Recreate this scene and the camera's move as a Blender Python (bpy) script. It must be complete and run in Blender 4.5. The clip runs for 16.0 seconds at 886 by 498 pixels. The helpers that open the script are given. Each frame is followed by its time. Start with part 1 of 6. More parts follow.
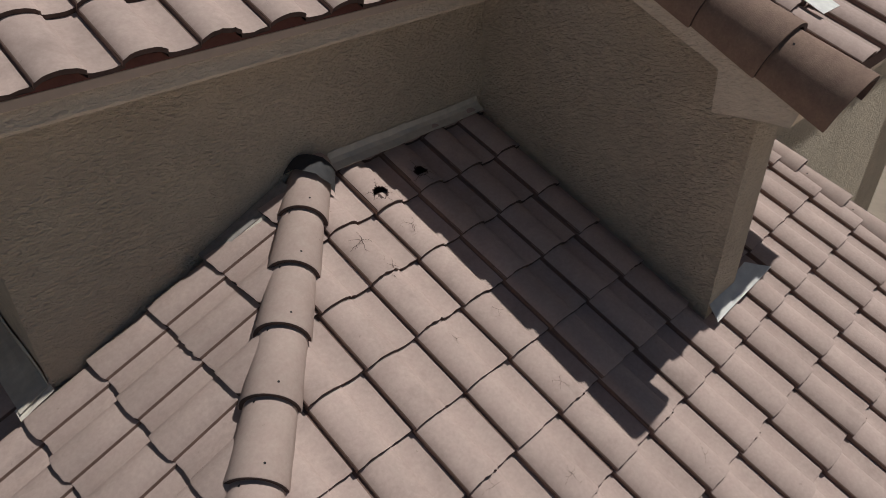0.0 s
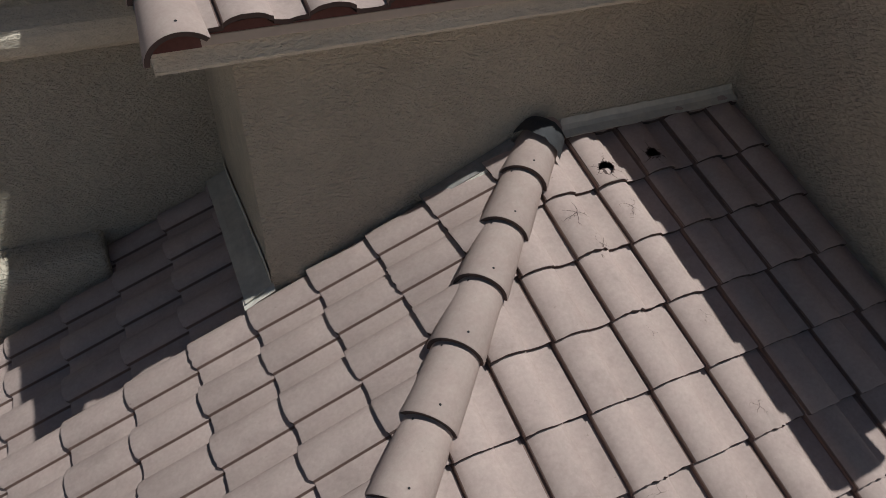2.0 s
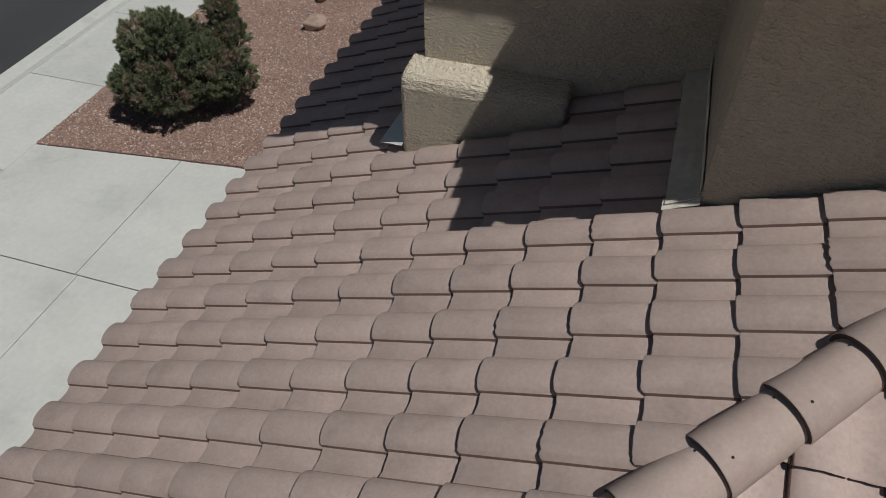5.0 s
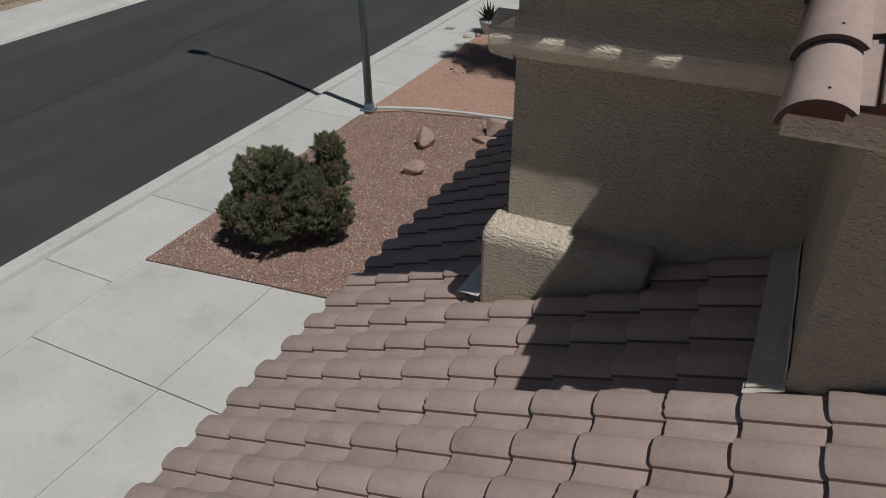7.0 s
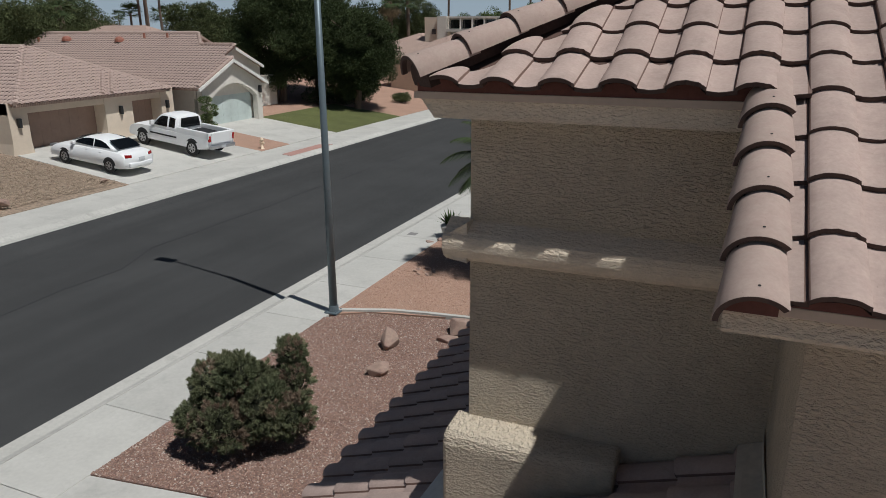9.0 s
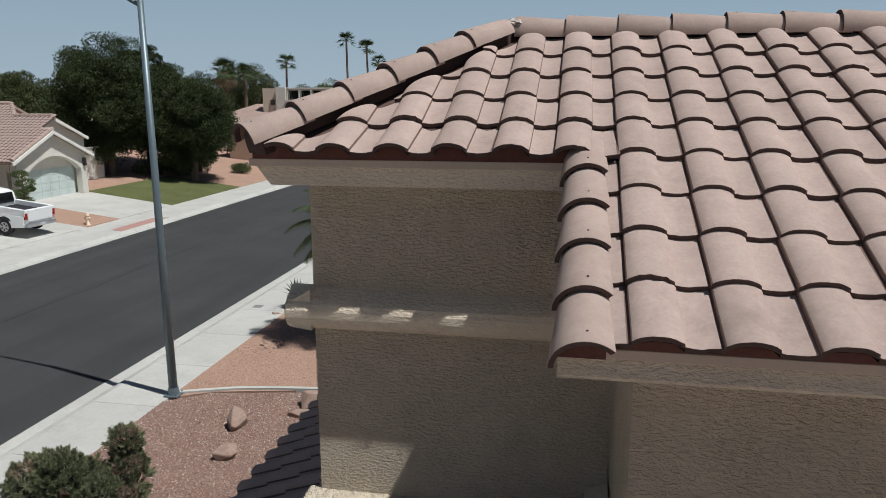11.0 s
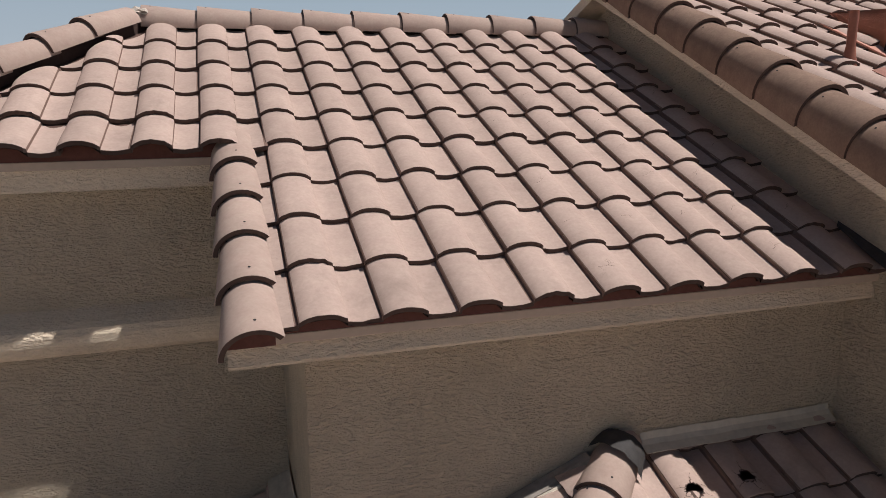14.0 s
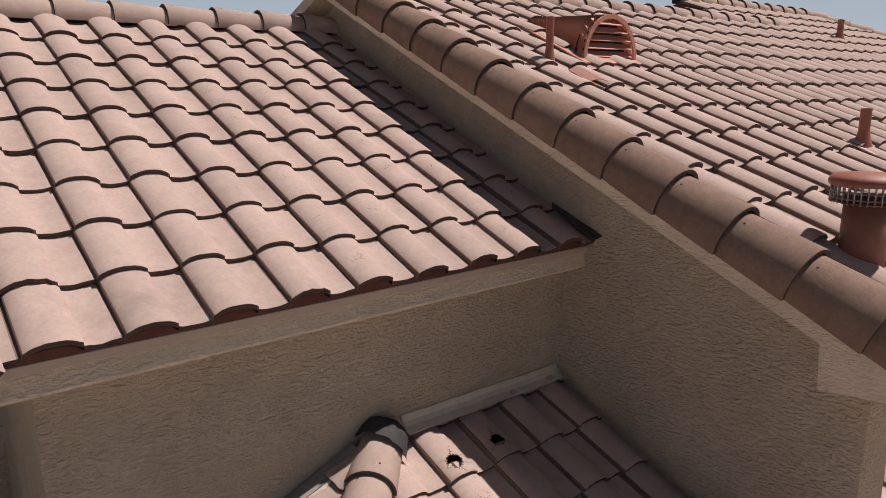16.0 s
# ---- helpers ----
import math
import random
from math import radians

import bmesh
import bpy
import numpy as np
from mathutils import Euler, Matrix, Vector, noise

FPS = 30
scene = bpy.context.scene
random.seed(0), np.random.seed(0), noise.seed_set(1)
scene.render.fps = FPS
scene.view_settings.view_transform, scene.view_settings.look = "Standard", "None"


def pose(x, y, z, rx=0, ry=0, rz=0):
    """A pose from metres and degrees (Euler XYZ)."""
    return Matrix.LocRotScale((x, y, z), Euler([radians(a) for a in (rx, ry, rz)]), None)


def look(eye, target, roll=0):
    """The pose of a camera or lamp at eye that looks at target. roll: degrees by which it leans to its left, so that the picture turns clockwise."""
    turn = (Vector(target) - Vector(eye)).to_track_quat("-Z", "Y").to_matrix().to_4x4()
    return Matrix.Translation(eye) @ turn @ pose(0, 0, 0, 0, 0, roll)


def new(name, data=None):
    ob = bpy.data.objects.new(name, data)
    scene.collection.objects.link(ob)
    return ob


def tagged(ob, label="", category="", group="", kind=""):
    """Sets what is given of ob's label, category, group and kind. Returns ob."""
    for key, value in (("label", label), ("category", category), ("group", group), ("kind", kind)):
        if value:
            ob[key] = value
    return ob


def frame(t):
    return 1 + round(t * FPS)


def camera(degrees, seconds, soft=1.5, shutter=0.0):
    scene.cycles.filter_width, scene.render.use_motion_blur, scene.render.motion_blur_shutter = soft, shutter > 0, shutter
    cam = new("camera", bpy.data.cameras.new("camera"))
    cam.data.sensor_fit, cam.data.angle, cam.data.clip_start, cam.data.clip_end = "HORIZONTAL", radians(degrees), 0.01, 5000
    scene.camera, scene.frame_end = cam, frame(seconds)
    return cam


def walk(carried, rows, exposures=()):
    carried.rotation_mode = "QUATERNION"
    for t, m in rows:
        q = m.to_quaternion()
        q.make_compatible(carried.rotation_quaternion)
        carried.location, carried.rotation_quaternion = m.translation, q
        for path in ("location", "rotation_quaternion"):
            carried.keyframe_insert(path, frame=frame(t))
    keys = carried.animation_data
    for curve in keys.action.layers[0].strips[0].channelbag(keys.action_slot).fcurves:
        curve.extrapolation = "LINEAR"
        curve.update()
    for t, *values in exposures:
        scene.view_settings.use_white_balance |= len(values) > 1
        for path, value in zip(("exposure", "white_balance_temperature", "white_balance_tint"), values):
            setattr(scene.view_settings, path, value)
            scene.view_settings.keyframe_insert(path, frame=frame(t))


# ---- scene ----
cam = camera(63.96, 16.0, soft=0.6)
# seconds, place, heading, tilt, roll (degrees)
PATH = [
    (0, -2.983, -2.696, 6.675, -44.64, -34.09, -0.11),
    (0.5, -2.982, -2.691, 6.674, -39.35, -34.13, -0.02),
    (1, -2.980, -2.682, 6.670, -34.28, -34.17, 0.05),
    (1.5, -2.979, -2.677, 6.665, -29.34, -35.35, 0.08),
    (2, -2.987, -2.669, 6.656, -24.49, -36.67, 0.20),
    (2.5, -2.992, -2.658, 6.643, -19.61, -38.24, 0.35),
    (3, -2.999, -2.655, 6.635, -14.15, -40.14, 0.43),
    (3.5, -3.012, -2.652, 6.616, -7.48, -42.30, 0.55),
    (4, -3.027, -2.657, 6.608, 0.97, -44.47, 0.66),
    (4.5, -3.033, -2.666, 6.599, 9.54, -45.00, 0.56),
    (4.7, -3.031, -2.664, 6.598, 12.95, -44.98, 0.40),
    (6.8, -2.987, -2.580, 6.635, 26.20, -35.15, -0.17),
    (7, -2.980, -2.573, 6.642, 26.02, -33.32, -0.24),
    (7.5, -2.963, -2.559, 6.651, 25.66, -28.99, -0.29),
    (8, -2.954, -2.549, 6.656, 25.34, -24.94, -0.29),
    (8.5, -2.942, -2.550, 6.656, 24.31, -21.10, -0.26),
    (9, -2.930, -2.560, 6.656, 23.00, -17.33, -0.22),
    (9.2, -2.927, -2.562, 6.654, 21.93, -15.93, -0.20),
    (11.3, -2.892, -2.563, 6.641, 7.92, -11.96, -0.08),
    (11.5, -2.890, -2.566, 6.643, 6.08, -12.02, -0.08),
    (12, -2.894, -2.577, 6.642, 1.39, -11.94, -0.06),
    (12.5, -2.890, -2.598, 6.635, -3.26, -12.02, -0.19),
    (13, -2.893, -2.615, 6.628, -8.04, -12.09, -0.32),
    (13.5, -2.901, -2.622, 6.624, -12.58, -12.20, -0.29),
    (14, -2.908, -2.621, 6.622, -17.37, -12.36, -0.33),
    (14.5, -2.922, -2.610, 6.620, -22.38, -12.52, -0.33),
    (15, -2.935, -2.598, 6.618, -27.52, -12.63, -0.31),
    (15.5, -2.942, -2.594, 6.627, -32.90, -12.71, -0.30),
    (16, -2.952, -2.600, 6.628, -38.65, -12.83, -0.27),
]


def eye_pose(x, y, z, heading, tilt, roll):
    return Matrix.Translation((x, y, z)) @ Euler((radians(90 + tilt), 0, radians(heading))).to_matrix().to_4x4() @ pose(0, 0, 0, 0, 0, roll)


walk(cam, [(r[0], eye_pose(*r[1:])) for r in PATH], [(0, -0.43, 6050, 10), (1.5, -0.35, 5750, 7), (2.5, -0.33, 5680, 5), (4.5, -0.43, 5880, 6), (7, -0.57, 5950, 10), (9.2, -0.38, 5930, 9),
         (11.5, -0.08, 5900, 8), (12.5, -0.02, 6250, 12), (14, 0.01, 6400, 15), (16, 0.09, 6600, 19)])

# ---- sky and sun ----
SUN = Vector((0.485, -0.155, 1.0)).normalized()
world = bpy.data.worlds.new("world")
scene.world = world
world.use_nodes = True
wn = world.node_tree.nodes
sky = wn.new("ShaderNodeTexSky")
sky.sky_type = 'NISHITA'
sky.sun_disc = False
sky.sun_elevation = math.asin(SUN.z)
sky.sun_rotation = math.atan2(SUN.x, SUN.y)
sky.dust_density = 0.6
sky.air_density = 1.0
wn["Background"].inputs["Strength"].default_value = 0.0265
world.node_tree.links.new(sky.outputs[0], wn["Background"].inputs["Color"])
sun_data = bpy.data.lights.new("sun", 'SUN')
sun_data.energy, sun_data.angle, sun_data.color = 4.8, radians(0.55), (1.0, 0.95, 0.87)
sun = new("sun", sun_data)
sun.matrix_world = look((0, 0, 30), Vector((0, 0, 30)) - SUN)

# glowing ring painted as pale haze along the horizon, far behind everything
haze = bpy.data.materials.new("horizon_haze_glow")
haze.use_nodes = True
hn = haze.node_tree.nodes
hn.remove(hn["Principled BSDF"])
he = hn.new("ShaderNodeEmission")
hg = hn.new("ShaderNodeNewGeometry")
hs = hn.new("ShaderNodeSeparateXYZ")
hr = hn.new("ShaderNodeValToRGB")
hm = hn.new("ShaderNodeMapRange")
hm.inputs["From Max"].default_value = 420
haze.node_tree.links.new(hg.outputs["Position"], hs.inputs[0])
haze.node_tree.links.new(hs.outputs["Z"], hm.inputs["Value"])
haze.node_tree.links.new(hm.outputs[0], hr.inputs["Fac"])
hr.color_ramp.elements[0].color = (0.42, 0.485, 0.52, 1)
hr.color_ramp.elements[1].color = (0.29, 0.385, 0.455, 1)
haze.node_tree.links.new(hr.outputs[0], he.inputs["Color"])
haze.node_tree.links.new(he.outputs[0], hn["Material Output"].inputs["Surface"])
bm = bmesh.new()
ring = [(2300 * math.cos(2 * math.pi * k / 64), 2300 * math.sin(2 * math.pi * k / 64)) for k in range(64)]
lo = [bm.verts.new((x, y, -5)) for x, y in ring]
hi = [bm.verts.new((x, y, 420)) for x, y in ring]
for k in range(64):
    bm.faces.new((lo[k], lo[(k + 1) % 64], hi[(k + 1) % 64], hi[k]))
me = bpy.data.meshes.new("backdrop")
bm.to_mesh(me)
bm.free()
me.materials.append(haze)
tagged(new("backdrop", me), "glowing painted backdrop of pale hazy sky above the horizon", "sky", kind="structure")

# ---- materials ----
MATS = {}


def mat(name, color, rough=0.85, metal=0.0, scale=20.0, vary=0.12, bump=0.2, bump_scale=None, depth=0.004,
        large=1.2, large_vary=0.1, island=0.0, each=0.0, spec=0.4, tint=None):
    """Base colour with variation at two scales, relief, and a shift from piece to piece."""
    if name in MATS:
        return MATS[name]
    m = bpy.data.materials.new(name)
    m.use_nodes = True
    nt = m.node_tree
    n, l = nt.nodes, nt.links
    b = n["Principled BSDF"]
    b.inputs["Roughness"].default_value = rough
    b.inputs["Metallic"].default_value = metal
    b.inputs["Specular IOR Level"].default_value = spec
    co = n.new("ShaderNodeTexCoord")
    geo = n.new("ShaderNodeNewGeometry")

    def noise_at(s, detail=5.0, rough_=0.6):
        t = n.new("ShaderNodeTexNoise")
        t.inputs["Scale"].default_value = s
        t.inputs["Detail"].default_value = detail
        t.inputs["Roughness"].default_value = rough_
        l.new(geo.outputs["Position"], t.inputs["Vector"])
        return t

    def span(sock, lo, hi):
        r = n.new("ShaderNodeMapRange")
        r.inputs["From Min"].default_value, r.inputs["From Max"].default_value = 0.25, 0.75
        r.inputs["To Min"].default_value, r.inputs["To Max"].default_value = lo, hi
        l.new(sock, r.inputs["Value"])
        return r.outputs[0]

    def times(a, c):
        k = n.new("ShaderNodeMath")
        k.operation = 'MULTIPLY'
        l.new(a, k.inputs[0])
        l.new(c, k.inputs[1])
        return k.outputs[0]

    f1, f2 = noise_at(scale), noise_at(large, 3.0)
    v = times(span(f1.outputs["Fac"], 1 - vary, 1 + vary), span(f2.outputs["Fac"], 1 - large_vary, 1 + large_vary))
    if each:
        oi = n.new("ShaderNodeObjectInfo")
        r = n.new("ShaderNodeMapRange")
        r.inputs["To Min"].default_value, r.inputs["To Max"].default_value = 1 - each, 1 + each
        l.new(oi.outputs["Random"], r.inputs["Value"])
        v = times(v, r.outputs[0])
    if island:
        r = n.new("ShaderNodeMapRange")
        r.inputs["To Min"].default_value, r.inputs["To Max"].default_value = 1 - island, 1 + island
        l.new(geo.outputs["Random Per Island"], r.inputs["Value"])
        v = times(v, r.outputs[0])
    base = n.new("ShaderNodeRGB")
    base.outputs[0].default_value = (*color, 1)
    src = base.outputs[0]
    if tint:
        mx = n.new("ShaderNodeMix")
        mx.data_type = 'RGBA'
        mx.inputs["A"].default_value = (*color, 1)
        mx.inputs["B"].default_value = (*tint, 1)
        f3 = noise_at(large * 2.7, 4.0)
        l.new(span(f3.outputs["Fac"], 0.0, 1.0), mx.inputs["Factor"])
        src = mx.outputs["Result"]
    sc = n.new("ShaderNodeVectorMath")
    sc.operation = 'SCALE'
    l.new(src, sc.inputs[0])
    l.new(v, sc.inputs["Scale"])
    l.new(sc.outputs[0], b.inputs["Base Color"])
    if bump:
        f4 = noise_at(bump_scale or scale * 2, 6.0, 0.65)
        bp = n.new("ShaderNodeBump")
        bp.inputs["Strength"].default_value = bump
        bp.inputs["Distance"].default_value = depth
        l.new(f4.outputs["Fac"], bp.inputs["Height"])
        l.new(bp.outputs[0], b.inputs["Normal"])
    MATS[name] = m
    return m


def stucco_material(name, color, tint, relief=0.022, grain=50):
    """Dashed and troweled stucco: short level ridges, rougher in some patches than in others."""
    m = mat(name, color, rough=0.95, scale=11, vary=0.07, bump=0, large=0.8, large_vary=0.10, spec=0.15, tint=tint)
    n, l = m.node_tree.nodes, m.node_tree.links
    b = n["Principled BSDF"]
    geo = n.new("ShaderNodeNewGeometry")

    def texture(scale, detail, rough, distort, stretch):
        mp = n.new("ShaderNodeMapping")
        mp.inputs["Scale"].default_value = stretch
        l.new(geo.outputs["Position"], mp.inputs["Vector"])
        t = n.new("ShaderNodeTexNoise")
        t.inputs["Scale"].default_value = scale
        t.inputs["Detail"].default_value = detail
        t.inputs["Roughness"].default_value = rough
        t.inputs["Distortion"].default_value = distort
        l.new(mp.outputs[0], t.inputs["Vector"])
        return t.outputs["Fac"]

    def combine(op, a, c):
        k = n.new("ShaderNodeMath")
        k.operation = op
        for sock, v in zip(k.inputs, (a, c)):
            if isinstance(v, float):
                sock.default_value = v
            else:
                l.new(v, sock)
        return k.outputs[0]

    def ranged(v, a, c, d, e):
        r = n.new("ShaderNodeMapRange")
        for key, q in zip(("From Min", "From Max", "To Min", "To Max"), (a, c, d, e)):
            r.inputs[key].default_value = q
        l.new(v, r.inputs["Value"])
        return r.outputs[0]

    ridges = texture(grain, 2.5, 0.55, 0.3, (0.62, 0.62, 1.25))
    fine = texture(60, 4.0, 0.72, 0.25, (0.66, 0.66, 1.30))
    patch = ranged(texture(2.6, 3.0, 0.6, 0.0, (1, 1, 1.4)), 0.35, 0.68, 0.40, 1.0)
    steep = ranged(ridges, 0.30, 0.66, 0.0, 1.0)
    height = combine('ADD', combine('MULTIPLY', steep, patch), combine('MULTIPLY', ranged(fine, 0.28, 0.72, 0.0, 1.0), 0.45))
    bp = n.new("ShaderNodeBump")
    bp.inputs["Strength"].default_value = 1.0
    bp.inputs["Distance"].default_value = relief
    l.new(height, bp.inputs["Height"])
    l.new(bp.outputs[0], b.inputs["Normal"])
    # painted shade: hollows between the ridges darker, ridge tops slightly lighter
    hollow_shade = ranged(height, 0.15, 1.1, 0.93, 1.05)
    dm = n.new("ShaderNodeVectorMath")
    dm.operation = 'SCALE'
    l.new(b.inputs["Base Color"].links[0].from_socket, dm.inputs[0])
    l.new(hollow_shade, dm.inputs["Scale"])
    l.new(dm.outputs[0], b.inputs["Base Color"])
    return m


def worn_streaks(m):
    """Long pale wheel tracks and oil lines along the street (y)."""
    n, l = m.node_tree.nodes, m.node_tree.links
    b = n["Principled BSDF"]
    geo = n.new("ShaderNodeNewGeometry")
    mp = n.new("ShaderNodeMapping")
    mp.inputs["Scale"].default_value = (1.3, 0.035, 1.0)
    l.new(geo.outputs["Position"], mp.inputs["Vector"])
    t = n.new("ShaderNodeTexNoise")
    t.inputs["Scale"].default_value = 1.0
    t.inputs["Detail"].default_value = 6
    l.new(mp.outputs[0], t.inputs["Vector"])
    r = n.new("ShaderNodeMapRange")
    r.inputs["From Min"].default_value, r.inputs["From Max"].default_value = 0.3, 0.7
    r.inputs["To Min"].default_value, r.inputs["To Max"].default_value = 0.88, 1.16
    l.new(t.outputs["Fac"], r.inputs["Value"])
    old = b.inputs["Base Color"].links[0].from_socket
    k = n.new("ShaderNodeVectorMath")
    k.operation = 'SCALE'
    l.new(old, k.inputs[0])
    l.new(r.outputs[0], k.inputs["Scale"])
    l.new(k.outputs[0], b.inputs["Base Color"])


M_TILE = mat("roof_tile_concrete", (0.414, 0.308, 0.267), rough=0.9, scale=60, vary=0.09, bump=0.4, bump_scale=260, depth=0.002,
             large=5.0, large_vary=0.07, each=0.06, tint=(0.447, 0.345, 0.296), spec=0.25)
def stains(m, scale, lo, hi, dark):
    """Faint weather streaks and lichen spots with a shape of their own."""
    n, l = m.node_tree.nodes, m.node_tree.links
    b = n["Principled BSDF"]
    geo = n.new("ShaderNodeNewGeometry")
    t = n.new("ShaderNodeTexNoise")
    t.inputs["Scale"].default_value = scale
    t.inputs["Detail"].default_value = 8
    t.inputs["Roughness"].default_value = 0.7
    l.new(geo.outputs["Position"], t.inputs["Vector"])
    r = n.new("ShaderNodeMapRange")
    r.inputs["From Min"].default_value, r.inputs["From Max"].default_value = lo, hi
    r.inputs["To Min"].default_value, r.inputs["To Max"].default_value = 1.0, dark
    l.new(t.outputs["Fac"], r.inputs["Value"])
    old = b.inputs["Base Color"].links[0].from_socket
    k = n.new("ShaderNodeVectorMath")
    k.operation = 'SCALE'
    l.new(old, k.inputs[0])
    l.new(r.outputs[0], k.inputs["Scale"])
    l.new(k.outputs[0], b.inputs["Base Color"])


stains(M_TILE, 3.5, 0.54, 0.74, 0.80)
stains(M_TILE, 34.0, 0.66, 0.72, 0.72)
# edge and joint browns, darkened to carry the shade on noses, undersides and sides
M_SHADED_EDGE = mat("shaded_tile_edge", (0.085, 0.056, 0.048), rough=0.95, scale=70, vary=0.12, bump=0.4, bump_scale=180, depth=0.004)
M_SHADED_SIDE = mat("shaded_tile_joint", (0.20, 0.13, 0.105), rough=0.95, scale=70, vary=0.12, bump=0.4, bump_scale=180, depth=0.004)
M_CAP = mat("cap_tile_concrete", (0.40, 0.294, 0.252), rough=0.9, scale=70, vary=0.07, bump=0.3, bump_scale=240, depth=0.002,
            large=6.0, large_vary=0.08, each=0.06, tint=(0.43, 0.335, 0.284), spec=0.25)
M_CAP_BROWN = mat("brown_cap_tile_concrete", (0.205, 0.132, 0.102), rough=0.92, scale=90, vary=0.14, bump=0.5, bump_scale=230, depth=0.003,
                  large=7.0, large_vary=0.12, each=0.05, tint=(0.25, 0.172, 0.128), spec=0.25)
stains(M_CAP, 34.0, 0.65, 0.72, 0.7)
M_BIRDSTOP = mat("red_brown_mortar", (0.141, 0.058, 0.046), rough=0.95, scale=40, vary=0.15, bump=0.4, bump_scale=120)
M_DECK = mat("roofing_felt", (0.11, 0.065, 0.052), rough=0.95, scale=30)
M_STUCCO = stucco_material("tan_stucco", (0.69, 0.59, 0.455), (0.60, 0.51, 0.39))
M_TRIM = mat("painted_fascia", (0.54, 0.43, 0.345), rough=0.7, scale=30, vary=0.06, bump=0.2)
M_STUCCO_TRIM = stucco_material("pale_tan_stucco", (0.78, 0.665, 0.52), (0.71, 0.60, 0.465), 0.007, 60)
M_METAL = mat("painted_flashing", (0.55, 0.50, 0.42), rough=0.6, metal=0.0, scale=25, vary=0.12, bump=0.15, large=6, large_vary=0.15)
M_HOOD = mat("tarred_lead", (0.038, 0.036, 0.036), rough=0.75, scale=25, vary=0.3, bump=0.6, bump_scale=40)
M_LEAD = mat("dark_lead_flashing", (0.058, 0.049, 0.046), rough=0.8, scale=25, vary=0.3, bump=0.6, bump_scale=40)
M_RUST = mat("red_oxide_metal", (0.282, 0.108, 0.071), rough=0.55, scale=30, vary=0.12, bump=0.2)
M_DARK = mat("dark_cavity", (0.02, 0.018, 0.018), rough=0.95, bump=0)
M_ASPHALT = mat("asphalt", (0.047, 0.047, 0.046), rough=0.8, spec=0.35, scale=55, vary=0.15, bump=0.5, bump_scale=150, depth=0.01, large=0.35, large_vary=0.16)
worn_streaks(M_ASPHALT)
M_CONC = mat("concrete_paving", (0.49, 0.475, 0.435), rough=0.9, scale=12, vary=0.06, bump=0.25, bump_scale=120, large=0.6, large_vary=0.1, each=0.03)
stains(M_CONC, 1.1, 0.52, 0.72, 0.84)
M_GRAVEL = mat("red_gravel_bed", (0.20, 0.122, 0.097), rough=0.95, scale=28, vary=0.4, bump=1.0, bump_scale=42, depth=0.03, large=0.8, large_vary=0.12, tint=(0.29, 0.195, 0.16))
M_PINK = mat("pink_gravel", (0.382, 0.241, 0.174), rough=0.95, scale=30, vary=0.25, bump=0.8, bump_scale=45, depth=0.02, large=0.8, large_vary=0.1)
M_TAN = mat("tan_gravel", (0.30, 0.235, 0.17), rough=0.95, scale=7, vary=0.5, bump=1.0, bump_scale=16, depth=0.06, large=0.5, large_vary=0.15, tint=(0.34, 0.25, 0.18))
M_DESERT = mat("dry_ground", (0.299, 0.241, 0.183), rough=0.95, scale=3, vary=0.15, bump=0.3, large=0.05, large_vary=0.2)
M_GRASS = mat("lawn", (0.105, 0.115, 0.038), rough=0.95, scale=25, vary=0.3, bump=0.9, bump_scale=60, depth=0.03, large=0.7, large_vary=0.2)


# ---- building helpers ----
def mesh_from(bm, name, *materials, smooth=False):
    me = bpy.data.meshes.new(name)
    bm.to_mesh(me)
    bm.free()
    for m in materials:
        me.materials.append(m)
    if smooth:
        for p in me.polygons:
            p.use_smooth = True
    return me


def part(name, bm, material, parent=None, label="", smooth=False, m=None):
    mats = material if isinstance(material, (list, tuple)) else (material,)
    ob = new(name, mesh_from(bm, name, *mats, smooth=smooth))
    if m is not None:
        ob.matrix_basis = m
    if parent is not None:
        ob.parent = parent
    if label:
        ob["label"] = label
    return ob


def thing(name, label, category, group="", kind="", m=None):
    ob = new(name)
    if m is not None:
        ob.matrix_basis = m
    return tagged(ob, label, category, group, kind)


def solid(name, bm, material, label, category, group="", kind="", m=None, smooth=False):
    ob = part(name, bm, material, m=m, smooth=smooth)
    return tagged(ob, label, category, group, kind)


def box(x0, x1, y0, y1, z0, z1, bevel=0.0, seg=2, bm=None):
    b = bm or bmesh.new()
    made = bmesh.ops.create_cube(b, size=1.0)
    bmesh.ops.transform(b, verts=made["verts"], matrix=Matrix.Translation(((x0 + x1) / 2, (y0 + y1) / 2, (z0 + z1) / 2)) @ Matrix.Diagonal((x1 - x0, y1 - y0, z1 - z0, 1)))
    if bevel:
        vs = set(made["verts"])
        es = [e for e in b.edges if e.verts[0] in vs and e.verts[1] in vs]
        bmesh.ops.bevel(b, geom=es, offset=bevel, segments=seg, affect='EDGES', profile=0.5)
    return b


def prism(poly, a, b_, axis="x", bm=None):
    """A polygon of (p, q) pairs drawn out along an axis from a to b_. For x the pairs are (y, z), for y (x, z), for z (x, y)."""
    b = bm or bmesh.new()

    def at(p, q, s):
        return {"x": (s, p, q), "y": (p, s, q), "z": (p, q, s)}[axis]
    lo = [b.verts.new(at(p, q, a)) for p, q in poly]
    hi = [b.verts.new(at(p, q, b_)) for p, q in poly]
    k = len(poly)
    faces = [b.faces.new(lo[::-1]), b.faces.new(hi)] + [b.faces.new((lo[i], lo[(i + 1) % k], hi[(i + 1) % k], hi[i])) for i in range(k)]
    bmesh.ops.recalc_face_normals(b, faces=faces)
    return b


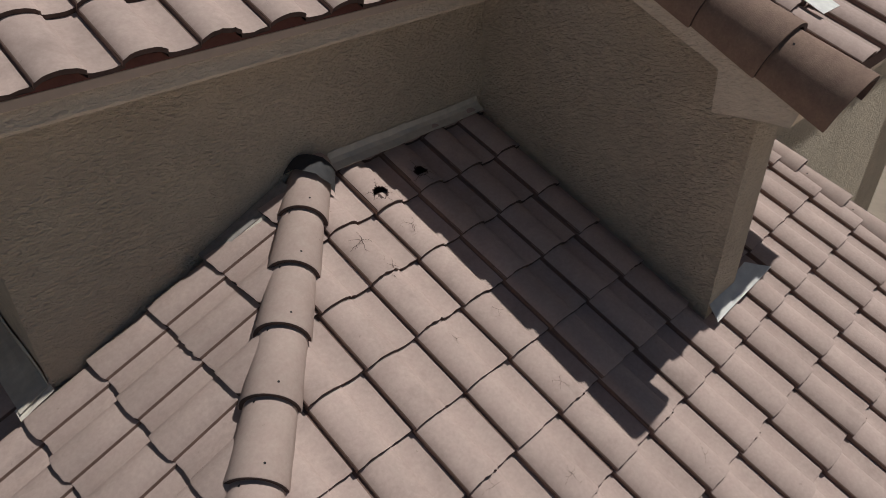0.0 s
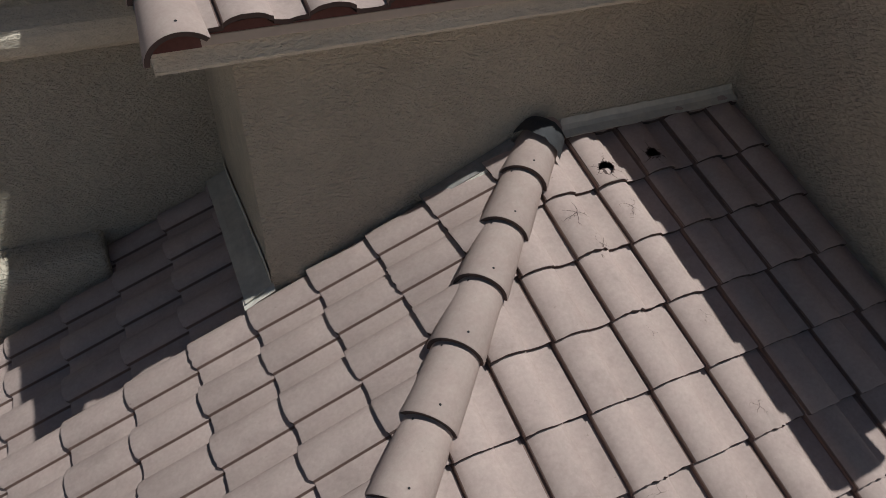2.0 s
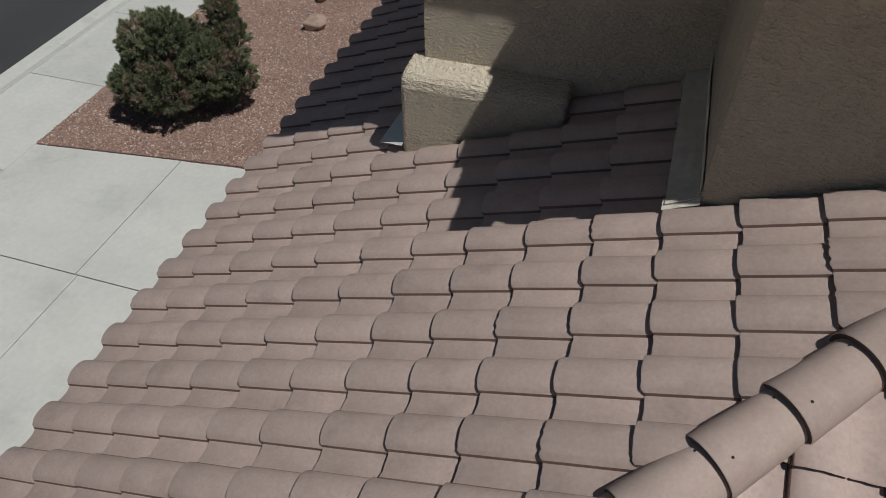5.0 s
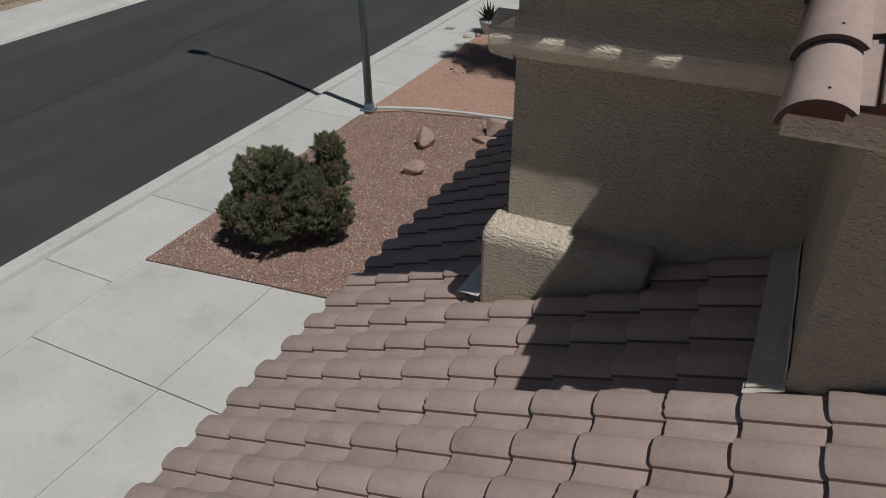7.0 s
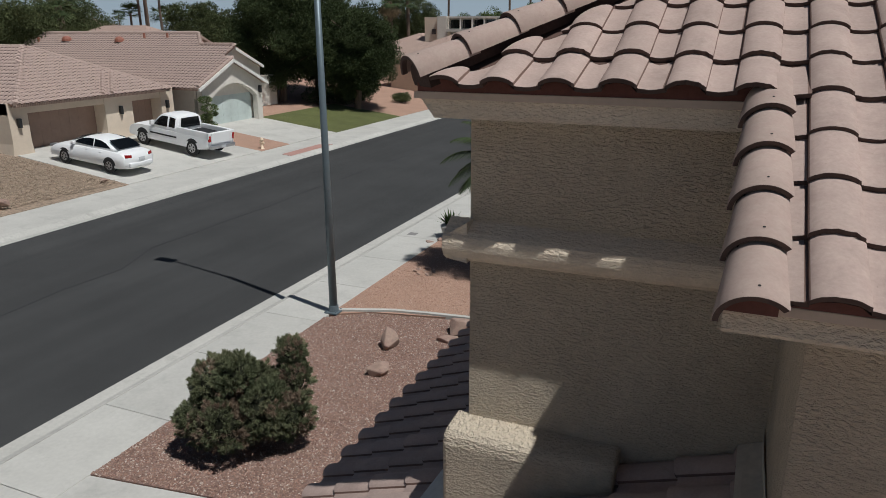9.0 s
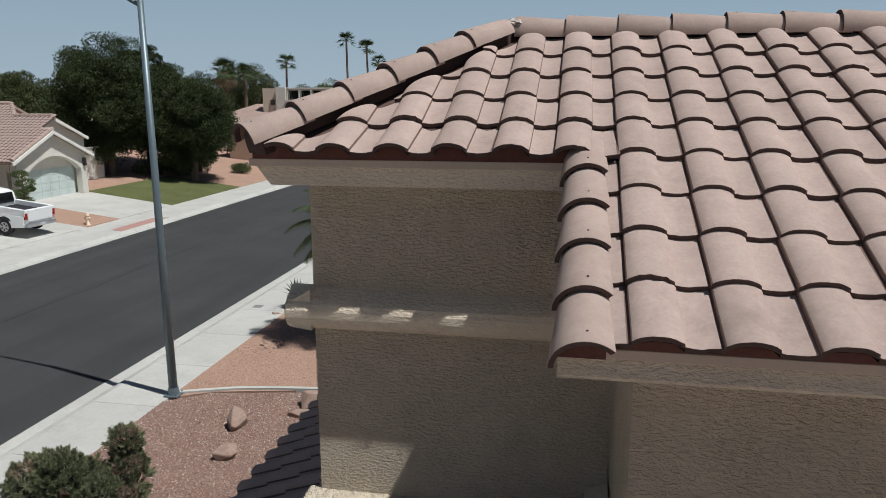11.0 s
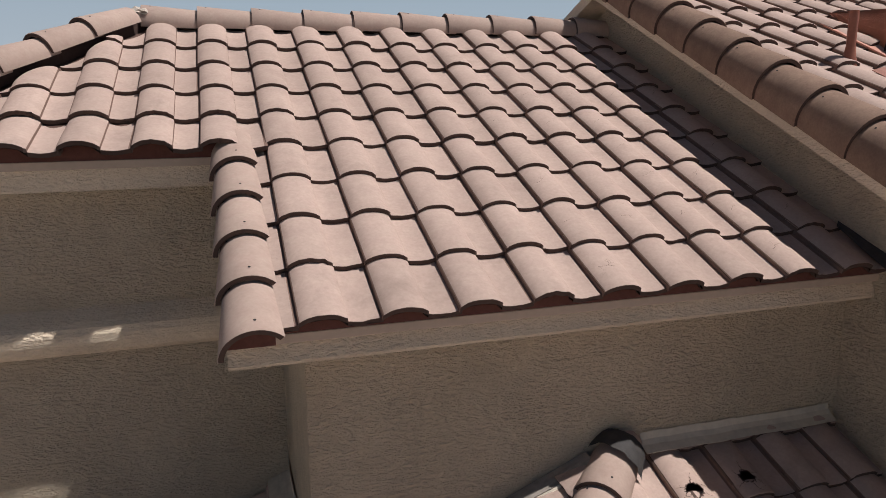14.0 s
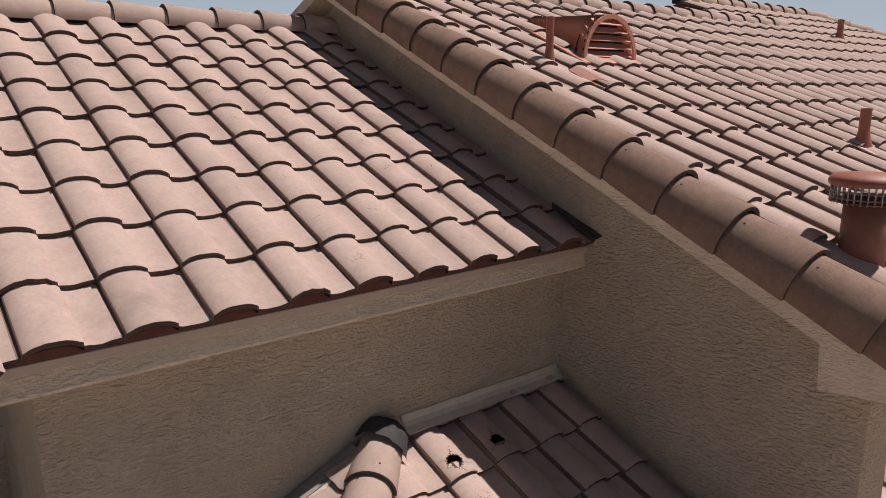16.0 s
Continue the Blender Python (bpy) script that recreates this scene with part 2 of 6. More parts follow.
def tube(bm, pts, radii, sides=8, close=True):
    """A round rod through points with a radius at each."""
    rings = []
    for i, p in enumerate(pts):
        p = Vector(p)
        d = (Vector(pts[min(i + 1, len(pts) - 1)]) - Vector(pts[max(i - 1, 0)])).normalized()
        side = d.cross(Vector((0, 0, 1)))
        side = side.normalized() if side.length > 1e-3 else Vector((1, 0, 0))
        up = side.cross(d)
        rings.append([bm.verts.new(p + radii[i] * (math.cos(2 * math.pi * k / sides) * side + math.sin(2 * math.pi * k / sides) * up)) for k in range(sides)])
    for a, b in zip(rings, rings[1:]):
        for k in range(sides):
            bm.faces.new((a[k], a[(k + 1) % sides], b[(k + 1) % sides], b[k]))
    if close:
        bm.faces.new(rings[0][::-1])
        bm.faces.new(rings[-1])
    return bm


# ---- roof tiles ----
TILE_W, TILE_LEN, TILE_T, CREST = 0.297, 0.42, 0.025, 0.052


def tile_height(u):
    """Height of the S profile across one tile, u from 0 to 1: a barrel that ends in a small step, then a shallow pan."""
    if u < 0.6:
        k = (u - 0.3) / 0.31
        return 0.009 + (CREST - 0.007) * max(0.0, 1 - abs(k) ** 2.2) ** 0.6
    k = (u - 0.6) / 0.4
    return 0.005 - 0.009 * math.sin(math.pi * min(1.0, k)) ** 0.8 + 0.002 * k


US = [0.013, 0.026, 0.056, 0.11, 0.17, 0.235, 0.30, 0.365, 0.43, 0.49, 0.535, 0.565, 0.597, 0.603, 0.65, 0.70, 0.78, 0.88, 0.985, 1.04]


def tile_bmesh(wide=TILE_W, long=TILE_LEN, chip=0):
    bm = bmesh.new()
    rows = []
    lift = 0.030
    rnd = random.Random(chip)
    worn = [rnd.uniform(-0.0016, 0.0016) + (0.005 if rnd.random() < 0.035 else 0.0) for u in US]
    for y, dz in ((0.0, -TILE_T), (0.0, -0.003), (0.005, 0.0), (long, 0.0)):
        rows.append([bm.verts.new((u * wide, y + ((0.009 if u > 0.58 else 0.0) + w) * (y < 0.1), tile_height(u) + dz + lift * (1 - y / 0.42))) for u, w in zip(US, worn)])
    for r in range(3):
        for a in range(len(US) - 1):
            f = bm.faces.new((rows[r][a], rows[r][a + 1], rows[r + 1][a + 1], rows[r + 1][a]))
            f.smooth = r > 0 and a != 12
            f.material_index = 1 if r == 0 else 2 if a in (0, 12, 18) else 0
    for e, flip in ((0, False), (-1, True)):
        low = bm.verts.new((US[e] * wide, long, tile_height(US[e]) - TILE_T - 0.004))
        q = (rows[0][e], rows[1][e], rows[3][e], low)
        f = bm.faces.new(q[::-1] if flip else q)
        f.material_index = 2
    back = [bm.verts.new((u * wide, 0.10, tile_height(u) - TILE_T + lift * 0.76)) for u in (0.03, 0.11, 0.30, 0.49, 0.627, 0.985)]
    under = [rows[0][i] for i in (1, 3, 6, 9, 13, 18)]
    for a in range(5):
        f = bm.faces.new((under[a + 1], under[a], back[a], back[a + 1]))
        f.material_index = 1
    for e in bm.edges:
        if e.is_boundary or len({f.material_index for f in e.link_faces}) > 1 or not all(f.smooth for f in e.link_faces):
            e.smooth = False
    return bm


TILE_MESHES = [mesh_from(tile_bmesh(chip=c), "tile", M_TILE, M_SHADED_EDGE, M_SHADED_SIDE) for c in range(8)]


def broken_tile(hu, hv, hr, seed):
    """A tile with a ragged hole punched through it at hu (across) and hv metres up from the nose."""
    bm = tile_bmesh()
    tops = [f for f in bm.faces if f.material_index == 0]
    bmesh.ops.delete(bm, geom=[f for f in tops if max(v.co.y for v in f.verts) > 0.2], context='FACES')
    n, k = 56, 72
    grid = [[bm.verts.new(((0.034 + 0.951 * a / n) * TILE_W, 0.005 + (TILE_LEN - 0.005) * b / k,
                           tile_height(0.034 + 0.951 * a / n) + 0.030 * (1 - (0.005 + (TILE_LEN - 0.005) * b / k) / 0.42))) for a in range(n + 1)] for b in range(k + 1)]
    for b in range(k):
        for a in range(n):
            c = (grid[b][a].co + grid[b + 1][a + 1].co) / 2
            d = Vector((c.x - hu * TILE_W, c.y - hv, 0))
            ang = math.atan2(d.y, d.x)
            edge = hr * (1 + 0.28 * noise.noise(Vector((math.cos(ang) * 2.1 + seed, math.sin(ang) * 2.1, 0))) + 0.25 * noise.noise(Vector((math.cos(ang) * 6 + seed, math.sin(ang) * 6, 3))))
            if d.length > edge:
                f = bm.faces.new((grid[b][a], grid[b][a + 1], grid[b + 1][a + 1], grid[b + 1][a]))
                f.smooth = True
                if d.length < edge * 1.12:
                    f.material_index = 1
    bmesh.ops.delete(bm, geom=[v for v in bm.verts if not v.link_faces], context='VERTS')
    return mesh_from(bm, "tile", M_TILE, M_SHADED_EDGE, M_SHADED_SIDE)


def roof_frame(origin, upslope, slope):
    """Axes on a roof face: x along the eave, y up the slope, z off the face. upslope: plan direction."""
    v = Vector((*upslope, slope)).normalized()
    u = Vector((upslope[1], -upslope[0], 0)).normalized()
    w = u.cross(v)
    m = Matrix((u, v, w)).transposed().to_4x4()
    m.translation = origin
    return m


def lay_tiles(parent, frame_m, cols, rows, step_u, step_v, keep, cuts=(), seed=1, single=None, broken=None, mesh=None):
    """Tiles at columns and rows of a roof face. keep(x, y) takes plan places of a tile's middle. cuts: (point, normal) planes;
    what lies on the normal's side is cut off."""
    rnd = random.Random(seed)
    count = 0
    rest_v, rest_f, rest_m = [], [], []
    for j in rows:
        for i in cols:
            p = frame_m @ Vector(((i + 0.5) * step_u, (j + 0.5) * step_v, 0))
            if not keep(p.x, p.y):
                continue
            jig = Matrix.Translation((rnd.uniform(-0.004, 0.004), rnd.uniform(-0.007, 0.007), rnd.uniform(-0.001, 0.002)))
            jig = jig @ Euler((rnd.uniform(-0.004, 0.004), rnd.uniform(-0.004, 0.004), rnd.uniform(-0.008, 0.008))).to_matrix().to_4x4()
            m = frame_m @ Matrix.Translation((i * step_u, j * step_v, 0)) @ jig @ Matrix.Diagonal((step_u / TILE_W, 1, 1, 1))
            corners = [m @ Vector((a * TILE_W, b, 0.03)) for a in (0, 1) for b in (0, TILE_LEN)]
            data = mesh or TILE_MESHES[rnd.randrange(8)]
            gone = False
            if broken and (i, j) in broken:
                data = broken_tile(*broken[(i, j)], seed=seed + i)
            for co, no in cuts:
                side = [(c - Vector(co)).dot(Vector(no)) for c in corners]
                if min(side) > 0:
                    gone = True
                elif max(side) > 0:
                    bm = bmesh.new()
                    bm.from_mesh(data)
                    inv = m.inverted()
                    lco = inv @ Vector(co)
                    lno = (m.to_3x3().transposed() @ Vector(no)).normalized()
                    bmesh.ops.bisect_plane(bm, geom=bm.verts[:] + bm.edges[:] + bm.faces[:], plane_co=lco, plane_no=lno, clear_outer=True)
                    if not bm.faces:
                        gone = True
                        bm.free()
                        continue
                    data = mesh_from(bm, "tile", M_TILE, M_SHADED_EDGE, M_SHADED_SIDE)
            if gone:
                continue
            if single and not single(p.x, p.y):
                k = len(rest_v)
                rest_v += [tuple(m @ v.co) for v in data.vertices]
                rest_f += [tuple(a + k for a in f.vertices) for f in data.polygons]
                rest_m += [f.material_index for f in data.polygons]
                continue
            ob = new("tile", data)
            ob.matrix_basis = m
            ob.parent = parent
            count += 1
    if rest_f:
        me = bpy.data.meshes.new("far_tiles")
        me.from_pydata(rest_v, [], rest_f)
        me.materials.append(M_TILE)
        me.materials.append(M_SHADED_EDGE)
        me.materials.append(M_SHADED_SIDE)
        me.polygons.foreach_set("material_index", rest_m)
        me.polygons.foreach_set("use_smooth", [k == 0 for k in rest_m])
        ob = new("far_tiles", me)
        ob.parent = parent
        ob["kind"] = "stuff"
    return count


def cap_mesh(name, r0, r1, long, material, thick=0.022, arc=200, lean=0):
    """A tapered half-round cover tile; nose at y = 0, head at y = long."""
    bm = bmesh.new()
    n = 16
    rings = []
    for y, r in ((0.03, r0 - thick), (0.0, r0 - thick), (0.0, r0 - 0.003), (0.004, r0), (long, r1)):
        ring = []
        for k in range(n + 1):
            a = radians(90 + lean + arc / 2 - arc * k / n)
            ring.append(bm.verts.new((r * math.cos(a), y, r * math.sin(a))))
        rings.append(ring)
    for s in range(len(rings) - 1):
        for k in range(n):
            f = bm.faces.new((rings[s][k], rings[s][k + 1], rings[s + 1][k + 1], rings[s + 1][k]))
            f.smooth = s >= 2
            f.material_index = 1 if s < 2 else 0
    bmesh.ops.recalc_face_normals(bm, faces=bm.faces)
    for e in bm.edges:
        if len({f.material_index for f in e.link_faces}) > 1:
            e.smooth = False
    for y, a in ((0.055, 68), (0.30, 112)):
        r = r0 + (r1 - r0) * y / long + 0.0015
        c = Vector((r * math.cos(radians(a + lean)), y, r * math.sin(radians(a + lean))))
        e1 = Vector((-math.sin(radians(a + lean)), 0, math.cos(radians(a + lean))))
        f = bm.faces.new([bm.verts.new(c + 0.0055 * (math.cos(k * math.pi / 3) * e1 + math.sin(k * math.pi / 3) * Vector((0, 1, 0)))) for k in range(6)])
        f.material_index = 2
    return mesh_from(bm, name, material, M_SHADED_EDGE, M_DARK)


CAP = cap_mesh("cap_tile", 0.122, 0.100, 0.40, M_CAP)
CAP_HIP = cap_mesh("cap_tile", 0.116, 0.094, 0.39, M_CAP, arc=176)
CAP_RAKE = cap_mesh("cap_tile", 0.130, 0.106, 0.325, M_CAP, arc=138, lean=22)
CAP_BROWN = cap_mesh("cap_tile", 0.156, 0.128, 0.42, M_CAP_BROWN, arc=206, lean=12)


def lay_caps(parent, start, end, step, data, first=0.0, name="cap_tile", lift=0.02, seed=3, tip=0.035):
    """Cover tiles from the low end to the high end of a hip, ridge or rake, noses towards start."""
    rnd = random.Random(seed)
    a, b = Vector(start), Vector(end)
    d = (b - a).normalized()
    side = d.cross(Vector((0, 0, 1))).normalized()
    up = side.cross(d)
    m0 = Matrix((side, d, up)).transposed().to_4x4()
    s = first
    while s < (b - a).length - 0.1:
        ob = new(name, data)
        ob.matrix_basis = Matrix.Translation(a + d * s + up * lift) @ m0 @ Euler((rnd.uniform(-0.01, 0.01) - tip, rnd.uniform(-0.02, 0.02), rnd.uniform(-0.015, 0.015))).to_matrix().to_4x4()
        ob.parent = parent
        s += step

# ---- the house: walls ----
S = 0.415                                    # roof pitch, rise over run


def z_r(y):                                  # lower roof, face towards -y
    return 4.952 + 0.417 * y


def z_l(x):                                  # lower roof, face towards the street
    return 4.970 + 0.413 * (x + 1.369)


def z_u(y):                                  # upper roof
    return 5.800 + 0.465 * (y + 0.204)


def z_m(y):                                  # main roof
    return 6.412 + 0.418 * y


solid("wall_upper_front", prism([(0, 3.9), (0.22, 3.9), (0.22, 5.85), (0, 5.74)], -2.65, 0.0), M_STUCCO,
              "tan stucco upper wall above the lower tiled roof", "wall", kind="structure")
solid("wall_upper_side", prism([(0.22, 3.4), (1.20, 3.4), (1.20, 6.3), (0.22, 5.85)], -2.65, -2.43), M_STUCCO,
               "tan stucco return wall beside the lower roof", "wall", kind="structure")
solid("wall_tower_front", box(-4.335, -2.43, 1.16, 1.38, 2.9, 6.26), M_STUCCO,
              "tan stucco tower wall with a ledge and a plinth", "wall", kind="structure")
solid("wall_tower_side", box(-4.335, -4.115, 1.38, 4.6, 2.9, 6.26), M_STUCCO,
               "tan stucco tower side wall towards the street", "wall", kind="structure")
solid("wall_gable", prism([(-1.62, 3.6), (3.2, 3.6), (3.2, 6.85), (2.30, 7.33), (-1.62, 5.66)], 0.0, 0.28), M_STUCCO,
              "tan stucco gable wall of the main wing", "wall", kind="structure")
solid("wall_main_front", box(0.28, 5.55, -0.95, -0.75, 0.0, 5.86), M_STUCCO,
              "sunlit tan stucco front wall under the main eave", "wall", kind="structure")
solid("wall_main_setback", box(5.56, 10.0, -0.30, -0.10, 0.0, 5.86), M_STUCCO, "shaded tan stucco wall set back under the main eave", "wall", kind="structure")
wall_back = solid("wall_back", box(-4.335, 9.0, 4.6, 4.8, 0.0, 6.4), M_STUCCO, "tan stucco back wall", "wall", kind="structure")
solid("wall_garage_front", box(-5.35, -5.15, -3.9, 5.9, 0.0, 3.2), M_STUCCO,
                       "tan stucco garage wall under the street eave", "wall", kind="structure")
solid("wall_garage_side", box(-5.15, 1.6, -3.95, -3.75, 0.0, 3.2), M_STUCCO,
                      "tan stucco garage side wall", "wall", kind="structure")

# cornices: a stucco moulding that leans out, and a painted board over it
def cornice(name, y_face, y_wall, z0, z1, x0, x1, lean=0.0):
    ob = solid(name, prism([(y_face - 0.010, z0), (y_wall + 0.02, z0 - 0.01), (y_wall + 0.02, z1), (y_face + 0.012, z1), (y_face - 0.014, z0 + 0.012)], x0, x1), M_STUCCO_TRIM,
               "tan stucco cornice under the tiled eave", "cornice", kind="structure")
    return ob


cornice("trim_upper", -0.14, 0.0, 5.669, 5.752, -2.93, -0.001)
solid("fascia_upper", box(-2.94, -0.001, -0.165, -0.06, 5.754, 5.790, 0.003), M_TRIM, "painted beige fascia board", "fascia", kind="structure")
solid("trim_upper_side", prism([(-2.93, 5.671), (-2.63, 5.671), (-2.63, 5.785), (-2.942, 5.785), (-2.93, 5.77)], 0.025, 1.2, "y"), M_STUCCO_TRIM,
      "tan stucco soffit under the rake", "cornice", kind="structure")
solid("trim_tower", prism([(-4.49, 6.19), (-2.66, 6.19), (-2.66, 6.290), (-4.567, 6.290)], 1.0, 1.16, "y"), M_STUCCO_TRIM,
      "tan stucco cornice under the tower eave", "cornice", kind="structure")
solid("trim_tower_side", prism([(-4.485, 6.19), (-4.32, 6.19), (-4.32, 6.290), (-4.567, 6.290)], 1.162, 4.6, "y"), M_STUCCO_TRIM,
      "tan stucco cornice round the tower corner", "cornice", kind="structure")
solid("fascia_tower", box(-4.60, -2.9, 0.978, 1.12, 6.292, 6.330, 0.003), M_TRIM, "painted beige fascia board", "fascia", kind="structure")
# ledge round the tower
solid("ledge_tower", prism([(1.10, 5.365), (1.18, 5.36), (1.18, 5.60), (1.075, 5.538), (1.048, 5.515), (1.036, 5.48), (1.038, 5.44), (1.058, 5.395)], -4.464, -2.65), M_STUCCO_TRIM,
      "weathered tan stucco ledge across the tower", "ledge", kind="structure")
solid("ledge_tower_side", prism([(-4.43, 5.375), (-4.32, 5.36), (-4.32, 5.60), (-4.44, 5.525), (-4.46, 5.50), (-4.455, 5.44)], 1.062, 4.6, "y"), M_STUCCO_TRIM,
      "tan stucco ledge on the tower side", "ledge", kind="structure")


# plinth at the tower's foot
def rounded_plinth():
    bm = prism([(0.925, 3.3), (1.18, 3.3), (1.18, 4.325), (1.08, 4.318), (0.975, 4.305), (0.94, 4.28), (0.925, 4.225)], -4.425, -3.385)
    es = [e for e in bm.edges if abs(e.verts[0].co.x - e.verts[1].co.x) < 1e-6 and min(v.co.z for v in e.verts) > 3.5 or
          (abs(e.verts[0].co.x - e.verts[1].co.x) < 1e-6 and abs(e.verts[0].co.y - 0.925) < 1e-3 and abs(e.verts[1].co.y - 0.925) < 1e-3)]
    bmesh.ops.bevel(bm, geom=es, offset=0.03, segments=3, affect='EDGES', profile=0.5)
    return bm


solid("plinth_tower", rounded_plinth(), M_STUCCO, "rough tan stucco plinth on the lower roof", "plinth", kind="structure")

# rake of the main gable: a stucco box that stands off the wall, with a level return at its foot
solid("rake_board", prism([(-1.485, 5.655), (2.30, 7.300), (3.2, 6.92), (3.2, 7.02), (2.30, 7.385), (-1.86, 5.63), (-1.82, 5.50), (-1.71, 5.495), (-1.495, 5.47)], -0.2, 0.002), M_STUCCO_TRIM,
      "tan stucco rake board along the gable", "rake board", kind="structure")
solid("eave_board_main", box(0.004, 1.25, -1.80, -1.66, 5.47, 5.60, 0.004), M_STUCCO_TRIM, "tan stucco eave board of the main roof", "fascia", kind="structure")
solid("drip_edge", box(0.004, 0.62, -1.825, -1.818, 5.49, 5.60), mat("grey_sheet_metal", (0.23, 0.26, 0.28), rough=0.45, metal=0.3, scale=12, vary=0.15), "grey sheet metal drip edge under the eave tiles", "flashing", kind="structure")
solid("soffit_main", box(0.282, 1.25, -1.66, -0.952, 5.47, 5.50), M_STUCCO, "stucco soffit under the main eave", "soffit", kind="structure")

# ---- roofs: decks ----
def deck(name, corners, label, drop=0.06):
    bm = bmesh.new()
    top = [bm.verts.new(c) for c in corners]
    low = [bm.verts.new(Vector(c) - Vector((0, 0, drop))) for c in corners]
    k = len(corners)
    bm.faces.new(top)
    bm.faces.new(low[::-1])
    for i in range(k):
        bm.faces.new((top[i], low[i], low[(i + 1) % k], top[(i + 1) % k]))
    bmesh.ops.recalc_face_normals(bm, faces=bm.faces)
    return solid(name, bm, M_DECK, label, "roof", kind="structure")


HX = -1.245                                   # lower hip: x = y + HX
EAVE_L, EAVE_R = -5.74, -4.33
roof_r = deck("roof_lower_side", [(HX, 0, z_r(0)), (0.43, 0, z_r(0)), (1.70, 0, z_r(0)), (1.70, EAVE_R, z_r(EAVE_R)), (EAVE_L, EAVE_R, z_r(EAVE_R))],
              "sand-pink concrete S-tile roof, some tiles cracked and holed")
roof_l = deck("roof_lower_street", [(HX, 0, z_l(HX)), (EAVE_L, EAVE_R, z_l(EAVE_L)), (EAVE_L, 6.0, z_l(EAVE_L)), (-2.6, 6.0, z_l(-2.6)), (-2.6, 0.05, z_l(-2.6)), (-1.45, 0.05, z_l(-1.45))],
              "sand-pink concrete S-tile roof sloping to the street")
roof_u = deck("roof_upper", [(-2.93, -0.10, z_u(-0.10)), (0, -0.10, z_u(-0.10)), (0, 2.49, z_u(2.49)), (-3.33, 2.49, z_u(2.49)), (-4.50, 1.03, z_u(1.03)), (-2.93, 1.03, z_u(1.03))],
              "sunlit sand-pink concrete S-tile roof with a hip")
deck("roof_upper_back", [(-3.33, 2.49, z_u(2.49)), (0, 2.49, z_u(2.49)), (0, 4.8, z_u(0.0)), (-4.55, 4.8, z_u(0.0))], "back slope of the upper roof")
deck("roof_upper_end", [(-4.50, 1.03, z_u(1.03)), (-3.33, 2.49, z_u(2.49)), (-4.55, 4.8, z_u(0.0))], "street-side slope of the upper roof")
roof_m = deck("roof_main", [(-0.1, -1.86, z_m(-1.86)), (1.27, -1.86, z_m(-1.86)), (1.27, -1.22, z_m(-1.22)), (13.5, -1.22, z_m(-1.22)), (9.2, 3.1, z_m(3.1)), (5.6, 3.1, z_m(3.1)), (5.6, 2.30, z_m(2.30)), (-0.1, 2.30, z_m(2.30))],
              "brownish pink concrete S-tile main roof with vents")
solid("wall_ridge_end", prism([(2.25, 6.5), (4.6, 6.5), (4.6, 7.02), (3.1, 7.64), (2.25, 7.27)], 5.62, 5.80), M_STUCCO, "tan stucco wall under the higher ridge's end", "wall", kind="structure")
deck("roof_main_high_back", [(5.6, 3.1, z_m(3.1)), (9.2, 3.1, z_m(3.1)), (12.0, 6.0, z_m(0.2)), (5.6, 6.0, z_m(0.2))], "back slope behind the higher ridge")
deck("roof_main_back", [(-0.1, 2.30, z_m(2.30)), (5.6, 2.30, z_m(2.30)), (5.6, 6.0, z_m(-1.40)), (-0.1, 6.0, z_m(-1.40))], "back slope of the main roof")

# ---- roofs: tiles ----
# lower side roof: joints every 0.2945 m from x = -1.405, course edges every 0.2975 m from y = -0.62
E_L = 0.2975
SV = math.sqrt(1 + 0.417 ** 2)
f_r = roof_frame((-1.405, -0.62, z_r(-0.62)), (0, 1), 0.417)
hip_no = (-1, 1, 0)
hip_pt = (HX, 0, 4.9)


def keep_r(x, y):
    if x < y + HX - 0.25 or x > 1.72 or y < EAVE_R:
        return False
    return y < 0.16 if x < 0.25 else y < -0.70


lay_tiles(roof_r, f_r, range(-16, 11), range(-13, 3), 0.2945, E_L * SV, keep_r, [(hip_pt, hip_no)], seed=5, single=lambda x, y: y > -3.3, broken={(1, 1): (0.30, 0.085, 0.040), (2, 1): (0.27, 0.10, 0.032)})
f_l = roof_frame((-2.165, -0.004, z_l(-2.165)), (1, 0), 0.413)


def keep_l(x, y):
    if x < EAVE_L or y < x - HX - 0.25 or y > 6:
        return False
    if y > 1.25 and x > -4.2:
        return False
    return x < -1.3 if y < 0.1 else x < -2.5


lay_tiles(roof_l, f_l, range(-22, 15), range(-12, 3), 0.2935, E_L * SV, keep_l, [(hip_pt, (1, -1, 0))], seed=6, single=lambda x, y: -2.9 < y < 3.4)
# upper roof: joints every 0.2985 m from x = -2.685, course edges every 0.321 m from y = -0.205
f_u = roof_frame((-2.694, -0.205, z_u(-0.205)), (0, 1), 0.465)


def keep_u(x, y):
    if y > 2.48 or x > 0.1:
        return False
    if x < -2.85:
        return x > -4.75
    return True


HIP_U0, HIP_U1 = Vector((-4.60, 0.89, 6.36)), Vector((-3.31, 2.49, 7.075))
hu = (HIP_U1 - HIP_U0)
UP = 0.291 * math.sqrt(1 + 0.465 ** 2)
lay_tiles(roof_u, f_u, range(-1, 10), range(0, 4), 0.300, UP, keep_u, [((-2.80, 0, 6), (-1, 0, 0))], seed=7)
f_eave = f_u @ Matrix.Translation((0, 5 * UP - 0.045, 0)) @ Matrix.Rotation(-0.085, 4, 'X') @ Matrix.Translation((0, -5 * UP, 0))
hip_cuts = [(HIP_U0 + Vector((0.085, -0.068, 0)), (-hu.y, hu.x, 0))]
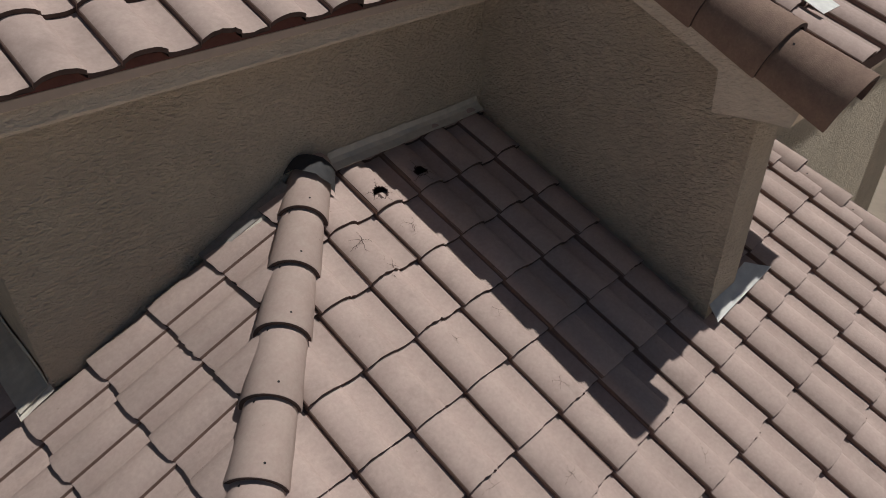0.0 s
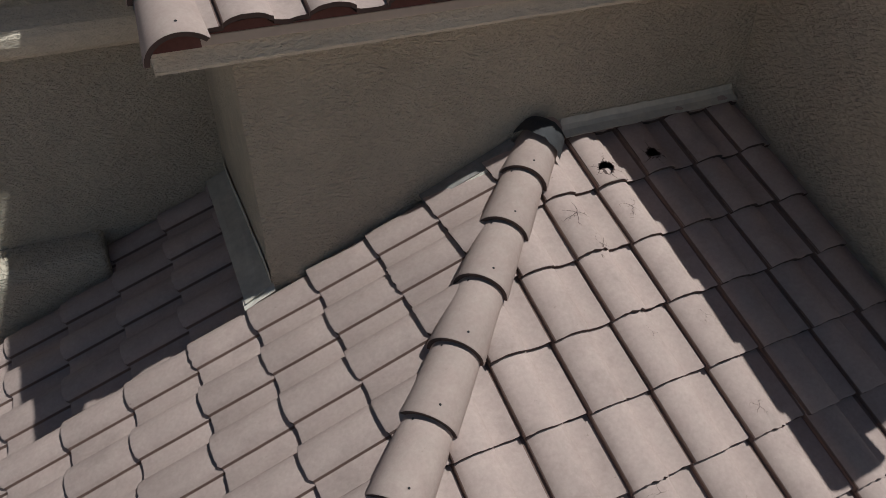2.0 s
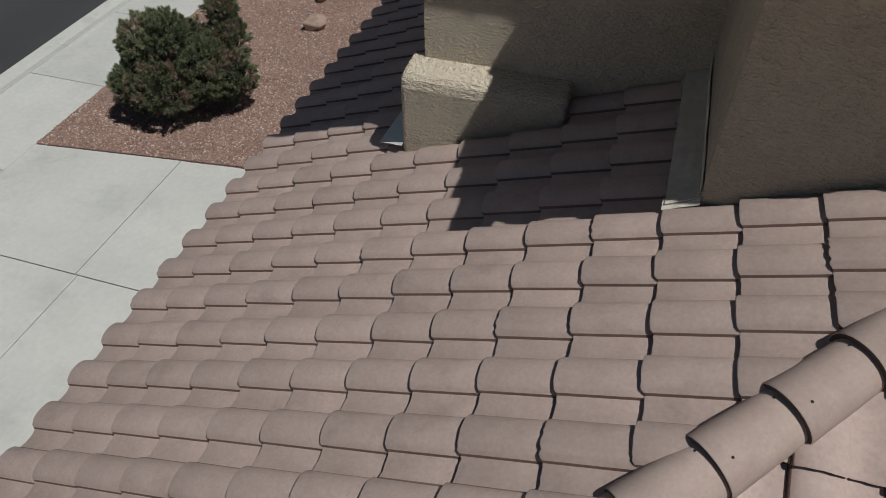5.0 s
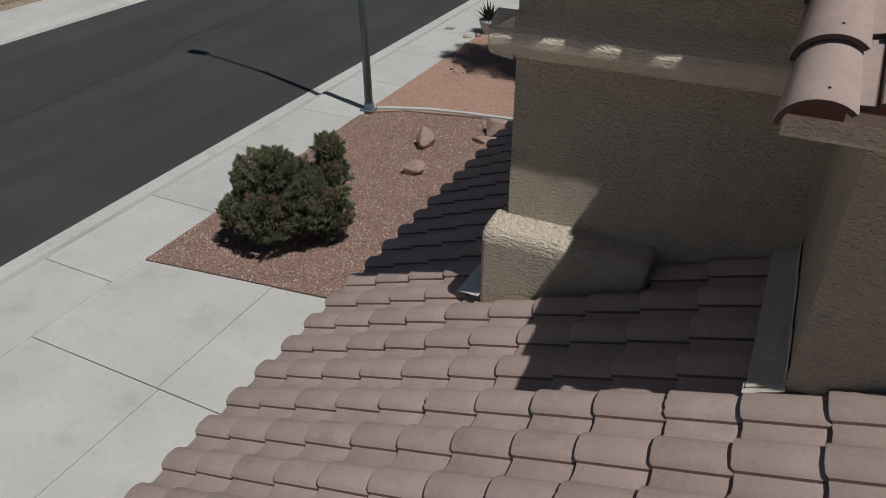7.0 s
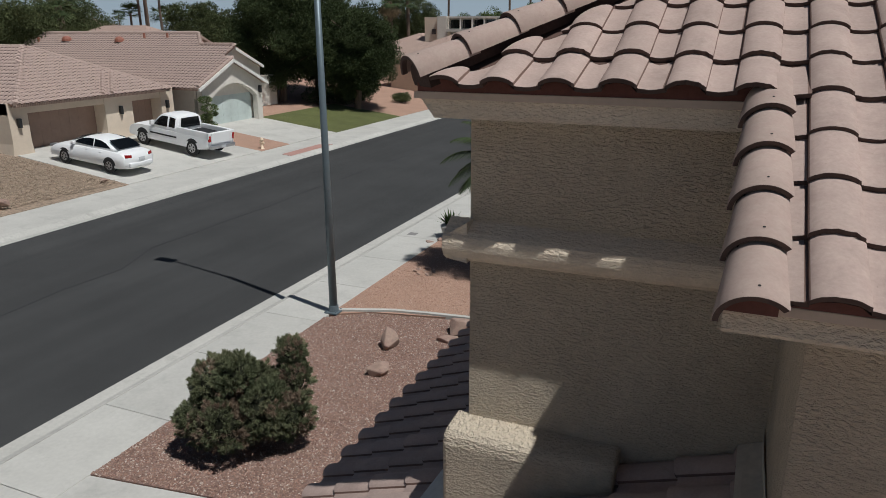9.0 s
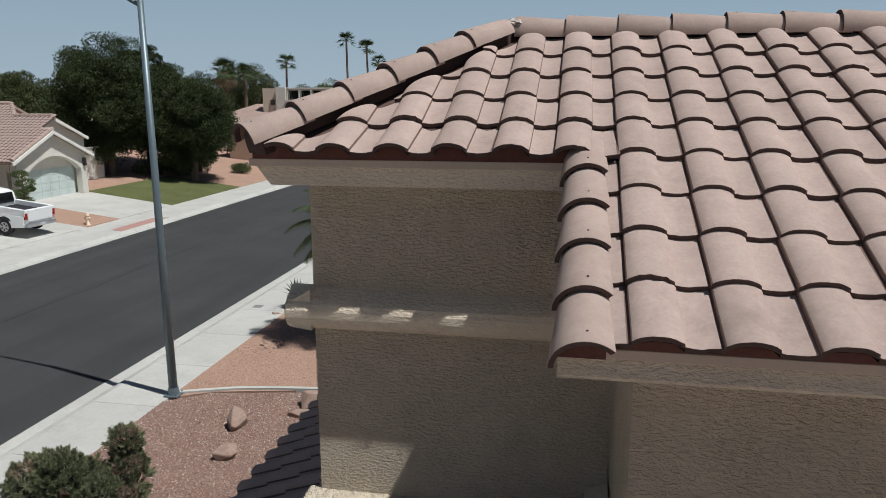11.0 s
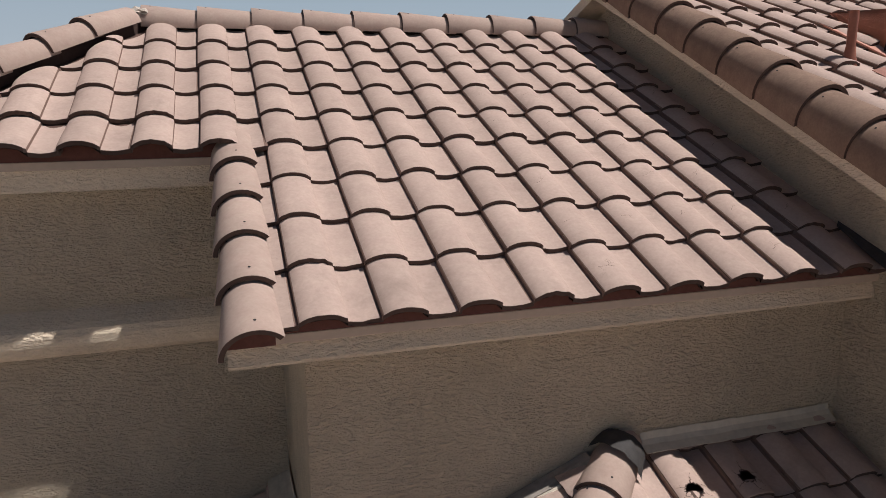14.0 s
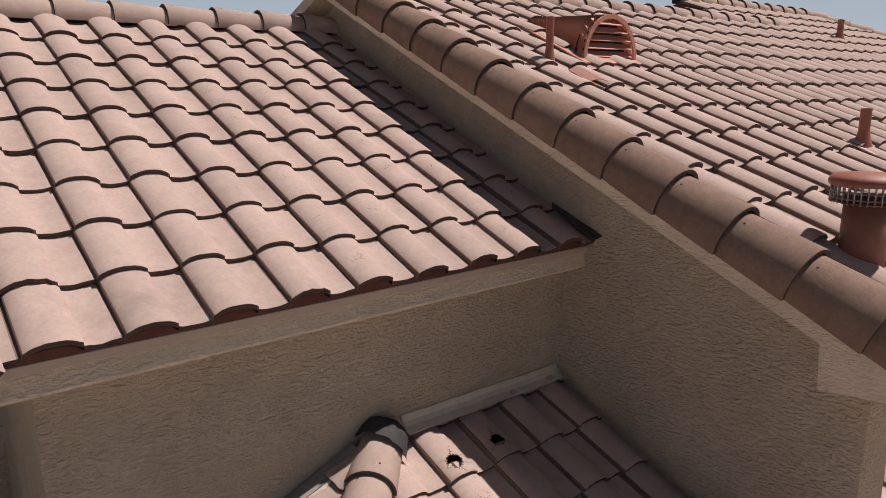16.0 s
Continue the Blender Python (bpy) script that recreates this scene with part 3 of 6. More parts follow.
lay_tiles(roof_u, f_eave, range(-7, 0), range(4, 5), 0.300, UP, keep_u, hip_cuts, seed=12)
lay_tiles(roof_u, f_u, range(0, 10), range(4, 5), 0.300, UP, keep_u, hip_cuts, seed=13)
lay_tiles(roof_u, f_u, range(-7, 10), range(5, 10), 0.300, UP, keep_u, [(HIP_U0 + Vector((0.085, -0.068, 0)), (-hu.y, hu.x, 0)), ((0, 2.43, 7), (0, 1, 0))], seed=9)
f_m = roof_frame((0.210, -1.865, z_m(-1.865)), (0, 1), 0.418)
lay_tiles(roof_m, f_m, range(-1, 48), range(0, 17), 0.297, 0.325 * SV, lambda x, y: x > 0.0 and (x < 1.25 or y > -1.22) and y < (2.32 if x < 5.6 else 3.1), [((9.2, 3.1, 7), (1, 1, 0))], seed=8,
          single=lambda x, y: x < 6.4)

# a mortar bed under the upper hip and ridge, darkened to paint the gap's shade
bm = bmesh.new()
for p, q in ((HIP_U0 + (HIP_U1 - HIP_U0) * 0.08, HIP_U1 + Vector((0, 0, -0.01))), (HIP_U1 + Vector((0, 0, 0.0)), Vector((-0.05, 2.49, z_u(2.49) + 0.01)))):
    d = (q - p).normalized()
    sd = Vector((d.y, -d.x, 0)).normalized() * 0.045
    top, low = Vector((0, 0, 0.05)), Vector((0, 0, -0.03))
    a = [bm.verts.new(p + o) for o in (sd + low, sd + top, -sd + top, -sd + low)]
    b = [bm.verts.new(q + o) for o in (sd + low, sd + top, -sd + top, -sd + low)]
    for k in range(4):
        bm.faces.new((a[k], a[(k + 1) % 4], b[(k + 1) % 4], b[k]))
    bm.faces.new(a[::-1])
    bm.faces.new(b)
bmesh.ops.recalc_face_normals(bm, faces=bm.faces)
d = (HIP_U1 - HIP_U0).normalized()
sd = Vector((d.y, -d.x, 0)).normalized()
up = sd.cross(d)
# plug in the lowest cap, its dark colour standing for the shade inside
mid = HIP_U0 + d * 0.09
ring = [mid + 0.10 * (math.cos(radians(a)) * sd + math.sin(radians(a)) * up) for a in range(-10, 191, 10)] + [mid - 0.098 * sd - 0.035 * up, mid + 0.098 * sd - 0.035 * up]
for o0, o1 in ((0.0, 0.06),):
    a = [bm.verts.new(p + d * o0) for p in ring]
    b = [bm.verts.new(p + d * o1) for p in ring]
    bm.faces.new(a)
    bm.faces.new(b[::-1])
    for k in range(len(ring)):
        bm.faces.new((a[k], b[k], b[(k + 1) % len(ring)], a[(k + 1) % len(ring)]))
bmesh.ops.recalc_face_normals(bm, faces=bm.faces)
solid("hip_bed", bm, mat("shadowed_mortar", (0.06, 0.036, 0.03), rough=0.95, scale=40, vary=0.2, bump=0.5, bump_scale=90), "mortar bed under the hip and ridge tiles, coloured dark as shade", "mortar", kind="structure")
# cover tiles
lay_caps(roof_r, (-5.348, -4.105, z_r(-4.105) + 0.055), (-1.28, -0.037, z_r(-0.037) + 0.055), 0.3178, CAP, lift=0.0)
lay_caps(roof_u, HIP_U0 + Vector((0, 0, 0.036)), HIP_U0.lerp(HIP_U1, 0.91) + Vector((0, 0, 0.044)), 0.327, CAP_HIP, lift=0.004, first=0.03)
lay_caps(roof_u, (-3.32, 2.49, z_u(2.49) + 0.012), (-0.10, 2.49, z_u(2.49) + 0.012), 0.338, CAP, lift=0.0, tip=0.02)
lay_caps(roof_u, (-2.833, -0.25, z_u(-0.25) - 0.037), (-2.833, 1.02, z_u(1.02) - 0.037), 0.292, CAP_RAKE, lift=0.0)
lay_caps(roof_m, (-0.085, -1.975, z_m(-1.975) + 0.006), (-0.085, 2.30, z_m(2.30) + 0.036), 0.336, CAP_BROWN, lift=0.0, tip=0.025)
lay_caps(roof_m, (0.1, 2.30, z_m(2.30) + 0.01), (6.5, 2.30, z_m(2.30) + 0.01), 0.37, CAP, lift=0.0, tip=0.02)
lay_caps(roof_m, (5.6, 3.1, z_m(3.1) + 0.01), (9.2, 3.1, z_m(3.1) + 0.01), 0.37, CAP, lift=0.0, tip=0.02)
lay_caps(roof_m, (13.4, -1.1, z_m(-1.1) + 0.01), (9.2, 3.1, z_m(3.1) + 0.01), 0.37, CAP, lift=0.0)
lay_caps(roof_r, (1.71, EAVE_R, z_r(EAVE_R)), (1.71, -0.8, z_r(-0.8)), 0.36, CAP, lift=0.0)

bm = bmesh.new()
bmesh.ops.create_icosphere(bm, subdivisions=3, radius=1.0)
for v in bm.verts:
    v.co = v.co * (1 + 0.45 * noise.noise(v.co * 2.3))
    v.co = Vector((v.co.x * 0.085, v.co.y * 0.085, v.co.z * 0.035))
solid("mortar_patch", bm, mat("pale_mortar", (0.50, 0.44, 0.38), rough=0.95, scale=40, vary=0.2, bump=0.6), "pale lump of mortar where hip meets ridge", "mortar", m=Matrix.Translation((-3.33, 2.45, z_u(2.49) + 0.075)))

# mortar stops behind the eave tiles, filling each barrel
def wavy_filler(name, x0, x1, phase, pitch, y0, y1, z, label, down=0.012):
    bm = bmesh.new()
    xs = [x0 + (x1 - x0) * k / 260 for k in range(261)]
    rows = []
    for y, up in ((y0, 0), (y0, 1), (y1, 1)):
        rows.append([bm.verts.new((x, y, z + (up * (0.006 + max(0.0, tile_height(((x - phase) / pitch) % 1.0))) if up else -down))) for x in xs])
    for a, b in zip(rows, rows[1:]):
        for k in range(260):
            bm.faces.new((a[k], a[k + 1], b[k + 1], b[k]))
    return solid(name, bm, M_BIRDSTOP, label, "eave filler", kind="structure")


wavy_filler("eave_filler", -2.76, -0.001, -2.694, 0.300, -0.172, -0.05, z_u(-0.205) + 0.006, "red-brown mortar filling under the eave tiles")
wavy_filler("eave_filler", -4.58, -2.9, -2.694, 0.300, 0.985, 1.1, z_u(0.959) + 0.030, "red-brown mortar filling under the tower eave tiles", 0.05)
bm = bmesh.new()
arc = [(-2.833 + 0.100 * math.cos(radians(a)), 5.742 + 0.100 * math.sin(radians(a))) for a in range(48, 165, 6)]
prism([(arc[-1][0], 5.772)] + arc[::-1] + [(arc[0][0], 5.772)], -0.222, -0.12, "y", bm)
solid("eave_filler", bm, M_BIRDSTOP, "red-brown mortar plug in the lowest rake tile", "eave filler", kind="structure")
solid("eave_board_recess", box(1.27, 9.0, -1.21, -1.03, 5.74, 5.84, 0.004), M_STUCCO, "tan stucco eave board of the set-back roof edge", "fascia", kind="structure")
solid("soffit_recess", box(1.27, 9.0, -1.03, -0.952, 5.74, 5.77), M_STUCCO, "stucco soffit under the set-back eave", "soffit", kind="structure")
solid("fascia_tower_side", box(-4.60, -4.50, 1.122, 4.6, 6.292, 6.330, 0.003), M_TRIM, "painted beige fascia board on the tower side", "fascia", kind="structure")

# ---- ground and street ----
def sheet(name, poly, z, material, label, category, thick=0.12):
    return solid(name, prism(poly, z - thick, z, "z"), material, label, category, kind="structure")


def big_ground():
    bm = bmesh.new()
    xs = [-2500, -600, -120, -45, 0, 120, 600, 2500]
    vs = [[bm.verts.new((x, y, -0.16)) for x in xs] for y in (-2500, -600, -120, 0, 60, 200, 600, 2500)]
    for a, b in zip(vs, vs[1:]):
        for i in range(len(xs) - 1):
            bm.faces.new((a[i], a[i + 1], b[i + 1], b[i]))
    return bm


solid("ground", big_ground(), M_DESERT, "dry tan desert ground reaching the horizon", "ground", kind="structure")
solid("road", box(-24.95, -13.95, -60, 160, -0.4, -0.12), M_ASPHALT, "dark worn asphalt residential street", "road", kind="structure")


def rolled_kerb(name, edge, inward):
    """Gutter pan and rolled kerb drawn out along the street; edge: where the asphalt ends; inward: 1 or -1 away from the road."""
    line = ((0.0, -0.122), (0.02, -0.108), (0.30, -0.132), (0.36, -0.125), (0.42, -0.085), (0.50, -0.035), (0.57, -0.004), (0.65, 0.008), (0.65, -0.3), (0.0, -0.3))
    return solid(name, prism([(edge + inward * a, z) for a, z in line], -60, 160, "y"), M_GUTTER, "pale concrete gutter and rolled kerb", "kerb", kind="structure")


M_GUTTER = mat("gutter_concrete", (0.475, 0.46, 0.42), rough=0.9, scale=14, vary=0.08, bump=0.25, bump_scale=110, large=0.5, large_vary=0.12)
stains(M_GUTTER, 2.0, 0.50, 0.70, 0.78)
rolled_kerb("kerb_near", -13.95, 1)
rolled_kerb("kerb_far", -24.90, -1)
sheet("pavement_near", [(-13.3, -60), (-11.75, -60), (-11.75, 160), (-13.3, 160)], -0.025, M_CONC, "pale concrete pavement", "pavement")
sheet("pavement_far", [(-28.2, -60), (-25.55, -60), (-25.55, 160), (-28.2, 160)], 0.0, M_CONC, "pale concrete pavement", "pavement")
sheet("driveway", [(-11.75, -6), (-5.3, -6), (-5.3, 4.55), (-8.48, 4.49), (-11.75, 4.07)], -0.025, M_CONC, "pale concrete driveway", "driveway")
sheet("gravel_bed", [(-11.75, 4.07), (-8.48, 4.49), (-5.3, 4.6), (-5.3, 12.3), (-8.4, 12.0), (-10.9, 11.5), (-11.75, 10.9)], 0.01, M_GRAVEL, "red-brown gravel bed", "gravel")
sheet("gravel_yard", [(-11.75, 11.1), (-10.9, 11.6), (-8.4, 12.15), (-5.3, 12.4), (-5.3, 30), (-11.75, 30)], 0.008, M_PINK, "pink gravel front yard", "gravel")
sheet("far_yard", [(-60, 5), (-28.2, 5), (-28.2, 21), (-60, 21)], 0.0, M_TAN, "tan gravel front yard", "gravel")

# ---- flashings on the lower roof ----
def bent_sheet(name, profile, a, b, axis, material, label):
    """A thin folded sheet: a polyline drawn out along an axis, 2 mm thick."""
    bm = bmesh.new()
    n = 10
    rnd = random.Random(len(name))
    rows = []
    for i in range(n + 1):
        s = a + (b - a) * i / n
        j = rnd.uniform(-0.003, 0.003)
        rows.append([bm.verts.new({"x": (s, p + j, q + j * 0.5), "y": (p + j, s, q + j * 0.5)}[axis]) for p, q in profile])
    for r0, r1 in zip(rows, rows[1:]):
        for k in range(len(profile) - 1):
            bm.faces.new((r0[k], r0[k + 1], r1[k + 1], r1[k]))
    bmesh.ops.recalc_face_normals(bm, faces=bm.faces)
    bmesh.ops.solidify(bm, geom=bm.faces[:], thickness=0.002)
    return solid(name, bm, material, label, "flashing", kind="structure")


bent_sheet("flashing_headwall", [(-0.006, 5.076), (-0.012, 5.046), (-0.030, 5.028), (-0.072, 5.010)], -1.14, -0.045, "x", M_METAL, "weathered beige metal flashing between wall and tiles")
bent_sheet("flashing_headwall", [(-0.006, 5.082), (-0.016, 5.050), (-0.034, 5.031), (-0.076, 5.013)], -1.14, -0.62, "x", M_METAL, "overlapping piece of beige metal flashing")


def slope_sheet(name, corners, material, label, up=0.0):
    bm = bmesh.new()
    bm.faces.new([bm.verts.new(c) for c in corners])
    bmesh.ops.subdivide_edges(bm, edges=bm.edges[:], cuts=3, use_grid_fill=True)
    rnd = random.Random(len(corners) + int(corners[0][0] * 100))
    for v in bm.verts:
        v.co.z += rnd.uniform(-0.003, 0.003)
    bmesh.ops.solidify(bm, geom=bm.faces[:], thickness=0.003)
    return solid(name, bm, material, label, "flashing", kind="structure")


slope_sheet("flashing_side", [(-2.79, -0.03, z_l(-2.79) + 0.10), (-2.655, -0.01, z_l(-2.655) + 0.10), (-2.655, 1.15, z_l(-2.655) + 0.10), (-2.775, 1.15, z_l(-2.775) + 0.10)],
            M_METAL, "weathered beige metal flashing along the return wall")
bent_sheet("flashing_side_leg", [(-2.655, z_l(-2.66) + 0.10), (-2.66, z_l(-2.66) + 0.19)], -0.01, 1.15, "y", M_METAL, "upturned leg of the metal flashing")
slope_sheet("flashing_corner", [(-2.80, -0.050, z_l(-2.80) + 0.085), (-2.645, -0.035, z_l(-2.645) + 0.08), (-2.645, 0.0, z_l(-2.645) + 0.10), (-2.80, 0.01, z_l(-2.80) + 0.10)],
            M_METAL, "torn sealant-smeared metal flashing at the wall corner")
slope_sheet("flashing_black", [(-1.90, -0.085, z_l(-1.90) + 0.075), (-1.90, -0.005, z_l(-1.90) + 0.085), (-1.42, -0.005, z_l(-1.42) + 0.085), (-1.42, -0.10, z_l(-1.42) + 0.075)],
            mat("grey_sealant", (0.27, 0.245, 0.22), rough=0.9, scale=30, vary=0.2, bump=0.5), "grey sealant-smeared flashing strip against the wall")
slope_sheet("flashing_bright_edge", [(-1.885, -0.100, z_l(-1.885) + 0.066), (-1.885, -0.085, z_l(-1.885) + 0.072), (-1.55, -0.094, z_l(-1.55) + 0.072), (-1.55, -0.110, z_l(-1.55) + 0.066)],
            M_METAL, "bright folded edge of the metal flashing")
slope_sheet("flashing_apron", [(-0.03, -1.70, z_r(-1.70) + 0.095), (0.62, -1.68, z_r(-1.68) + 0.095), (0.46, -1.585, z_r(-1.585) + 0.12), (0.02, -1.605, z_r(-1.605) + 0.11)],
            mat("pale_flashing", (0.62, 0.60, 0.55), rough=0.5, scale=20, vary=0.1), "pale bent metal apron at the foot of the gable wall")
slope_sheet("flashing_plinth", [(-4.62, 1.00, z_l(-4.62) + 0.09), (-4.42, 0.90, z_l(-4.42) + 0.09), (-4.42, 1.30, z_l(-4.42) + 0.14), (-4.46, 1.6, z_l(-4.46) + 0.24)],
            mat("pale_flashing", (0.62, 0.60, 0.55)), "pale metal flashing at the foot of the plinth")


slope_sheet("flashing_gable", [(-0.07, -0.25, z_u(-0.25) + 0.060), (-0.004, -0.26, z_u(-0.26) + 0.085), (-0.004, 0.10, z_u(0.10) + 0.055), (-0.03, 0.08, z_u(0.08) + 0.040)],
            M_LEAD, "dark torn end of the lead flashing at the gable wall")


def lead_dome():
    """A hood beaten over the top end of the hip, against the wall."""
    bm = bmesh.new()
    rings = []
    axis0, axis1 = Vector((-1.318, -0.070, z_r(-0.07) + 0.060)), Vector((-1.225, 0.03, z_r(0.03) + 0.075))
    d = (axis1 - axis0).normalized()
    side = d.cross(Vector((0, 0, 1))).normalized()
    up = side.cross(d)
    rnd = random.Random(4)
    for i in range(9):
        t = i / 8
        r = 0.130 * (1.0 if t < 0.55 else math.sqrt(max(0.02, 1 - ((t - 0.55) / 0.5) ** 2)))
        c = axis0.lerp(axis1, t)
        ring = []
        for k in range(17):
            a = radians(195 - 210 * k / 16)
            rr = r + rnd.uniform(-0.003, 0.003) + (0.006 * math.sin(k * 2.1) if i == 0 else 0)
            ring.append(bm.verts.new(c + side * rr * math.cos(a) + up * rr * math.sin(a) - d * (0.03 * math.cos(a) if i == 0 else 0)))
        rings.append(ring)
    for a, b in zip(rings, rings[1:]):
        for k in range(16):
            bm.faces.new((a[k], a[k + 1], b[k + 1], b[k]))
    bm.faces.new(rings[-1])
    bmesh.ops.recalc_face_normals(bm, faces=bm.faces)
    return bm


solid("lead_hood", lead_dome(), M_HOOD, "dark dented lead hood over the top of the hip", "flashing", kind="structure", smooth=True)

# ---- vents and pipes on the main roof ----
def on_m(x, y):
    return Vector((x, y, z_m(y) + 0.05))


def vent_pipe(x, y, high, r, label):
    t = thing("vent_pipe", label, "vent pipe", group="roof vent pipes", m=Matrix.Translation(on_m(x, y)))
    bm = bmesh.new()
    tube(bm, [(0, 0, -0.05), (0, 0, high * 0.6), (0, 0, high)], [r, r, r], 14, close=False)
    tube(bm, [(0, 0, high), (0, 0, high - 0.15)], [r * 0.82, r * 0.82], 14, close=False)
    part("pipe", bm, M_RUST, t, smooth=True)
    bm = bmesh.new()
    tube(bm, [(0, 0, -0.03), (0, 0, 0.04), (0, 0, 0.10)], [r * 2.0, r * 1.35, r * 1.03], 14, close=False)
    part("collar", bm, M_RUST, t, smooth=True)
    part("base_plate", prism([(-0.10, -0.14), (0.10, -0.14), (0.10, 0.10), (-0.10, 0.10)], -0.004, 0.004, "z"), M_TILE, t, m=Matrix.Rotation(math.atan(0.418), 4, 'X') @ Matrix.Translation((0, 0, 0.0)))
    return t


vent_pipe(0.635, 0.75, 0.30, 0.026, "slim red-brown metal vent pipe on the main roof")
vent_pipe(2.37, -0.566, 0.25, 0.036, "short stout red-brown metal vent pipe on the roof")
vent_pipe(7.5, 1.85, 0.26, 0.04, "red-brown metal vent pipe far along the roof")


M_SALMON = mat("salmon_painted_metal", (0.50, 0.235, 0.17), rough=0.6, scale=25, vary=0.1, bump=0.15)


def dormer_vent(x, y):
    t = thing("dormer_vent", "half-round red-brown metal roof vent with louvres", "roof vent", m=Matrix.Translation(on_m(x, y)))
    bm = bmesh.new()
    n, r = 16, 0.30
    front = [bm.verts.new((r * math.cos(math.pi * k / n), 0, 0.0 + r * 1.05 * math.sin(math.pi * k / n))) for k in range(n + 1)]
    back = [bm.verts.new((r * 0.06 * math.cos(math.pi * k / n), 0.80, 0.335 + r * 0.05 * math.sin(math.pi * k / n))) for k in range(n + 1)]
    for k in range(n):
        bm.faces.new((front[k], back[k], back[k + 1], front[k + 1]))
    bmesh.ops.solidify(bm, geom=bm.faces[:], thickness=-0.008)
    part("hood", bm, M_SALMON, t, smooth=True)
    bm = bmesh.new()
    ring = [(r * math.cos(math.pi * k / n), r * 1.05 * math.sin(math.pi * k / n)) for k in range(n + 1)]
    for (a, b), (c, d) in zip(ring, ring[1:]):
        q = [bm.verts.new((a * s, -0.012, b * s)) for s in (1.0, 0.90)] + [bm.verts.new((c * s, -0.012, d * s)) for s in (0.90, 1.0)]
        bm.faces.new(q)
    bmesh.ops.remove_doubles(bm, verts=bm.verts, dist=1e-4)
    bmesh.ops.solidify(bm, geom=bm.faces[:], thickness=0.012)
    part("rim", bm, M_SALMON, t)
    # near-black plate paints the shade inside the hood
    part("backing", prism([(r * 0.97 * math.cos(math.pi * k / n), r * 1.0 * math.sin(math.pi * k / n)) for k in range(n + 1)], 0.07, 0.08, "y"), M_DARK, t)
    for i in range(5):
        z = 0.025 + i * 0.057
        w = math.sqrt(max(0.001, r * r - (z / 1.05) ** 2)) * 0.95
        bm = prism([(-0.004, z - 0.012), (0.045, z + 0.032), (0.048, z + 0.028), (0.0, z - 0.016)], -w, w, "x")
        part("louvre", bm, M_SALMON, t)
    part("base_plate", prism([(-0.36, -0.10), (0.36, -0.10), (0.30, 0.7), (-0.30, 0.7)], -0.006, 0.004, "z"), M_SALMON, t, m=Matrix.Rotation(math.atan(0.418), 4, 'X'))
    return t


dormer_vent(1.41, 0.88)


def flue(x, y):
    t = thing("flue_cap", "rusty red round flue with a mesh-sided cap", "flue", m=Matrix.Translation(on_m(x, y)) @ Matrix.Diagonal((0.86, 0.86, 0.92, 1)))
    bm = bmesh.new()
    tube(bm, [(0, 0, -0.1), (0, 0, 0.30)], [0.11, 0.11], 18)
    part("pipe", bm, mat("dark_red_metal", (0.20, 0.085, 0.06), rough=0.5), t, smooth=True)
    bm = bmesh.new()
    tube(bm, [(0, 0, 0.265), (0, 0, 0.275), (0, 0, 0.28)], [0.11, 0.175, 0.18], 24, close=False)
    bmesh.ops.solidify(bm, geom=bm.faces[:], thickness=0.006)
    part("skirt", bm, M_RUST, t)
    bm = bmesh.new()
    for k in range(36):
        a = 2 * math.pi * k / 36
        tube(bm, [(0.172 * math.cos(a), 0.172 * math.sin(a), 0.27), (0.172 * math.cos(a), 0.172 * math.sin(a), 0.365)], [0.004, 0.004], 4)
    for z in (0.295, 0.325):
        tube(bm, [(0.172 * math.cos(2 * math.pi * k / 24), 0.172 * math.sin(2 * math.pi * k / 24), z) for k in range(25)], [0.004] * 25, 4)
    part("mesh_screen", bm, mat("grey_wire", (0.30, 0.28, 0.26), rough=0.4, metal=0.6), t)
    bm = bmesh.new()
    tube(bm, [(0, 0, 0.355), (0, 0, 0.375), (0, 0, 0.40), (0, 0, 0.412)], [0.185, 0.19, 0.17, 0.05], 28)
    part("lid", bm, M_RUST, t, smooth=True)
    return t


flue(0.38, -1.378)
bm = bmesh.new()
pp = [bm.verts.new(c) for c in ((-0.09, -0.10, 0), (0.09, -0.10, 0), (0.09, 0.10, 0.0), (-0.09, 0.10, 0.0))]
bm.faces.new(pp)
bmesh.ops.subdivide_edges(bm, edges=bm.edges[:], cuts=4, use_grid_fill=True)
for v in bm.verts:
    v.co.z = 0.02 * math.cos(v.co.x * 16)
bmesh.ops.solidify(bm, geom=bm.faces[:], thickness=0.003)
solid("roof_patch", bm, M_RUST, "small red-brown metal saddle bent over a roof tile", "roof patch", m=Matrix.Translation(on_m(0.72, 0.49) + Vector((0, 0, 0.03))) @ Matrix.Rotation(math.atan(0.418), 4, 'X'))
bm = prism([(-0.10, -0.08), (0.08, -0.08), (0.09, 0.08), (-0.09, 0.08)], 0.0, 0.003, "z")
solid("roof_patch", bm, mat("bright_sheet_metal", (0.72, 0.70, 0.64), rough=0.35, scale=15, vary=0.2), "pale bright sheet of metal tucked between tiles near the eave", "roof patch",
      m=Matrix.Translation(on_m(0.40, -1.59) + Vector((0, 0, 0.045))) @ Matrix.Rotation(math.atan(0.418), 4, 'X'))


# ---- cracks in the tiles ----
def on_tiles(frame_m, step_u, step_v, a, b):
    """A place on the tiled surface from distances along and up the roof face."""
    u, v = (a / step_u) % 1.0, b % step_v
    return frame_m @ Vector((a, b, tile_height(max(0.034, u)) + 0.030 * (1 - v / 0.42) + 0.0035))


M_CRACK = mat("crack_shadow", (0.055, 0.035, 0.03), rough=1.0, bump=0)


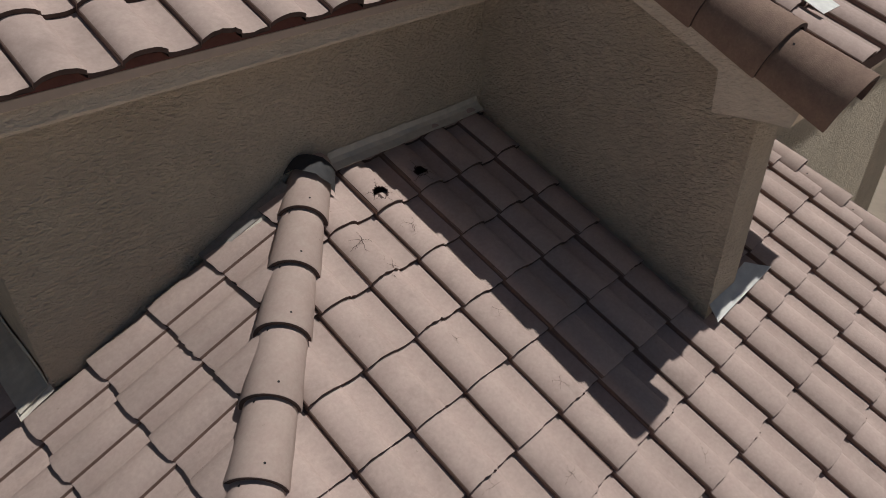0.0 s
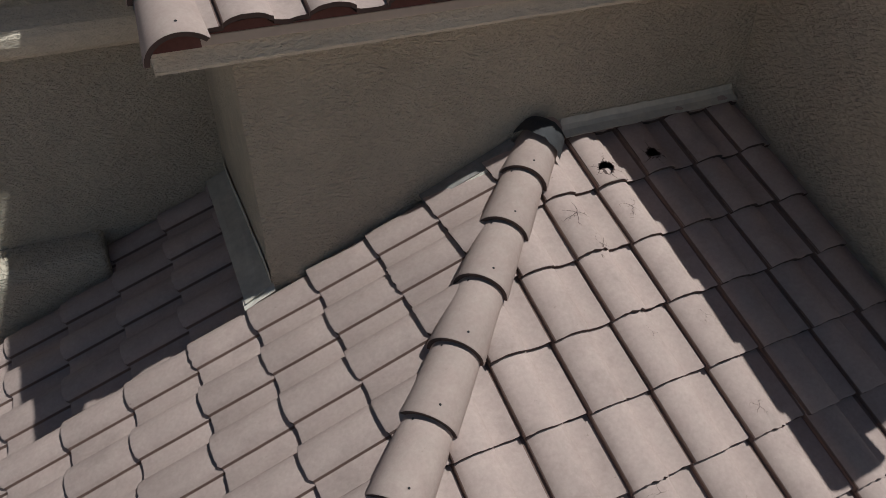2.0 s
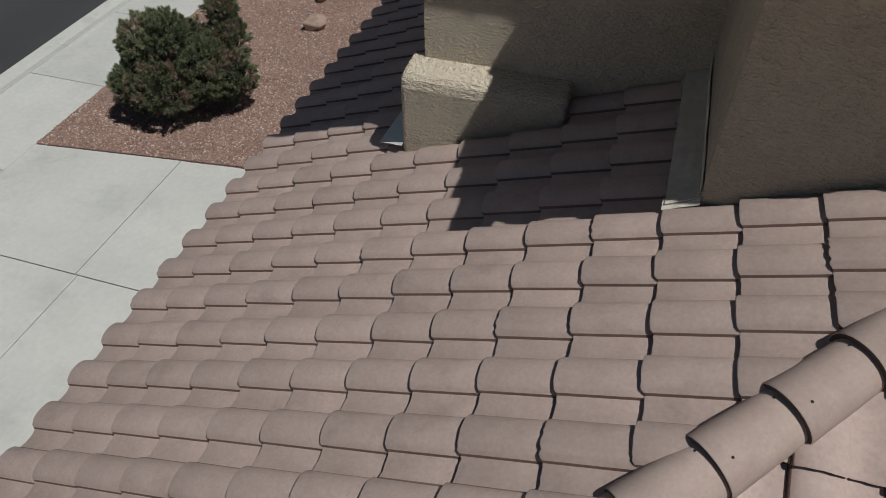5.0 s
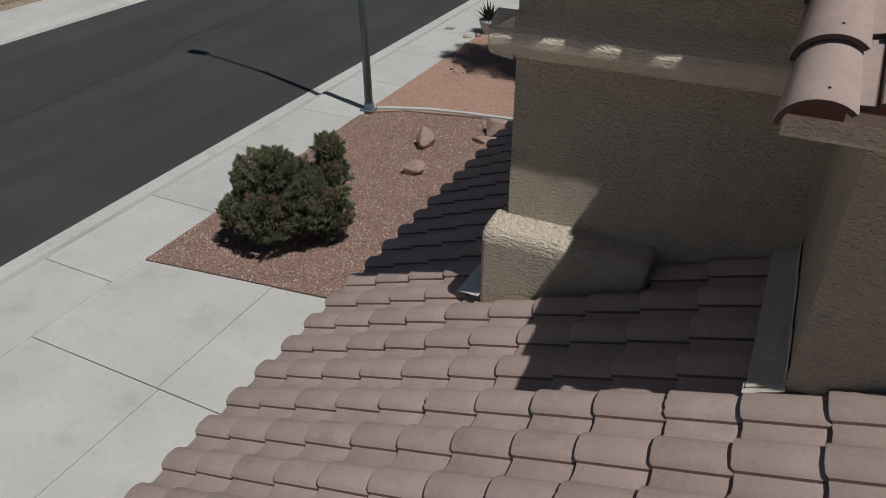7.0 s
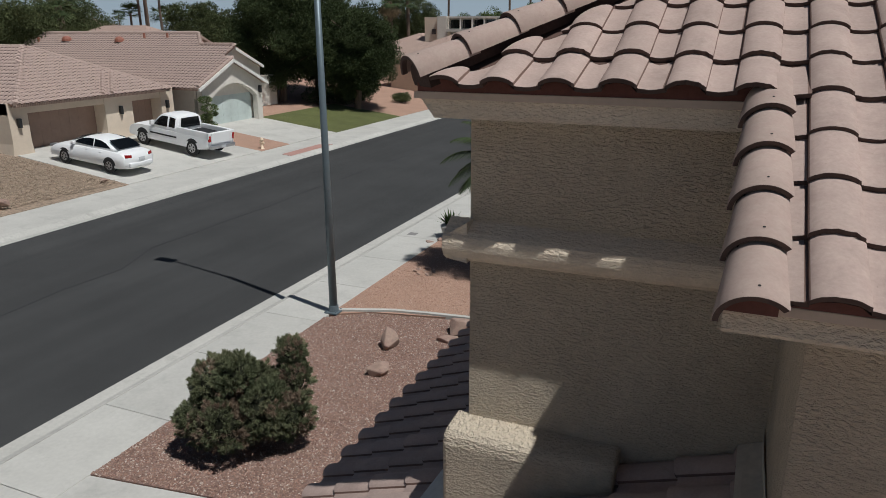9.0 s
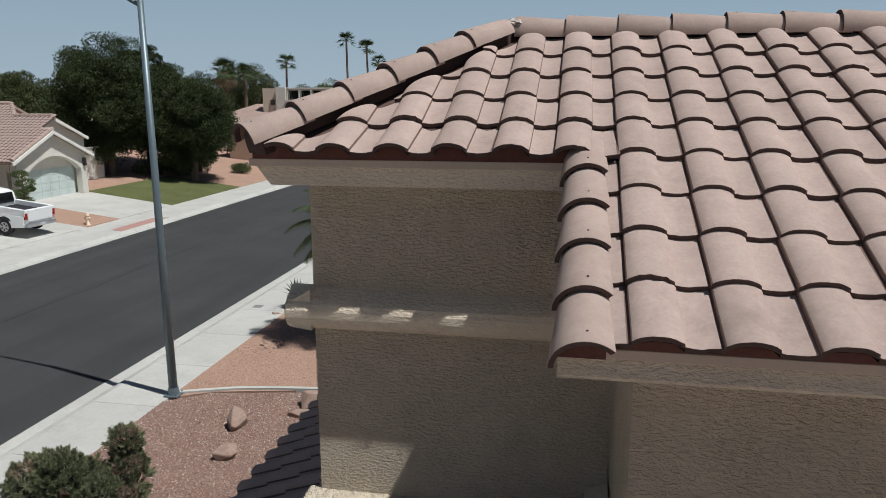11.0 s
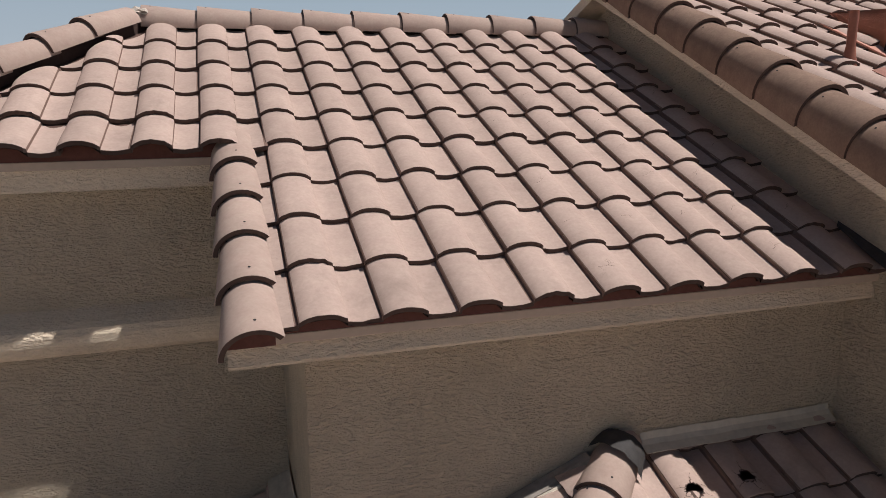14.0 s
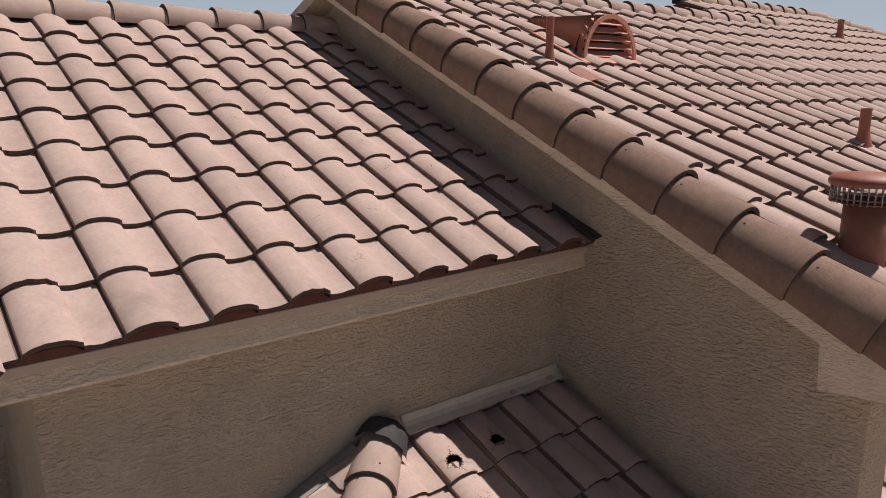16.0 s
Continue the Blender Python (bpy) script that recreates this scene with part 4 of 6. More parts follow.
def crack_lines(bm, frame_m, step_u, step_v, starts, seed):
    """Forking hairlines: (a, b, heading, length, width)."""
    rnd = random.Random(seed)
    jobs = list(starts)
    while jobs:
        a, b, h, long, w = jobs.pop()
        pts = []
        steps = max(3, int(long / 0.008))
        for i in range(steps):
            pts.append((a, b, w * (1 - 0.8 * i / steps)))
            h += rnd.uniform(-0.55, 0.55)
            a += math.cos(h) * long / steps
            b += math.sin(h) * long / steps
            if rnd.random() < 0.2 and long > 0.025:
                jobs.append((a, b, h + rnd.choice((-1, 1)) * rnd.uniform(0.6, 1.2), long * 0.45, w * 0.7))
        for (a0, b0, w0), (a1, b1, w1) in zip(pts, pts[1:]):
            if int(a0 / step_u + 50) != int(a1 / step_u + 50) or int(b0 / step_v + 50) != int(b1 / step_v + 50):
                break
            d = math.atan2(b1 - b0, a1 - a0) + math.pi / 2
            ox, oy = math.cos(d), math.sin(d)
            w0, w1 = w0 * 0.62, w1 * 0.62
            q = [on_tiles(frame_m, step_u, step_v, a0 + ox * w0, b0 + oy * w0), on_tiles(frame_m, step_u, step_v, a0 - ox * w0, b0 - oy * w0),
                 on_tiles(frame_m, step_u, step_v, a1 - ox * w1, b1 - oy * w1), on_tiles(frame_m, step_u, step_v, a1 + ox * w1, b1 + oy * w1)]
            bm.faces.new([bm.verts.new(v) for v in q])


def star(a, b, n, long, w, turn=0.0):
    return [(a, b, turn + 2 * math.pi * k / n, long, w) for k in range(n)]


RV = E_L * SV


def r_at(x, y):
    return (x + 1.405, (y + 0.62) * SV)


cr = []
for x, y, n, long, w in ((-1.30, -0.42, 5, 0.075, 0.0022), (-1.27, -0.60, 5, 0.06, 0.0016), (-1.02, -0.46, 4, 0.07, 0.0015),
                         (-1.33, -0.20, 4, 0.03, 0.002), (-1.02, -1.42, 4, 0.05, 0.0012), (-1.27, -1.02, 3, 0.04, 0.001),
                         (-1.30, -1.70, 4, 0.05, 0.0012), (-0.99, -1.02, 3, 0.05, 0.001), (-1.60, -1.55, 3, 0.05, 0.0011), (-0.72, -2.0, 3, 0.05, 0.001)):
    a, b = r_at(x, y)
    cr += star(a, b, n, long, w, x * 7)
for hole_a, hole_b, rim in ((1.30 * 0.2945, RV + 0.085, 0.046), (2.27 * 0.2945, RV + 0.10, 0.038)):
    for k in range(6):
        h = 0.5 + k * 1.05
        cr.append((hole_a + rim * math.cos(h), hole_b + rim * math.sin(h), h, 0.045, 0.002))
bm = bmesh.new()
crack_lines(bm, f_r, 0.2945, RV, cr, 4)
part("cracks", bm, M_CRACK, roof_r, "dark forking cracks in the tiles")
bm = bmesh.new()
UV = 0.291 * math.sqrt(1 + 0.465 ** 2)
ur = random.Random(9)
cu = []
for i in range(4, 9):
    for j in range(0, 6):
        if ur.random() < 0.6:
            cu.append(((i + 0.12) * 0.300, (j + ur.uniform(0.35, 0.6)) * UV, 0.35 + ur.uniform(-0.15, 0.15), ur.uniform(0.05, 0.11), 0.0011))
crack_lines(bm, f_u, 0.300, UV, cu, 5)
part("cracks", bm, M_CRACK, roof_u, "hairline cracks across the tiles")

# ---- street lamp ----
M_GALV = mat("galvanised_grey_paint", (0.16, 0.20, 0.22), rough=0.45, metal=0.4, scale=10, vary=0.08, bump=0.05)
lamp = thing("street_lamp", "tall grey-green steel street lamp beside the pavement", "street lamp", m=Matrix.Translation((-11.71, 11.26, 0)))
bm = bmesh.new()
tube(bm, [(0, 0, 0.0), (0, 0, 4.0), (0, 0, 8.75)], [0.10, 0.082, 0.062], 16)
part("pole", bm, M_GALV, lamp, smooth=True)
bm = box(-0.17, 0.17, -0.17, 0.17, 0.0, 0.05, 0.012)
tube(bm, [(0, 0, 0.05), (0, 0, 0.20)], [0.135, 0.115], 16)
part("base", bm, M_GALV, lamp)
for k in range(4):
    bm = bmesh.new()
    tube(bm, [(0.13 * (1 if k % 2 else -1), 0.13 * (1 if k // 2 else -1), 0.04), (0.13 * (1 if k % 2 else -1), 0.13 * (1 if k // 2 else -1), 0.09)], [0.018, 0.018], 6)
    part("bolt", bm, M_GALV, lamp)
bm = bmesh.new()
tube(bm, [(0, 0, 8.5), (-0.5, 0.10, 8.75), (-1.3, 0.27, 9.1), (-2.3, 0.45, 9.25)], [0.045, 0.04, 0.036, 0.03], 10)
part("arm", bm, M_GALV, lamp, smooth=True)
part("lamp_head", box(-2.95, -2.25, 0.31, 0.63, 9.18, 9.32, 0.05, 3), M_GALV, lamp)

# ---- gravel bed ----
BED = [(-11.75, 4.07), (-8.48, 4.49), (-5.5, 4.6), (-5.5, 12.2), (-8.4, 12.0), (-10.9, 11.5), (-11.75, 10.9)]


def inside(poly, x, y):
    c = False
    for (x0, y0), (x1, y1) in zip(poly, poly[1:] + poly[:1]):
        if (y0 > y) != (y1 > y) and x < (x1 - x0) * (y - y0) / (y1 - y0) + x0:
            c = not c
    return c


def pebbles(poly, count, lo, hi, seed, z=0.01):
    rnd = random.Random(seed)
    xs, ys = [p[0] for p in poly], [p[1] for p in poly]
    verts, faces = [], []
    octa = [(1, 0, 0), (0, 1, 0), (-1, 0, 0), (0, -1, 0), (0.1, 0.1, 1), (0, 0, -0.6)]
    tri = [(0, 1, 4), (1, 2, 4), (2, 3, 4), (3, 0, 4), (1, 0, 5), (2, 1, 5), (3, 2, 5), (0, 3, 5)]
    done = 0
    while done < count:
        x, y = rnd.uniform(min(xs), max(xs)), rnd.uniform(min(ys), max(ys))
        if not inside(poly, x, y):
            continue
        s = rnd.uniform(lo, hi)
        m = Matrix.Translation((x, y, z + s * 0.25)) @ Euler((rnd.uniform(-0.6, 0.6), rnd.uniform(-0.6, 0.6), rnd.uniform(0, 6.3))).to_matrix().to_4x4()
        k = len(verts)
        sx, sy, sz = s * rnd.uniform(0.7, 1.3), s * rnd.uniform(0.6, 1.0), s * rnd.uniform(0.45, 0.8)
        verts += [tuple(m @ Vector((a * sx, b * sy, c * sz))) for a, b, c in octa]
        faces += [(a + k, b + k, c + k) for a, b, c in tri]
        done += 1
    me = bpy.data.meshes.new("gravel")
    me.from_pydata(verts, [], faces)
    return me


def pebble_material(name, *tones):
    """Stones of several tones, one to each stone."""
    m = mat(name, tones[0], rough=0.9, bump=0, spec=0.2)
    n, l = m.node_tree.nodes, m.node_tree.links
    geo = n.new("ShaderNodeNewGeometry")
    ramp_node = n.new("ShaderNodeValToRGB")
    cr = ramp_node.color_ramp
    while len(cr.elements) < len(tones):
        cr.elements.new(0.5)
    for k, tone in enumerate(tones):
        cr.elements[k].position = k / (len(tones) - 1) if k < len(tones) - 1 else 1.0
        cr.elements[k].color = (*tone, 1)
    l.new(geo.outputs["Random Per Island"], ramp_node.inputs["Fac"])
    l.new(ramp_node.outputs[0], n["Principled BSDF"].inputs["Base Color"])
    return m


gr = pebbles(BED, 62000, 0.010, 0.025, 11)
gr.materials.append(pebble_material("red_gravel_stones", (0.165, 0.104, 0.086), (0.29, 0.165, 0.125), (0.36, 0.23, 0.175), (0.32, 0.195, 0.152), (0.44, 0.33, 0.26), (0.28, 0.178, 0.14), (0.60, 0.52, 0.45)))
tagged(new("gravel", gr), "coarse red-brown gravel stones covering the bed", "gravel", kind="stuff")
YARD = [(-11.7, 11.5), (-10.9, 11.9), (-8.4, 12.35), (-6, 12.6), (-6, 20), (-11.7, 20)]
gr = pebbles(YARD, 9000, 0.015, 0.032, 12, 0.006)
gr.materials.append(pebble_material("pink_gravel_stones", (0.36, 0.22, 0.16), (0.45, 0.29, 0.215), (0.52, 0.38, 0.30)))
tagged(new("gravel", gr), "fine pink gravel covering the next yard", "gravel", kind="stuff")
# pale border between the beds
bm = bmesh.new()
pts = [(-11.72, 11.35), (-11.2, 11.55), (-10.35, 11.86), (-9.4, 12.02), (-8.4, 12.14), (-7.0, 12.25), (-5.4, 12.3)]
for (x0, y0), (x1, y1) in zip(pts, pts[1:]):
    d = Vector((x1 - x0, y1 - y0, 0)).normalized()
    nrm = Vector((-d.y, d.x, 0)) * 0.055
    a, b = Vector((x0, y0, 0)), Vector((x1, y1, 0))
    prism([(p.x, p.y) for p in (a - nrm, b - nrm, b + nrm, a + nrm)], -0.05, 0.06, "z", bm=bm)
solid("border", bm, M_CONC, "pale concrete mowing strip between two gravel beds", "border", kind="structure")


def rock(name, x, y, sx, sy, sz, material, label, seed, rz=0.0, z=-0.02):
    bm = bmesh.new()
    rnd = random.Random(seed * 7 + 1)
    for i in range(11):
        d = Vector((rnd.gauss(0, 1), rnd.gauss(0, 1), rnd.gauss(0, 1))).normalized() * rnd.uniform(0.72, 1.0)
        bm.verts.new((d.x * sx, d.y * sy, (d.z + 0.5) * sz))
    hull = bmesh.ops.convex_hull(bm, input=bm.verts[:])
    bmesh.ops.delete(bm, geom=[v for v in bm.verts if not v.link_faces], context='VERTS')
    bmesh.ops.bevel(bm, geom=bm.edges[:], offset=min(sx, sy, sz) * 0.06, segments=1, affect='EDGES', profile=0.5)
    return solid(name, bm, material, label, "rock", group="rocks in the gravel beds", m=Matrix.Translation((x, y, z)) @ Matrix.Rotation(rz, 4, 'Z'))


M_ROCK = mat("pinkish_rock", (0.29, 0.185, 0.147), rough=0.95, scale=12, vary=0.2, bump=0.7, bump_scale=25, depth=0.02, tint=(0.36, 0.27, 0.215))
rock("rock", -9.22, 8.78, 0.33, 0.26, 0.26, M_ROCK, "red-brown angular rock on the gravel", 1, 0.5)
rock("rock", -9.55, 9.95, 0.32, 0.20, 0.40, M_ROCK, "tan split boulder standing on the gravel", 2, 1.1)
rock("rock", -8.40, 11.25, 0.56, 0.36, 0.30, M_ROCK, "flat pinkish boulder by the border", 3, 0.3)
rock("rock", -8.42, 10.80, 0.42, 0.26, 0.12, M_ROCK, "flat pinkish slab of rock on the gravel", 4, 0.2)
for k in range(7):
    a = k * 0.9
    rock("rock", -10.89 + 0.28 * math.cos(a), 14.83 + 0.28 * math.sin(a), 0.11, 0.09, 0.07, M_ROCK, "small rock in a ring on pink gravel", 10 + k, a)
rock("rock", -11.95, 17.6, 0.16, 0.14, 0.11, M_ROCK, "small dark rock beside the pavement", 21, 0.2)
rock("rock", -11.7, 17.9, 0.18, 0.15, 0.12, M_ROCK, "small dark rock beside the planter", 22, 1.2)


# ---- plants ----
def leaf_mesh(name, clumps, per, size, seed, blade=2.2, spread=1.0):
    """Many small pointed leaves set round the clumps: (centre, radii)."""
    rnd = np.random.RandomState(seed)
    vs, fs = [], []
    for c, r in clumps:
        n = per
        d = rnd.normal(size=(n, 3))
        d /= np.linalg.norm(d, axis=1)[:, None]
        rad = rnd.uniform(0.62, 1.06, size=(n, 1)) ** spread
        p = np.array(c) + d * np.array(r) * rad
        out = d * 0.8 + rnd.normal(size=(n, 3)) * 0.45 + np.array([0, 0, 0.35])
        out /= np.linalg.norm(out, axis=1)[:, None]
        side = np.cross(out, rnd.normal(size=(n, 3)))
        side /= np.maximum(np.linalg.norm(side, axis=1)[:, None], 1e-6)
        s = size * rnd.uniform(0.6, 1.4, size=(n, 1))
        a, b, t = p - side * s * 0.5, p + side * s * 0.5, p + out * s * blade
        k = len(vs) * 3
        vs.append(np.stack([a, b, t], 1).reshape(-1, 3))
        fs.append(np.arange(n * 3).reshape(-1, 3))
    tot = 0
    faces = []
    for v, f in zip(vs, fs):
        faces.append(f + tot)
        tot += len(v)
    me = bpy.data.meshes.new(name)
    me.from_pydata(np.concatenate(vs).tolist(), [], np.concatenate(faces).tolist())
    return me


def blobs(centre, radii, n, small, seed, flat=0.8):
    """Clump centres through an uneven crown."""
    rnd = random.Random(seed)
    out = []
    for i in range(n):
        d = Vector((rnd.gauss(0, 1), rnd.gauss(0, 1), rnd.gauss(0, 1))).normalized() * rnd.uniform(0.45, 1.0)
        r = small * rnd.uniform(0.6, 1.3)
        out.append(((centre[0] + d.x * radii[0], centre[1] + d.y * radii[1], centre[2] + d.z * radii[2]), (r, r, r * flat)))
    return out


def foliage(name, a, b, island=0.25):
    return mat(name, a, rough=0.9, scale=3, vary=0.25, bump=0, island=island, large=0.7, large_vary=0.3, tint=b, spec=0.08)


M_JUNIPER = foliage("juniper_needles", (0.100, 0.120, 0.064), (0.20, 0.20, 0.115), 0.35)
M_DEADLEAF = foliage("dry_brown_twigs", (0.20, 0.14, 0.10), (0.27, 0.205, 0.15))
M_BARK = mat("grey_brown_bark", (0.14, 0.10, 0.075), rough=0.95, scale=12, vary=0.3, bump=0.8, bump_scale=20, depth=0.03)

shrub = thing("juniper_bush", "clipped dark green juniper bush with brown patches on gravel", "bush", m=Matrix.Translation((-9.95, 5.76, 0)))
lobes = [((-0.38, -0.25, 1.08), 0.53), ((-0.05, -0.20, 1.27), 0.42), ((-0.55, 0.05, 0.75), 0.5), ((0.38, 0.72, 1.36), 0.27), ((0.50, 0.55, 0.92), 0.40),
         ((0.35, -0.15, 0.70), 0.55), ((0.0, -0.6, 0.60), 0.48), ((0.7, 0.15, 0.55), 0.45), ((-0.1, 0.2, 0.9), 0.5), ((-0.5, -0.55, 0.55), 0.42), ((0.3, 0.1, 0.4), 0.6)]
lobes = [((x, y, z + 0.09), r * (0.80 if z > 0.8 else 0.88)) for (x, y, z), r in lobes]


def spray_mesh(name, sprays, per, width, seed):
    """Upswept sprays of scale leaves: (foot, direction, length), each with many short blades that fan out from its axis."""
    rnd = np.random.RandomState(seed)
    foot = np.repeat(np.array([f for f, d, q in sprays]), per, axis=0)
    way = np.repeat(np.array([d for f, d, q in sprays]), per, axis=0)
    long = np.repeat(np.array([q for f, d, q in sprays]), per)[:, None]
    n = len(foot)
    along = rnd.uniform(0.0, 1.0, size=(n, 1))
    wander = rnd.normal(size=(n, 3))
    start = foot + way * along * long * 0.8 + wander * long * 0.22 * (1.05 - along)
    out = way * 0.9 + wander * 0.42
    out /= np.linalg.norm(out, axis=1)[:, None]
    side = np.cross(out, rnd.normal(size=(n, 3)))
    side /= np.maximum(np.linalg.norm(side, axis=1)[:, None], 1e-6)
    w = width * rnd.uniform(0.6, 1.4, size=(n, 1))
    tip = start + out * long * rnd.uniform(0.20, 0.42, size=(n, 1))
    vs = np.stack([start - side * w, start + side * w, tip], 1).reshape(-1, 3)
    me = bpy.data.meshes.new(name)
    me.from_pydata(vs.tolist(), [], np.arange(n * 3).reshape(-1, 3).tolist())
    return me


cl, dead = [], []
rb = random.Random(8)
for c, r in lobes:
    for i in range(int(520 * r)):
        d = Vector((rb.gauss(0, 1), rb.gauss(0, 1), rb.gauss(0, 1) + 0.25)).normalized()
        p = Vector(c) + d * r * rb.uniform(0.70, 0.95)
        q = rb.uniform(0.09, 0.17)
        if p.z < 0.30:
            continue
        way = (d + Vector((0, 0, 0.55)) + 0.25 * Vector((rb.gauss(0, 1), rb.gauss(0, 1), rb.gauss(0, 1)))).normalized()
        patch = noise.noise(p * 2.4 + Vector((3.1, 0, 0)))
        (dead if patch > 0.14 and rb.random() < 0.6 else cl).append((tuple(p), tuple(way), q))
me = spray_mesh("foliage", cl, 110, 0.0065, 5)
me.materials.append(M_JUNIPER)
ob = new("foliage", me)
ob.parent = shrub
me = spray_mesh("dry_foliage", dead, 90, 0.006, 6)
me.materials.append(M_DEADLEAF)
ob = new("dry_foliage", me)
ob.parent = shrub
ob["label"] = "brown dry patches"
bm = bmesh.new()
for i in range(7):
    a = i * 0.9
    tube(bm, [(0.05 * math.cos(a), 0.05 * math.sin(a), -0.02), (0.25 * math.cos(a), 0.25 * math.sin(a), 0.35), (0.45 * math.cos(a), 0.45 * math.sin(a), 0.85)], [0.05, 0.035, 0.012], 6)
part("trunk", bm, M_BARK, shrub)
# near-black balls inside the lobes, coloured for the shade deep in the bush
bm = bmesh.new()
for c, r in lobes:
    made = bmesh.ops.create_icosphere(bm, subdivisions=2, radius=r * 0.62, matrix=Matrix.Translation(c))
part("inner_foliage", bm, foliage("juniper_inner_shade", (0.016, 0.018, 0.011), (0.024, 0.024, 0.015)), shrub)

# potted agave by the pavement
pot = thing("agave_planter", "spiky green agave in a pale round pot", "planter", m=Matrix.Translation((-11.55, 18.35, 0)))
bm = bmesh.new()
tube(bm, [(0, 0, 0), (0, 0, 0.35), (0, 0, 0.42)], [0.2, 0.3, 0.32], 18)
part("pot", bm, M_CONC, pot, smooth=True)
bm = bmesh.new()
ra = random.Random(2)
for k in range(34):
    a, tilt = k * 2.4, 0.25 + 0.95 * (k / 34)
    d = Vector((math.cos(a) * math.sin(tilt), math.sin(a) * math.sin(tilt), math.cos(tilt)))
    s = d.cross(Vector((0, 0, 1))).normalized() * 0.035
    b0 = Vector((0, 0, 0.4))
    v = [bm.verts.new(p) for p in (b0 - s, b0 + s, b0 + d * 0.3 + s * 1.2, b0 + d * (0.55 + ra.uniform(-0.1, 0.1)), b0 + d * 0.3 - s * 1.2)]
    bm.faces.new(v)
bmesh.ops.solidify(bm, geom=bm.faces[:], thickness=0.008)
part("leaves", bm, foliage("agave_leaf", (0.07, 0.11, 0.04), (0.10, 0.14, 0.06), 0.2), pot)


def frond(bm, base, d, long, droop, width, rnd, pairs=16):
    """A feather palm frond: a drooping rib with leaflets on both sides."""
    p = Vector(base)
    d = Vector(d).normalized()
    step = long / pairs
    for i in range(pairs):
        q = p + d * step
        side = d.cross(Vector((0, 0, 1))).normalized()
        w = width * math.sin(math.pi * (i + 1.5) / (pairs + 2))
        for s in (-1, 1):
            tip = q + side * s * w + d * w * 0.55 - Vector((0, 0, w * 0.35 + rnd.uniform(0, 0.04)))
            bm.faces.new([bm.verts.new(v) for v in (p, p + d * step * 0.95, tip)])
        r = 0.008
        bm.faces.new([bm.verts.new(v) for v in (p - side * r, p + side * r, q + side * r, q - side * r)])
        p = q
        d = (d - Vector((0, 0, droop * (0.4 + i / pairs)))).normalized()


M_PALM = foliage("palm_frond", (0.045, 0.070, 0.030), (0.085, 0.105, 0.045), 0.35)
M_DRYPALM = foliage("dry_palm_frond", (0.26, 0.20, 0.12), (0.34, 0.27, 0.16), 0.3)


def feather_palm(x, y, high, long, n, seed, label, lean=(0, 0)):
    t = thing("feather_palm", label, "palm tree", m=Matrix.Translation((x, y, 0)))
    rnd = random.Random(seed)
    bm = bmesh.new()
    tube(bm, [(0, 0, -0.1), (lean[0] * 0.4, lean[1] * 0.4, high * 0.5), (lean[0], lean[1], high)], [0.16, 0.12, 0.13], 12)
    part("trunk", bm, M_BARK, t)
    bm = bmesh.new()
    for k in range(n):
        a, e = k * 2.39996, rnd.uniform(0.0, 1.2)
        frond(bm, (lean[0], lean[1], high), (math.cos(a) * math.cos(e), math.sin(a) * math.cos(e), math.sin(e)), long * rnd.uniform(0.85, 1.1), 0.055, long * 0.26, rnd, 36)
    part("fronds", bm, M_PALM, t)
    return t


feather_palm(-9.1, 15.0, 3.0, 1.9, 34, 3, "feathery green palm on pink gravel beside the house", lean=(0.35, 0.7))

# ---- pavement and driveway slabs ----
def slab(x0, x1, y0, y1, z, parent, gap=0.007):
    bm = box(x0 + gap, x1 - gap, y0 + gap, y1 - gap, z - 0.05, z, 0.006, 1)
    return part("slab", bm, M_CONC, parent)


for k in range(26):
    y0 = -16 + 2.42 * k
    slab(-13.3, -11.75, y0, y0 + 2.42, 0.008, bpy.data.objects["pavement_near"])
drive = bpy.data.objects["driveway"]
for x0, x1 in ((-11.75, -9.31), (-9.31, -7.0), (-7.0, -5.3)):
    for y0, y1 in ((-5.4, -3.0), (-3.0, -0.6), (-0.6, 1.88)):
        slab(x0, x1, y0, y1, 0.008, drive)
for x0, x1, ya, yb in ((-11.75, -9.35, 4.05, 4.36), (-9.35, -7.0, 4.36, 4.52), (-7.0, -5.3, 4.52, 4.56)):
    bm = prism([(x0 + 0.008, 1.888), (x1 - 0.008, 1.888), (x1 - 0.008, yb - 0.01), (x0 + 0.008, ya - 0.01)], -0.05, 0.008, "z")
    part("slab", bm, M_CONC, drive)
# tar seams and patches on the road
M_TAR = mat("tar_seam", (0.028, 0.028, 0.03), rough=0.7, scale=20, bump=0.2)
bm = bmesh.new()
rr = random.Random(3)
def seam(pts, w):
    for (x0, y0), (x1, y1) in zip(pts, pts[1:]):
        d = Vector((x1 - x0, y1 - y0, 0)).normalized()
        nn = Vector((-d.y, d.x, 0)) * w
        prism([(x0 - nn.x, y0 - nn.y), (x1 - nn.x, y1 - nn.y), (x1 + nn.x, y1 + nn.y), (x0 + nn.x, y0 + nn.y)], -0.13, -0.1165, "z", bm=bm)
seam([(-19.3 - 0.25 * rr.random() - (0.7 if y > 12 else 0.0), y) for y in range(-10, 60, 2)], 0.018)
solid("road_seam", bm, M_TAR, "dark tar-filled seams in the asphalt", "road seam", kind="structure")
tagged(part("meter_lid", box(-13.02, -12.72, 18.1, 18.4, 0.0, 0.014, 0.004), mat("grey_lid", (0.22, 0.21, 0.2), rough=0.7)), "grey meter box lid set in the pavement", "lid")

# ---- across the street ----
def ramp_z(x):
    return 0.15 + 0.11 * (-28.3 - x) if x < -28.3 else 0.02


